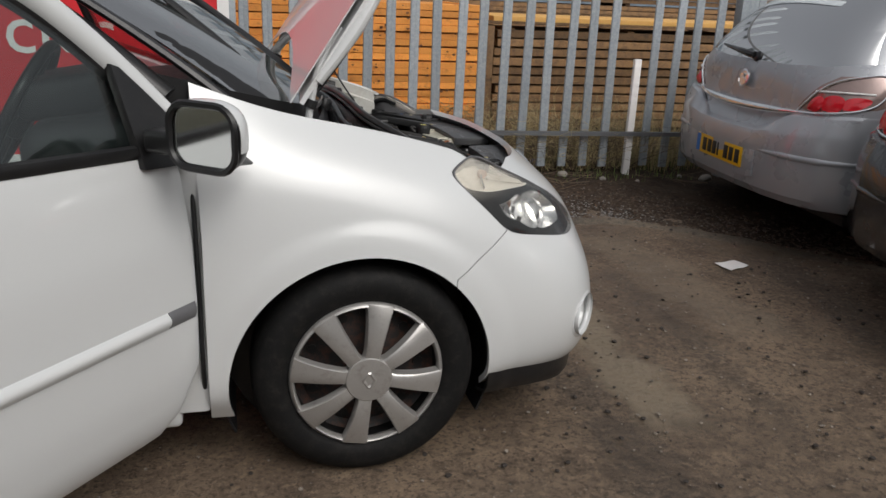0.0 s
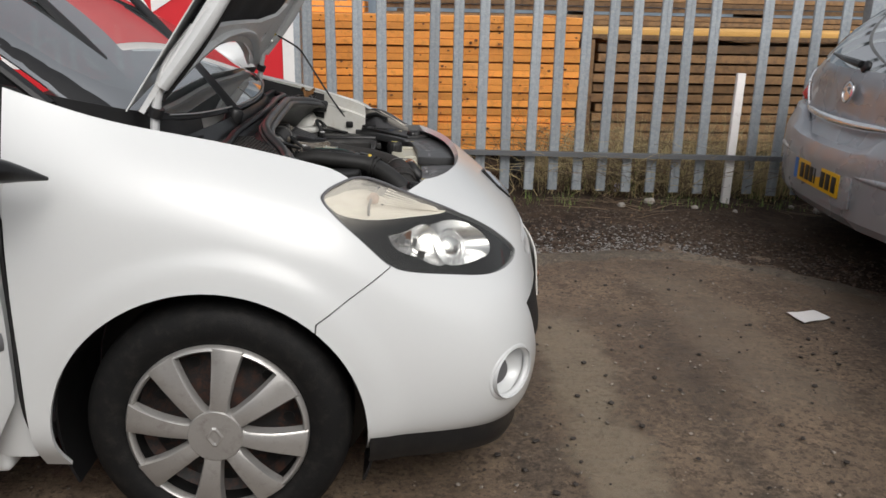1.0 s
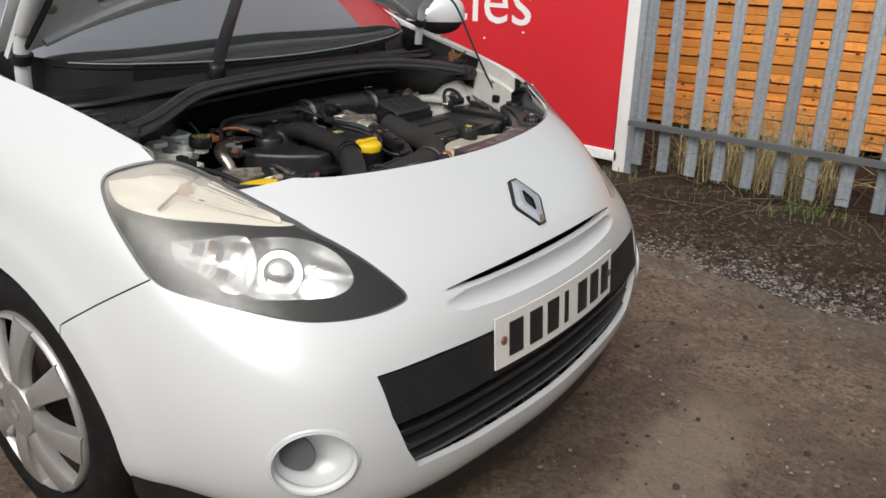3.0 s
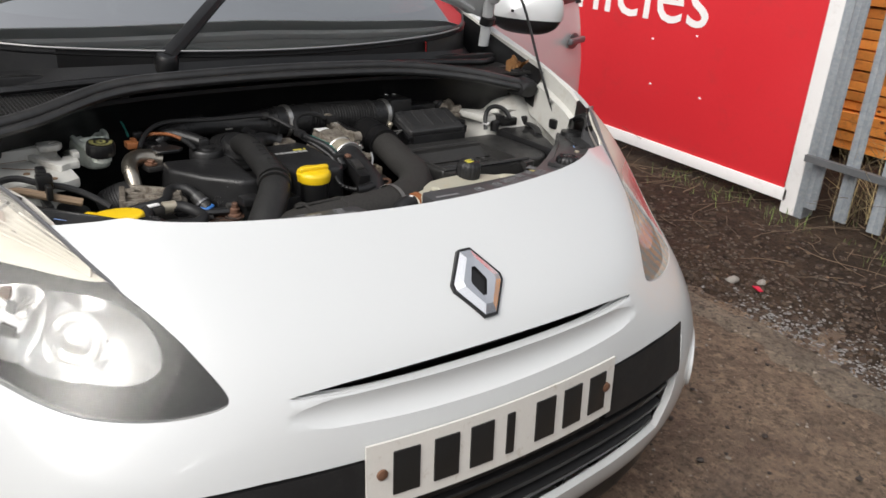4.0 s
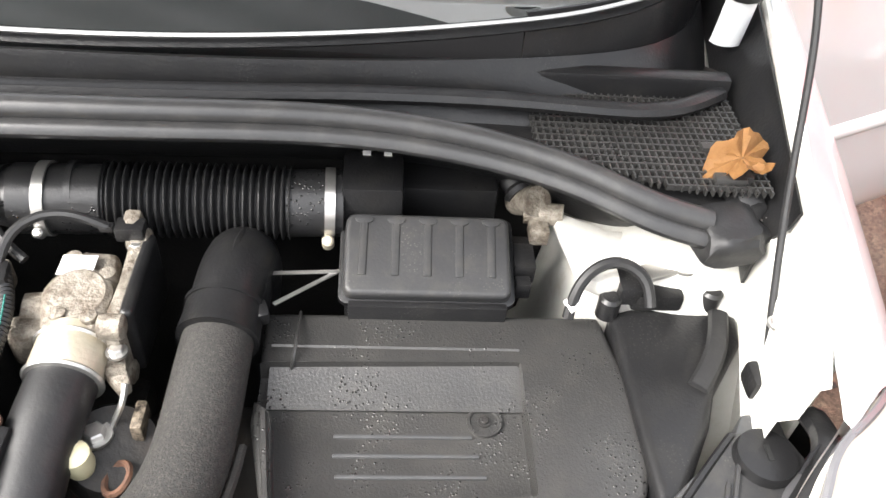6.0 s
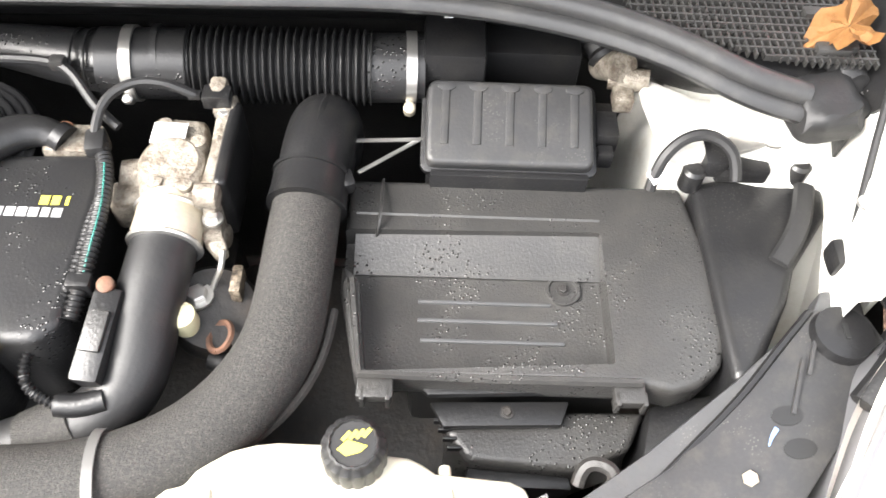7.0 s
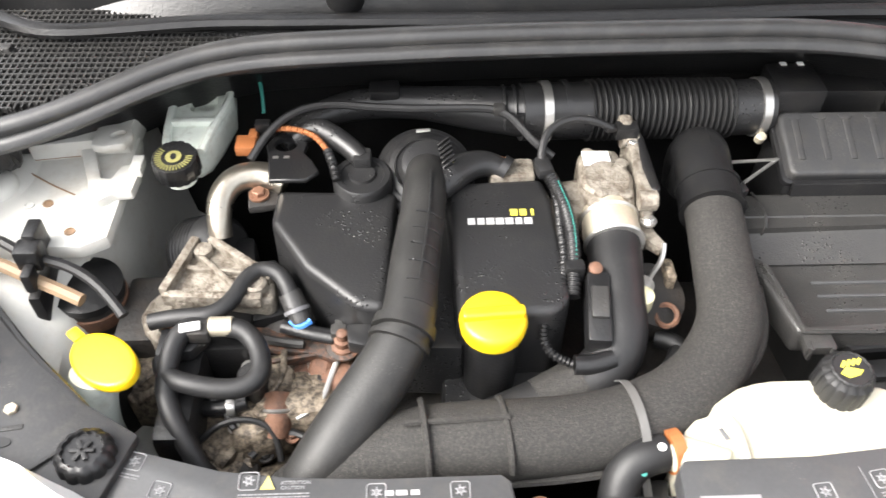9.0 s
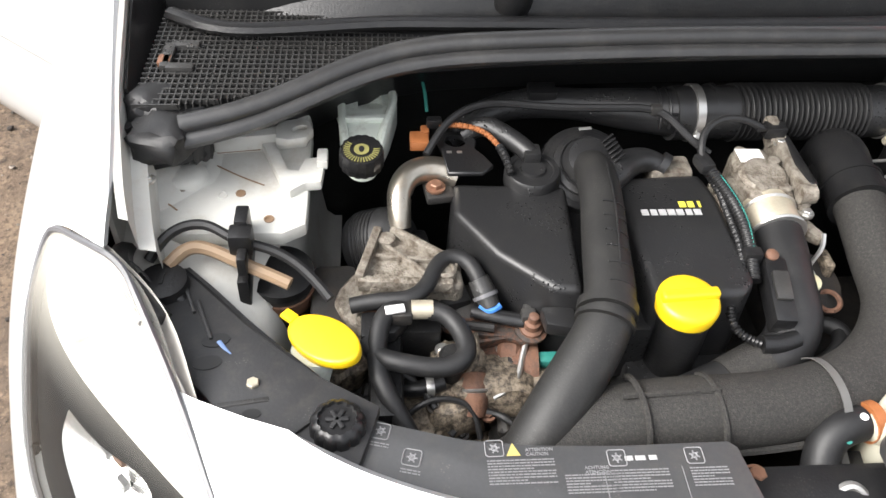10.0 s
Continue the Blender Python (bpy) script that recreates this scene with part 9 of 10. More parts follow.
    for y in np.concatenate([np.linspace(-0.885, -0.80, 8), np.linspace(-0.78, 0.78, 53), np.linspace(0.80, 0.885, 8)]):
        a = abs(y)
        x0 = plan(y)
        top = float(np.interp(a, [0, 0.28, 0.40, 0.50, 0.70, 0.85, 0.885], [0.622, 0.624, 0.668, 0.728, 0.742, 0.762, 0.768]))
        fold = float(np.interp(a, [0, 0.3, 0.5, 0.8, 0.9], [0.600, 0.606, 0.640, 0.668, 0.672]))
        inset = 0.058 * min(1.0, (0.9 - a) / 0.25)
        rows.append([(x0 + inset, y, top), (x0 + 0.55 * inset - 0.004, y, top - 0.010), (x0 - 0.010, y, fold), (x0 - 0.017, y, fold - 0.022), (x0 - 0.020, y, 0.535), (x0 - 0.020, y, 0.46), (x0 - 0.014, y, 0.385), (x0 - 0.004, y, 0.325), (x0 + 0.018, y, 0.292), (x0 + 0.09, y, 0.280)])
    bump = part("rear_bumper", solid_bm(np.array(rows), 0.012), paint, c, "rear bumper in body colour", 22)
    for s in (-1, 1):
        strip = [(plan(y) - 0.024, y, 0.522 + 0.02 * (abs(y) - 0.36)) for y in s * np.linspace(0.365, 0.872, 16)]
        part("bumper_strip", tube(strip, [0.008, 0.017, 0.017, 0.016, 0.010], 40, 10, 1.1), paint, bump)
        # black line painted in as the shadow below the strip
        part("strip_shadow_gap", tube([(x + 0.004, y, z - 0.022) for x, y, z in strip], 0.0045, 40, 6), BLACKINK_SHADE, bump)
    part("bumper_sensor", lathe([(0.012, 0), (0.012, 0.003), (0.006, 0.004)], (plan(0.45) - 0.016, -0.45, 0.415), (-1, 0, 0), 16), paint, bump)
    part("number_plate_panel", bevel(slab([(-0.37, 0.372), (-0.365, 0.512), (0.365, 0.512), (0.37, 0.372), (0.28, 0.352), (-0.28, 0.352)], -0.004, 0.004, 0.003, m=Matrix(((0, 0, 1, -0.0185), (1, 0, 0, 0), (0, 1, 0, 0), (0, 0, 0, 1)))), 0), paint, bump)
    bar = [(0.066 + 0.9 * plan(y) - 0.040 * (1 - (y / 0.56) ** 2), y, 0.742 - 0.020 * (1 - (y / 0.56) ** 2) + 0.006) for y in np.linspace(-0.555, 0.555, 25)]
    part("chrome_bar", tube(bar, [0.006, 0.016, 0.019, 0.019, 0.016, 0.006], 50, 10, 1.15), CHROME, c, "chrome tailgate bar")
    part("rear_emblem", join(lathe([(0.050, 0), (0.050, 0.009), (0.043, 0.012), (0.041, 0.007), (0.001, 0.007)], (0.070, 0, 0.862), (-1, 0, 0.15), 36), box((0.060, 0.0, 0.864), (0.008, 0.080, 0.010), 0.003, (20, 0, 0)), box((0.060, 0.012, 0.880), (0.008, 0.034, 0.020), 0.006)), CHROME, c, "round chrome emblem disc")
    if plate:
        p = part("number_plate", box((-0.027, 0, 0.452), (0.008, 0.52, 0.111), 0.002), PLATE_Y, c, "yellow rear number plate")
        part("plate_band", box((-0.0315, 0.237, 0.452), (0.002, 0.040, 0.105), 0), BLUE, p)
        for k, y in enumerate((-0.215, -0.150, -0.090, 0.000, 0.045, 0.100, 0.160)):
            part("plate_bar", box((-0.0315, y, 0.452), (0.003, 0.046 if k != 3 else 0.018, 0.076), 0.001), BLACKINK_SHADE, p)
    wiper = part("rear_wiper", lathe([(0.030, -0.02), (0.030, 0.004), (0.020, 0.012), (0.001, 0.013)], (0.118, -0.02, 0.985), (-0.9, 0, 0.4), 20), BLACK, c, "black rear wiper")
    part("wiper_arm", tube([(0.112, 0.0, 0.992), (0.105, 0.10, 1.002), (0.125, 0.26, 1.012), (0.150, 0.42, 1.022)], [0.024, 0.020, 0.014, 0.008], 24, 8, 0.8), BLACK, wiper)
    edge = [(-0.55, 0.742), (-0.46, 0.715), (-0.38, 0.660), (-0.30, 0.628), (0.30, 0.628), (0.38, 0.660), (0.46, 0.715), (0.55, 0.742)]
    part("tailgate_seam", tube([(0.060 + plan(y), y, z) for y, z in edge], 0.0045, 50, 6), BLACKINK_SHADE, c)
    part("roof_spoiler", solid_bm(np.array([[(0.50 + 0.16 * (abs(y) / 0.52) ** 2 + dx, y, 1.388 + dz - 0.05 * (abs(y) / 0.52) ** 2) for dx, dz in ((0.25, 0.035), (0.10, 0.018), (0.0, -0.002), (0.01, -0.030), (0.10, -0.020))] for y in np.linspace(-0.52, 0.52, 25)]), 0.008), paint, c, "", 25)
    part("brake_lamp", box((0.497, 0, 1.376), (0.014, 0.22, 0.030), 0.005), TAILRED, c, "red high brake lamp")
    for x in (0.78, 3.38):
        for s in (-1, 1):
            wh = part("wheel", lathe([(0.19, -0.18), (0.30, -0.17), (0.31, -0.12), (0.31, -0.03), (0.295, 0.0), (0.22, 0.0), (0.20, -0.02), (0.19, -0.05), (0.05, -0.03), (0.001, -0.03)], (x, s * 0.84, 0.31), (0, s, 0), 40), TYRE, c, "black tyre and wheel")
    part("underbody", box((2.1, 0, 0.22), (3.6, 1.5, 0.06), 0.02), DARK, c)
    for s in (-1, 1):
        part("rear_seat", bevel(box((1.35, s * 0.35, 0.85), (0.16, 0.50, 0.60), 0.06, (0, 12, 0), 3), 0), FABRIC, c)
        part("headrest", bevel(box((1.38, s * 0.35, 1.22), (0.10, 0.26, 0.16), 0.04, (0, 8, 0), 3), 0), FABRIC, c)
    c.matrix_basis = pose(*at, 0, 0, turn)
    return c


hatch("parked_hatchback", "silver-grey hatchback parked with its tail to the yard", (2.475, 1.378, 0), -5.0, ASTRA)
hatch("parked_hatchback", "black hatchback parked beside the silver one", (2.22, -0.50, 0), -5.0, BLACKCAR, False)


# ---- the yard ----
def ground_sheet():
    """One sheet to the horizon, finer near the cars, with slight unevenness."""
    bm = bmesh.new()
    xs = sorted({-400, -150, -60, -25, *np.linspace(-10, 12, 89).round(3), 30, 70, 160, 400})
    ys = sorted({-400, -150, -60, -25, *np.linspace(-10, 12, 89).round(3), 30, 70, 160, 400})
    near = lambda x, y: max(0.0, 1 - max(abs(x - 1), abs(y - 0.5)) / 10)
    vs = [[bm.verts.new((x, y, -0.004 + near(x, y) * 0.008 * noise.noise((x * 0.7, y * 0.7, 2)))) for y in ys] for x in xs]
    for i in range(len(xs) - 1):
        for j in range(len(ys) - 1):
            bm.faces.new((vs[i][j], vs[i + 1][j], vs[i + 1][j + 1], vs[i][j + 1]))
    return bm


tagged(mesh_ob("ground", ground_sheet(), YARD), "worn damp brown-grey concrete yard with grit and stains", "ground", kind="structure")


def soil_edge(x):
    return float(np.interp(x, [-5, 0.8, 1.9, 2.25, 2.6, 3.0, 3.5, 7], [1.60, 1.60, 1.48, 1.30, 0.85, 0.35, -0.6, -6])) + 0.10 * noise.noise((x * 1.3, 0.3, 0)) + 0.05 * noise.noise((x * 5.1, 1.7, 0))


def soil_height(x, y):
    e = y - soil_edge(x)
    return -0.012 + 0.055 * min(1, max(0, e / 0.5)) * 0.7 + 0.026 * min(1, max(0, e * 4)) * (noise.noise((x * 3, y * 3, 5)) + 0.6 * noise.noise((x * 9, y * 9, 1)) + 0.35 * noise.noise((x * 22, y * 22, 7)))


def soil_sheet():
    bm = bmesh.new()
    nx, ny = 330, 80
    vs = []
    for i in range(nx):
        x = -5 + 12 * i / (nx - 1)
        vs.append([])
        for j in range(ny):
            y = soil_edge(x) - 0.03 + (9.0 - soil_edge(x)) * (j / (ny - 1)) ** 1.9
            vs[-1].append(bm.verts.new((x, y, soil_height(x, y) + (0.002 if j else -0.01))))
    for i in range(nx - 1):
        for j in range(ny - 1):
            bm.faces.new((vs[i][j], vs[i + 1][j], vs[i + 1][j + 1], vs[i][j + 1]))
    return bm


tagged(mesh_ob("soil_strip", soil_sheet(), SOIL), "dark gravelly soil strip along the steel fence", "soil", kind="structure")


def edge_lip():
    """Crumbled sandy edge of the concrete along the soil."""
    bm = bmesh.new()
    rows = []
    for i in range(260):
        x = -1.6 + 6.0 * i / 259
        e = soil_edge(x)
        w = 0.09 + 0.08 * noise.noise((x * 2.3, 9.1, 0)) + 0.06 * noise.noise((x * 8, 4.1, 0)) + 0.03 * noise.noise((x * 23, 2.1, 0))
        rows.append([bm.verts.new((x, e + dy, z + 0.006 * noise.noise((x * 14, dy * 40, 3)))) for dy, z in ((-w - 0.03, -0.006), (-w, 0.001), (-w * 0.5, 0.005), (0.015, 0.006), (0.05, -0.02))])
    for a, b in zip(rows, rows[1:]):
        for k in range(4):
            bm.faces.new((a[k], b[k], b[k + 1], a[k + 1]))
    return bm


LIP = ground_material("sandy_crumbled_concrete", (0.115, 0.091, 0.066), (0.165, 0.132, 0.096), 0.5, (0.060, 0.046, 0.033))
tagged(mesh_ob("concrete_edge", edge_lip(), LIP), "sandy crumbled edge of the concrete beside the soil", "pavement", kind="structure")


def pebbles(name, count, place, size, mat, label, seed):
    """Loose stones: flattened, uneven little solids resting on the ground."""
    rnd = random.Random(seed)
    verts, faces = [], []
    base = bmesh.new()
    bmesh.ops.create_icosphere(base, subdivisions=1, radius=1)
    bv, bf = [v.co.copy() for v in base.verts], [[v.index for v in f.verts] for f in base.faces]
    base.free()
    for _ in range(count):
        x, y, z = place(rnd)
        s = size(rnd)
        turn = Euler((rnd.random() * 6, rnd.random() * 6, rnd.random() * 6)).to_matrix()
        k = len(verts)
        for v in bv:
            q = turn @ (v * (0.75 + 0.5 * rnd.random()))
            verts.append((x + q.x * s, y + q.y * s, z + q.z * s * 0.6 + s * 0.25))
        faces += [[k + i for i in f] for f in bf]
    me = bpy.data.meshes.new(name)
    me.from_pydata(verts, [], faces)
    return tagged(mesh_ob(name, me, mat, angle=25), label, "gravel", kind="stuff")


def on_soil(rnd):
    x = rnd.uniform(-2.6, 5.0)
    y = soil_edge(x) + abs(rnd.gauss(0, 0.45))
    return x, y, soil_height(x, y)


def on_yard(rnd):
    x, y = rnd.uniform(-1.2, 4.0), rnd.uniform(-2.4, 1.6)
    return x, y, 0.0


PALEGRIT = by_island(surf("pale_grit", (0.17, 0.145, 0.12), 0.8, var=0.3, scale=40, bump=0.2), 0.6)
pebbles("gravel", 15000, on_soil, lambda r: 0.0025 + 0.007 * r.random() ** 2.2, STONE, "scattered grey-brown gravel on the soil strip", 3)


def gravel_patch(rnd):
    t = rnd.random()
    x = 0.2 + 1.9 * t + rnd.gauss(0, 0.12)
    y = soil_edge(x) + 0.02 + abs(rnd.gauss(0, 0.11 + 0.10 * t))
    return x, y, soil_height(x, y)


GREYCHIP = by_island(surf("grey_stone_chips", (0.15, 0.145, 0.14), 0.8, var=0.3, scale=40, bump=0.2), 0.55)
pebbles("stone_chips", 3200, gravel_patch, lambda r: 0.003 + 0.006 * r.random() ** 1.6, GREYCHIP, "pale grey stone chips spilled along the concrete edge", 13)
pebbles("grit", 6000, on_yard, lambda r: 0.0014 + 0.0065 * r.random() ** 5, PALEGRIT, "fine grit scattered over the concrete", 4)
DARKGRIT = surf("dark_clods", (0.03, 0.024, 0.02), 0.8, var=0.3, scale=40, bump=0.3)
pebbles("dirt_clods", 3600, on_yard, lambda r: 0.0016 + 0.010 * r.random() ** 6, DARKGRIT, "small dark clods of dirt on the concrete", 5)


CLOD = by_island(surf("soil_clod", (0.046, 0.030, 0.020), 0.9, var=0.35, scale=50, bump=0.4, bump_scale=220), 0.5)
pebbles("soil_clods", 7000, on_soil, lambda r: 0.004 + 0.014 * r.random() ** 3, CLOD, "dark brown crumbs of soil along the fence", 15)


def litter(count, seed):
    """Small flat dead leaves and shreds lying on the soil."""
    rnd = random.Random(seed)
    verts, faces = [], []
    for _ in range(count):
        x, y, z = on_soil(rnd)
        s, turn = rnd.uniform(0.004, 0.013), Euler((rnd.gauss(0, 0.5), rnd.gauss(0, 0.5), rnd.random() * 6.3)).to_matrix()
        k = len(verts)
        for u, v, h in ((-1, 0, 0), (-0.2, 0.45, 0.2), (0.9, 0.15, 0.05), (1.2, -0.1, 0.25), (0.1, -0.5, 0.15)):
            q = turn @ Vector((u * s, v * s, h * s))
            verts.append((x + q.x, y + q.y, z + 0.012 + q.z))
        faces.append(list(range(k, k + 5)))
    me = bpy.data.meshes.new("leaf_litter")
    me.from_pydata(verts, [], faces)
    return tagged(mesh_ob("leaf_litter", me, LITTER, angle=180), "dead brown leaf litter on the soil", "leaves", kind="stuff")


LITTER = by_island(surf("dead_leaf_litter", (0.075, 0.048, 0.028), 0.85, var=0.4, scale=60, bump=0.2), 0.6)
litter(1500, 17)


def fence_y(x):
    return 2.775 - 0.066 * (x + 0.35)


def cobble(name, at, size, mat, seed, label):
    rnd = random.Random(seed)
    bm = bmesh.new()
    bmesh.ops.create_icosphere(bm, subdivisions=3, radius=1)
    for v in bm.verts:
        v.co *= 1 + 0.25 * noise.noise(v.co * 1.3 + Vector((seed * 3.1, 0, 0)))
    bmesh.ops.transform(bm, matrix=pose(*at, rnd.random() * 30, 0, rnd.random() * 360) @ Matrix.Diagonal((size, size * 0.75, size * 0.6, 1)), verts=bm.verts)
    return tagged(mesh_ob(name, bm, mat), label, "stone", group="loose stones by the fence")


PALE_STONE = surf("pale_stone", (0.24, 0.22, 0.195), 0.8, var=0.25, scale=20, bump=0.4, bump_scale=90)
for i, (x, y, s) in enumerate(((1.80, 2.50, 0.030), (2.00, 2.56, 0.042), (2.25, 2.42, 0.024), (3.0, 2.3, 0.05), (2.46, 2.30, 0.020), (0.04, 1.86, 0.028), (0.12, 1.93, 0.022), (2.9, 2.48, 0.026))):
    cobble("stone", (x, y, soil_height(x, y) + s * 0.3), s, PALE_STONE, i, "pale rounded stone half sunk in dark soil")

# litter
bm = slab([(0, 0), (0.145, 0.01), (0.150, 0.105), (0.01, 0.11)], 0, 0.0025, 0)
bmesh.ops.subdivide_edges(bm, edges=bm.edges[:], cuts=4, use_grid_fill=True)
for v in bm.verts:
    v.co.z += 0.006 * noise.noise(v.co * 14) + 0.005
tagged(mesh_ob("paper_scrap", moved(bm, pose(2.06, 0.55, 0.002, 0, 0, 18)), PAPER), "crumpled white scrap of paper lying on damp concrete", "litter")
REDLIT = surf("red_plastic", (0.5, 0.02, 0.05), 0.4, bump=0)
bm = slab([(0, 0), (0.045, 0.004), (0.05, 0.018), (0.012, 0.022)], 0, 0.006, 0.001)
tagged(mesh_ob("plastic_scrap", moved(bm, pose(0.12, 1.87, soil_height(0.12, 1.87) + 0.004, 8, 0, -30)), REDLIT), "small red scrap of plastic on gravel", "litter")
LILAC = surf("lilac_plastic", (0.42, 0.40, 0.55), 0.4, bump=0)
bm = slab([(0, 0), (0.12, 0.0), (0.13, 0.06), (0.02, 0.07)], 0, 0.008, 0.002)
tagged(mesh_ob("flattened_tub", moved(bm, pose(1.82, 2.80, soil_height(1.85, 2.8) + 0.02, 40, 0, 10)), LILAC), "pale lilac plastic tub lying behind the fence", "litter")


# ---- palisade fence ----
def pale_bm(h=1.80):
    """A W-section palisade pale with a split, pointed head."""
    sec = [(-0.032, -0.004), (-0.027, 0.005), (-0.010, 0.007), (0.0, 0.004), (0.010, 0.007), (0.027, 0.005), (0.032, -0.004)]
    bm = bmesh.new()
    front = [[bm.verts.new((x, -y, z)) for x, y in sec] for z in (0.0, h - 0.07)]
    back = [[bm.verts.new((x, -y + 0.003, z)) for x, y in sec] for z in (0.0, h - 0.07)]
    for k in range(len(sec) - 1):
        bm.faces.new((front[0][k], front[0][k + 1], front[1][k + 1], front[1][k]))
        bm.faces.new((back[0][k + 1], back[0][k], back[1][k], back[1][k + 1]))
        bm.faces.new((front[0][k + 1], front[0][k], back[0][k], back[0][k + 1]))
    tip_f, tip_b = bm.verts.new((0, 0.0, h)), bm.verts.new((0, 0.004, h))
    for k in range(len(sec) - 1):
        bm.faces.new((front[1][k], front[1][k + 1], tip_f))
        bm.faces.new((back[1][k + 1], back[1][k], tip_b))
    for k in (0, -1):
        bm.faces.new((front[0][k], front[1][k], back[1][k], back[0][k]))
        bm.faces.new((front[1][k], tip_f, tip_b, back[1][k]))
    bmesh.ops.recalc_face_normals(bm, faces=bm.faces)
    return bm


fence = thing("palisade_fence", "galvanised grey steel palisade fence with vertical pales", "fence", (0, 2.75, 0), kind="structure")
me = bpy.data.meshes.new("pale")
b = pale_bm()
b.to_mesh(me)
b.free()
rnd = random.Random(8)
slope = math.degrees(math.atan(-0.066))
first = None
for i in range(-9, 28):
    x = 1.219 + 0.1575 * i
    if 2.40 < x < 2.56:
        continue
    ob = new("pale", me)
    if first is None:
        finish(ob, GALV, 25)
        first = ob
    ob.parent = fence
    ob.matrix_parent_inverse = Matrix.Translation(-fence.location)
    ob.matrix_basis = pose(x + rnd.uniform(-0.004, 0.004), fence_y(x) - 0.004, 0.085 + rnd.uniform(-0.008, 0.008), rnd.uniform(-0.4, 0.4), rnd.uniform(-0.6, 0.6), slope)


def rail_bm(z, s=0.030):
    a, b = Vector((-0.25, fence_y(-0.25) - 0.062, z)), Vector((5.6, fence_y(5.6) - 0.062, z))
    sec = [(0, 0), (s, 0), (s, 0.005), (0.005, 0.005), (0.005, s), (0, s)]
    bm = bmesh.new()
    ends = [[bm.verts.new(p + Vector((0, u, -w + s / 2))) for u, w in sec] for p in (a, b)]
    k = len(sec)
    for i in range(k):
        bm.faces.new((ends[0][i], ends[0][(i + 1) % k], ends[1][(i + 1) % k], ends[1][i]))
    bm.faces.new(ends[0])
    bm.faces.new(ends[1][::-1])
    bmesh.ops.recalc_face_normals(bm, faces=bm.faces)
    return bm


RAIL = surf("dull_steel_rail", (0.12, 0.125, 0.13), 0.55, metal=0.4, var=0.25, scale=12, bump=0.12)
part("rail", rail_bm(0.33), RAIL, fence)
part("rail", rail_bm(1.52), RAIL, fence)
for x in (-0.27, 5.25):
    part("fence_post", box((x, fence_y(x) + 0.075, 0.93), (0.055, 0.10, 1.9), 0.004), GALV, fence)
part("fence_post", box((3.26, fence_y(3.26) - 0.05, 1.2), (0.13, 0.09, 2.5), 0.008), GALV, fence, "wide galvanised steel post")
stake = bevel(box((0, 0, 0.42), (0.052, 0.035, 0.86), 0.004), 0)
tagged(mesh_ob("white_stake", moved(stake, pose(2.495, 2.565, 0.005, -2.0, 1.3, 0)), POSTWHITE), "white painted stake leaning on the steel fence", "stake")


# ---- red sign board ----
board = thing("sign_board", "large red sign board with white lettering and white border", "sign", (-1.6, 2.80, 0))
part("panel", box((-2.125, 2.812, 1.450), (3.58, 0.02, 2.61), 0.002, (0, 1.5, 0)), RED, board)
part("border", box((-2.147, 2.806, 0.154), (3.62, 0.03, 0.060), 0.003, (0, 1.5, 0)), SIGNWHITE, board, "white bottom border")
part("border", box((-0.320, 2.806, 1.36), (0.072, 0.03, 2.70), 0.003), SIGNWHITE, board, "white side border")
part("back_post", box((-0.285, 2.85, 1.3), (0.05, 0.05, 2.6), 0.003), GALV, board)
part("back_post", box((-3.6, 2.85, 1.3), (0.05, 0.05, 2.6), 0.003), GALV, board)


def sign_text(body, x_right, z, size, squeeze=1.0):
    bm = text_bm(body, size, Matrix.Identity(4), 0.001, 0.0)
    w = max(v.co.x for v in bm.verts)
    return moved(bm, Matrix.Translation((x_right - w * squeeze, 2.8, z)) @ pose(0, 0, 0, 90, 0, 0) @ Matrix.Diagonal((squeeze, 1, 1, 1)))


part("lettering", sign_text("vehicles", -0.972, 0.797, 0.43), SIGNWHITE, board, "white word on red")
bm = slab([(0, 0), (0.16, 0.10), (0.10, 0.12), (0.13, 0.20), (0.08, 0.21), (0.04, 0.13), (0, 0.16)], 0, 0.003, 0)
part("arrow", moved(bm, Matrix.Translation((-1.15, 2.8, 1.15)) @ pose(0, 0, 0, 90, 0, 0)), SIGNWHITE, board, "white arrow shape")
for x, z in ((-1.267, 0.464), (-0.934, 0.453), (-1.02, 0.755), (-1.30, 0.70)):
    part("chipped_spot", moved(slab(oval(0, 0, 0.008, 0.005, 9), 0, 0.002, 0), pose(x, 2.8015, z, 90, 20, 0)), SIGNWHITE, board)


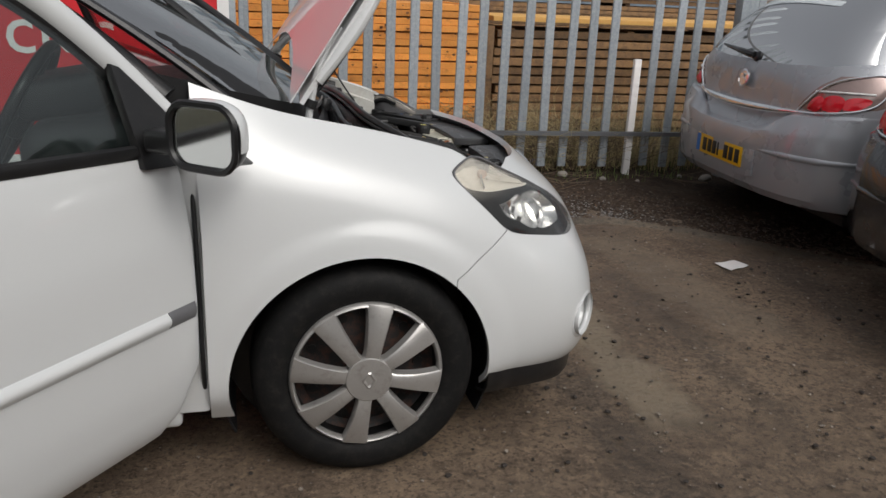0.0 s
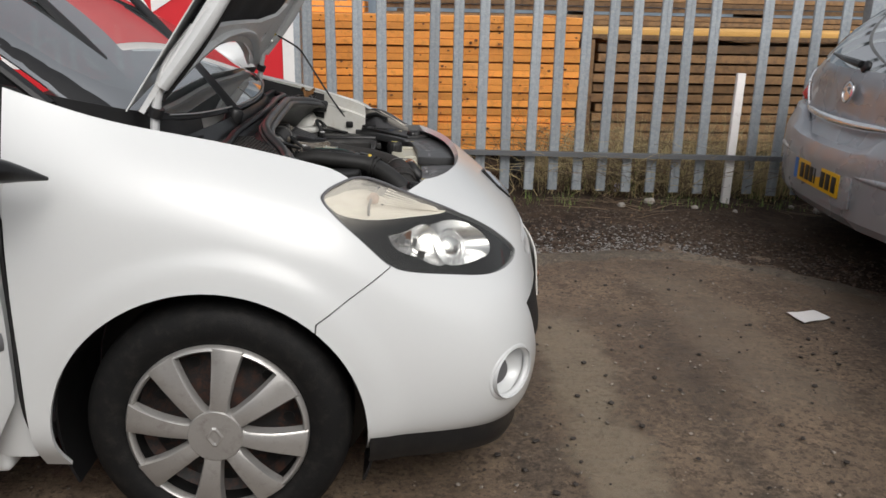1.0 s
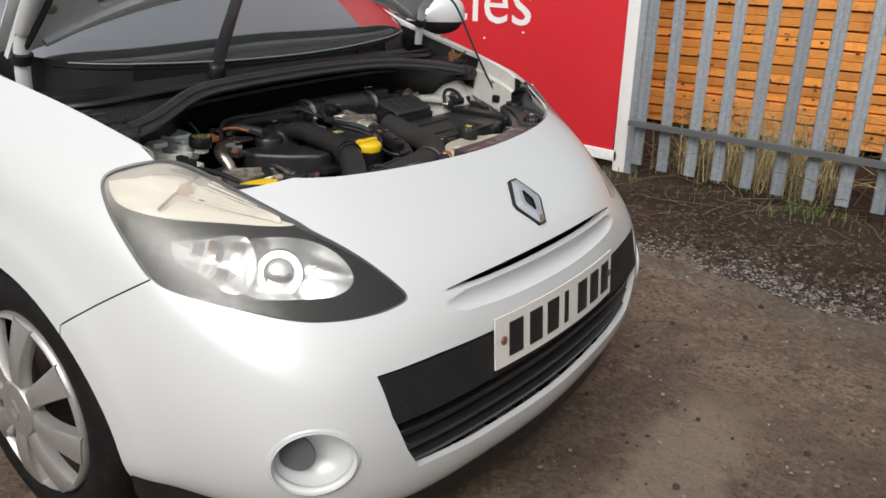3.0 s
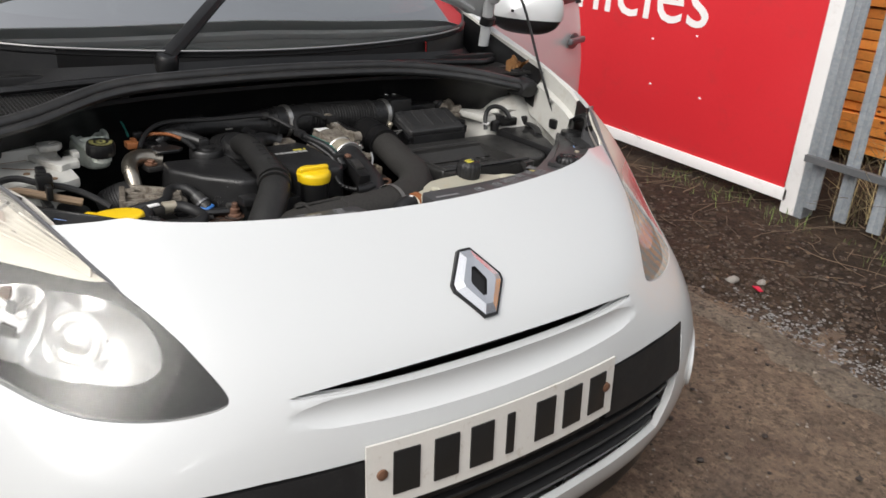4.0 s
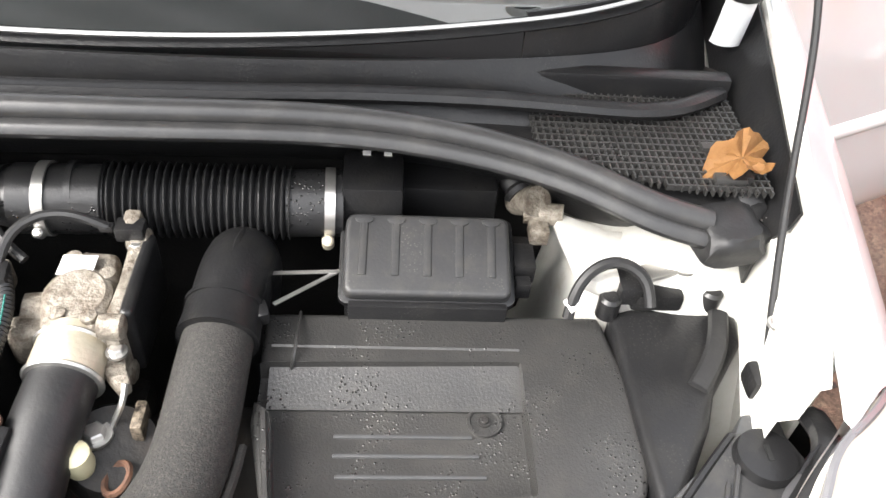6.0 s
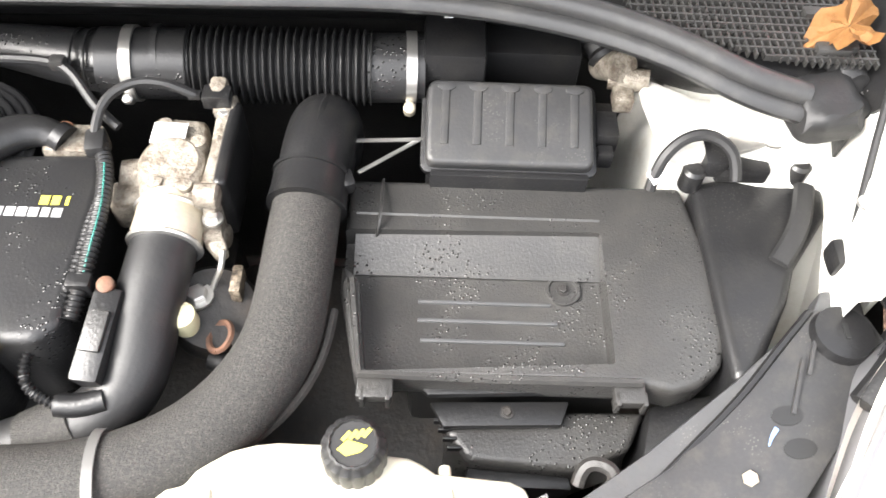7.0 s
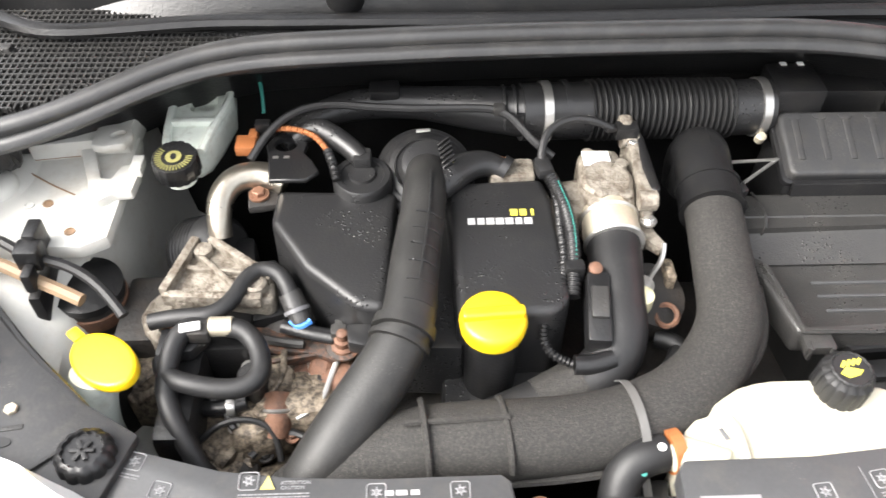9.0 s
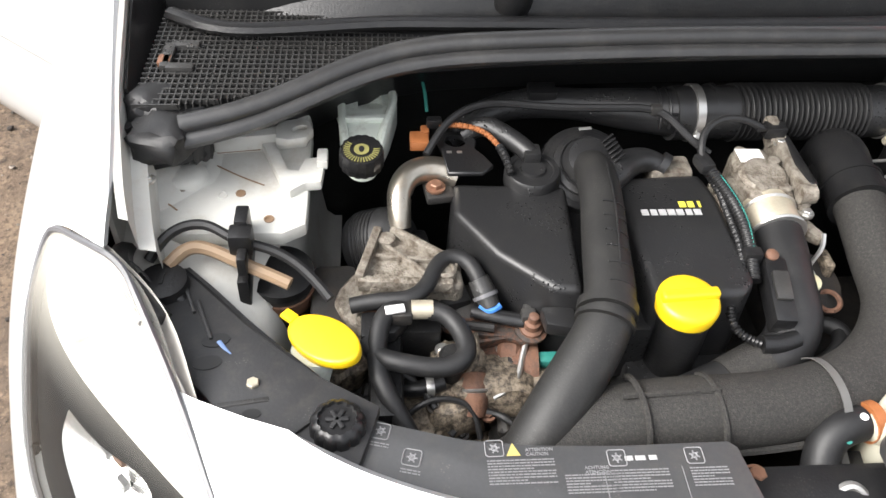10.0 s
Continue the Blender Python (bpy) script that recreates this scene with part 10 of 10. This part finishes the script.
# ---- timber behind the fence ----
def timber_stack(name, x0, x1, y0, z0, z1, board_h, gap, mat, label, seed, depth=0.9, bundle=4, bearer=0.03):
    rnd = random.Random(seed)
    st = thing(name, label, "timber", ((x0 + x1) / 2, y0 + depth / 2, 0), group="stacked timber behind the fence")
    meshes = []
    for v in range(3):
        b = bevel(box((0, 0, 0), (x1 - x0, depth, board_h), 0.003, seg=1), 0)
        me = bpy.data.meshes.new("board")
        b.to_mesh(me)
        b.free()
        meshes.append(me)
    z, k, n = z0, 0, 0
    done = set()
    while z + board_h < z1:
        me = meshes[k % 3]
        ob = new("board", me)
        if me.name not in done:
            finish(ob, mat, 30)
            done.add(me.name)
        ob.parent = st
        ob.matrix_parent_inverse = Matrix.Translation(-st.location)
        ob.matrix_basis = pose((x0 + x1) / 2 + rnd.uniform(-0.025, 0.025), y0 + depth / 2 + rnd.uniform(-0.015, 0.015), z + board_h / 2, 0, rnd.uniform(-0.12, 0.12), rnd.uniform(-0.15, 0.15))
        z += board_h + gap
        k += 1
        if k % bundle == 0:
            for bx in np.linspace(x0 + 0.15, x1 - 0.15, 4):
                part("bearer", box((bx, y0 + depth / 2 + 0.02, z + bearer / 2 - gap / 2), (0.06, depth - 0.03, bearer), 0.002), mat, st)
            z += bearer
    return st


def knots(st, x0, x1, y, z0, z1, count, seed):
    """Dark knots on the faces of the boards."""
    rnd = random.Random(seed)
    bms = []
    for _ in range(count):
        r = rnd.uniform(0.006, 0.014)
        bms.append(moved(slab(oval(0, 0, r, r * 0.7, 9), 0, 0.006, 0), pose(rnd.uniform(x0, x1), y, rnd.uniform(z0, z1), 90, 0, 0)))
    part("knot_grain", join(*bms), KNOT, st)["kind"] = "stuff"


KNOT = surf("dark_knot", (0.11, 0.04, 0.015), 0.7, var=0.3, scale=60, bump=0)
st = timber_stack("timber_stack", -1.6, 1.80, 4.02, 0.10, 1.20, 0.052, 0.003, PINE, "stack of bright orange softwood fence boards", 1, bundle=2, bearer=0.008)
knots(st, -0.6, 1.75, 4.0, 0.15, 1.15, 150, 5)
st = timber_stack("timber_stack", 1.92, 5.6, 4.02, 0.12, 1.03, 0.062, 0.004, OLDWOOD, "stack of weathered brown wooden boards behind the fence", 2, bundle=1, bearer=0.012)
part("top_board", box((3.75, 4.45, 1.055), (3.75, 0.95, 0.04), 0.003), FRESHWOOD, st, "fresh yellow pine top board")
part("corner_bearer", box((1.86, 4.06, 0.52), (0.09, 0.09, 0.95), 0.004), OLDWOOD, st)
timber_stack("timber_stack", 0.2, 6.2, 6.0, 0.10, 1.62, 0.045, 0.006, OLDWOOD, "tall stack of brown boards further back in the yard", 3, bundle=3, bearer=0.03)
timber_stack("timber_stack", -4.2, 0.0, 6.0, 0.10, 1.70, 0.05, 0.006, PINE, "tall stack of orange boards further back in the yard", 6, bundle=3, bearer=0.03)
cont = thing("steel_container", "grey-blue corrugated steel container behind the timber", "container", (2.0, 9.5, 0))
g = np.array([[(x, 9.0 + 0.04 * (1 if int((x + 20) / 0.14) % 2 else 0), z) for z in (0.0, 2.7)] for x in np.arange(-7, 13, 0.07)])
part("wall", solid_bm(g, -0.05), CONTAINER, cont)
part("roof", box((3, 10.2, 2.72), (20, 2.4, 0.06), 0.01), CONTAINER, cont)
part("wall", box((3, 11.38, 1.38), (20, 0.05, 2.6), 0.01), CONTAINER, cont)


# ---- weeds ----
def blades(name, count, place, height, mat, label, seed, width=0.004, lean=0.5):
    rnd = random.Random(seed)
    verts, faces = [], []
    for _ in range(count):
        x, y, z = place(rnd)
        h, a = height(rnd), rnd.random() * 6.283
        dx, dy = math.cos(a), math.sin(a)
        bend = rnd.uniform(0.1, lean) * h
        w = width * rnd.uniform(0.5, 1.3)
        k = len(verts)
        for s in (0, 0.4, 0.75, 1.0):
            cx, cy, cz = x + dx * bend * s * s, y + dy * bend * s * s, z + h * s * (1 - 0.25 * s * rnd.random())
            ww = w * (1 - s * 0.85)
            verts += [(cx - dy * ww, cy + dx * ww, cz), (cx + dy * ww, cy - dx * ww, cz)]
        faces += [(k + 2 * i, k + 2 * i + 1, k + 2 * i + 3, k + 2 * i + 2) for i in range(3)]
    me = bpy.data.meshes.new(name)
    me.from_pydata(verts, [], faces)
    return tagged(mesh_ob(name, me, mat, angle=180), label, "weeds", kind="stuff")


def by_fence(rnd):
    x = rnd.uniform(-0.2, 4.6)
    while noise.noise((x * 1.6, 3.3, 0)) * 1.4 + rnd.uniform(-0.5, 0.4) < 0:
        x = rnd.uniform(-0.2, 4.6)
    y = fence_y(x) + 0.10 + abs(rnd.gauss(0, 0.55))
    return x, y, soil_height(x, y) - 0.005


def front_tufts(rnd):
    cx = rnd.choice((-0.9, -0.6, -0.2, 0.3, 0.72, 0.80, 0.84, 1.18, 1.45, 2.05, 2.35, 2.42, 2.75, 2.85))
    x = cx + rnd.gauss(0, 0.10)
    y = fence_y(x) - 0.10 + rnd.gauss(0, 0.08)
    return x, y, soil_height(x, y) - 0.004


blades("straw", 5200, by_fence, lambda r: r.uniform(0.08, 0.55), STRAW, "dead straw-coloured grass along the fence", 21, 0.0026, 0.9)
blades("grass", 800, by_fence, lambda r: r.uniform(0.05, 0.32), GRASS, "rough green grass along the fence", 22, 0.0032, 0.8)
blades("grass_tufts", 550, front_tufts, lambda r: r.uniform(0.02, 0.09), GRASS, "short green tufts in front of the fence", 23, 0.0025, 0.9)


def twigs(name, count, seed, place, length, mat, label):
    rnd = random.Random(seed)
    bms = []
    for _ in range(count):
        x, y, z = place(rnd)
        a, t = rnd.random() * 6.283, rnd.uniform(-0.1, 0.5) * rnd.random() ** 2
        ln = length(rnd)
        p = np.array((x, y, z + 0.006))
        pts = [p]
        for _ in range(4):
            a += rnd.uniform(-0.5, 0.5)
            p = p + ln / 4 * np.array((math.cos(a) * math.cos(t), math.sin(a) * math.cos(t), math.sin(t)))
            p[2] = max(p[2], z + 0.004)
            pts.append(p)
        bms.append(tube(pts, [rnd.uniform(0.0012, 0.0028), 0.0008], n=9, seg=5))
    return tagged(mesh_ob(name, join(*bms), mat), label, "twigs", kind="stuff")


def tw_place(rnd):
    x = rnd.uniform(-1.6, 4.2)
    y = fence_y(x) + rnd.uniform(-0.55, 0.5)
    return x, y, soil_height(x, y)


twigs("twigs", 260, 31, tw_place, lambda r: r.uniform(0.08, 0.5), TWIG, "dead twigs and stems along the fence")


def scrub(rnd):
    x = rnd.uniform(-0.1, 4.6)
    while noise.noise((x * 1.1, 8.3, 0)) * 1.5 + rnd.uniform(-0.5, 0.45) < 0:
        x = rnd.uniform(-0.1, 4.6)
    y = fence_y(x) + rnd.uniform(0.06, 0.75)
    return x, y, soil_height(x, y)


def stems(name, count, seed, place, mat, label):
    """Upright, bent and forking dead stems."""
    rnd = random.Random(seed)
    bms = []
    for _ in range(count):
        p = np.array(place(rnd))
        d = np.array((rnd.gauss(0, 0.45), rnd.gauss(0, 0.45), 1.0))
        step = rnd.uniform(0.04, 0.16)
        pts = [p]
        for _ in range(5):
            d = d + np.array((rnd.gauss(0, 0.35), rnd.gauss(0, 0.35), -0.18))
            p = p + d / np.linalg.norm(d) * step
            p[2] = max(p[2], 0.01)
            pts.append(p)
        bms.append(tube(pts, [rnd.uniform(0.0014, 0.003), 0.0008], n=9, seg=4))
    return tagged(mesh_ob(name, join(*bms), mat), label, "weeds", kind="stuff")


BAG = surf("black_plastic_bag", (0.010, 0.010, 0.011), 0.35, var=0.3, scale=30, bump=0.4, bump_scale=60)
for nm, label, at, size, seed in (("rubbish_bag", "crumpled black plastic bag behind the steel fence", (1.20, 3.14, 0.13), (0.085, 0.09, 0.125), 51),):
    tagged(mesh_ob(nm, lump(at, size, seed, 20, 0.45), BAG), label, "bag")
stems("dead_stems", 1150, 41, scrub, TWIG, "tangled dead brown stems behind the fence")
stems("straw_stems", 800, 42, scrub, STRAW, "tangled straw-coloured stems behind the fence")


# ---- unseen wall added behind the camera to darken the car's flank ----
WALLGREY = surf("unseen_wall_grey", (0.28, 0.275, 0.265), 0.8, var=0.15, scale=1.2, bump=0.2, bump_scale=60, tint=(0.09, 0.085, 0.08), thresh=0.56)
tagged(mesh_ob("wall_south", box((0, -8.0, 1.7), (34, 0.3, 3.4), 0.02), WALLGREY), "unseen plain grey wall added to darken the flank", "wall", kind="structure")
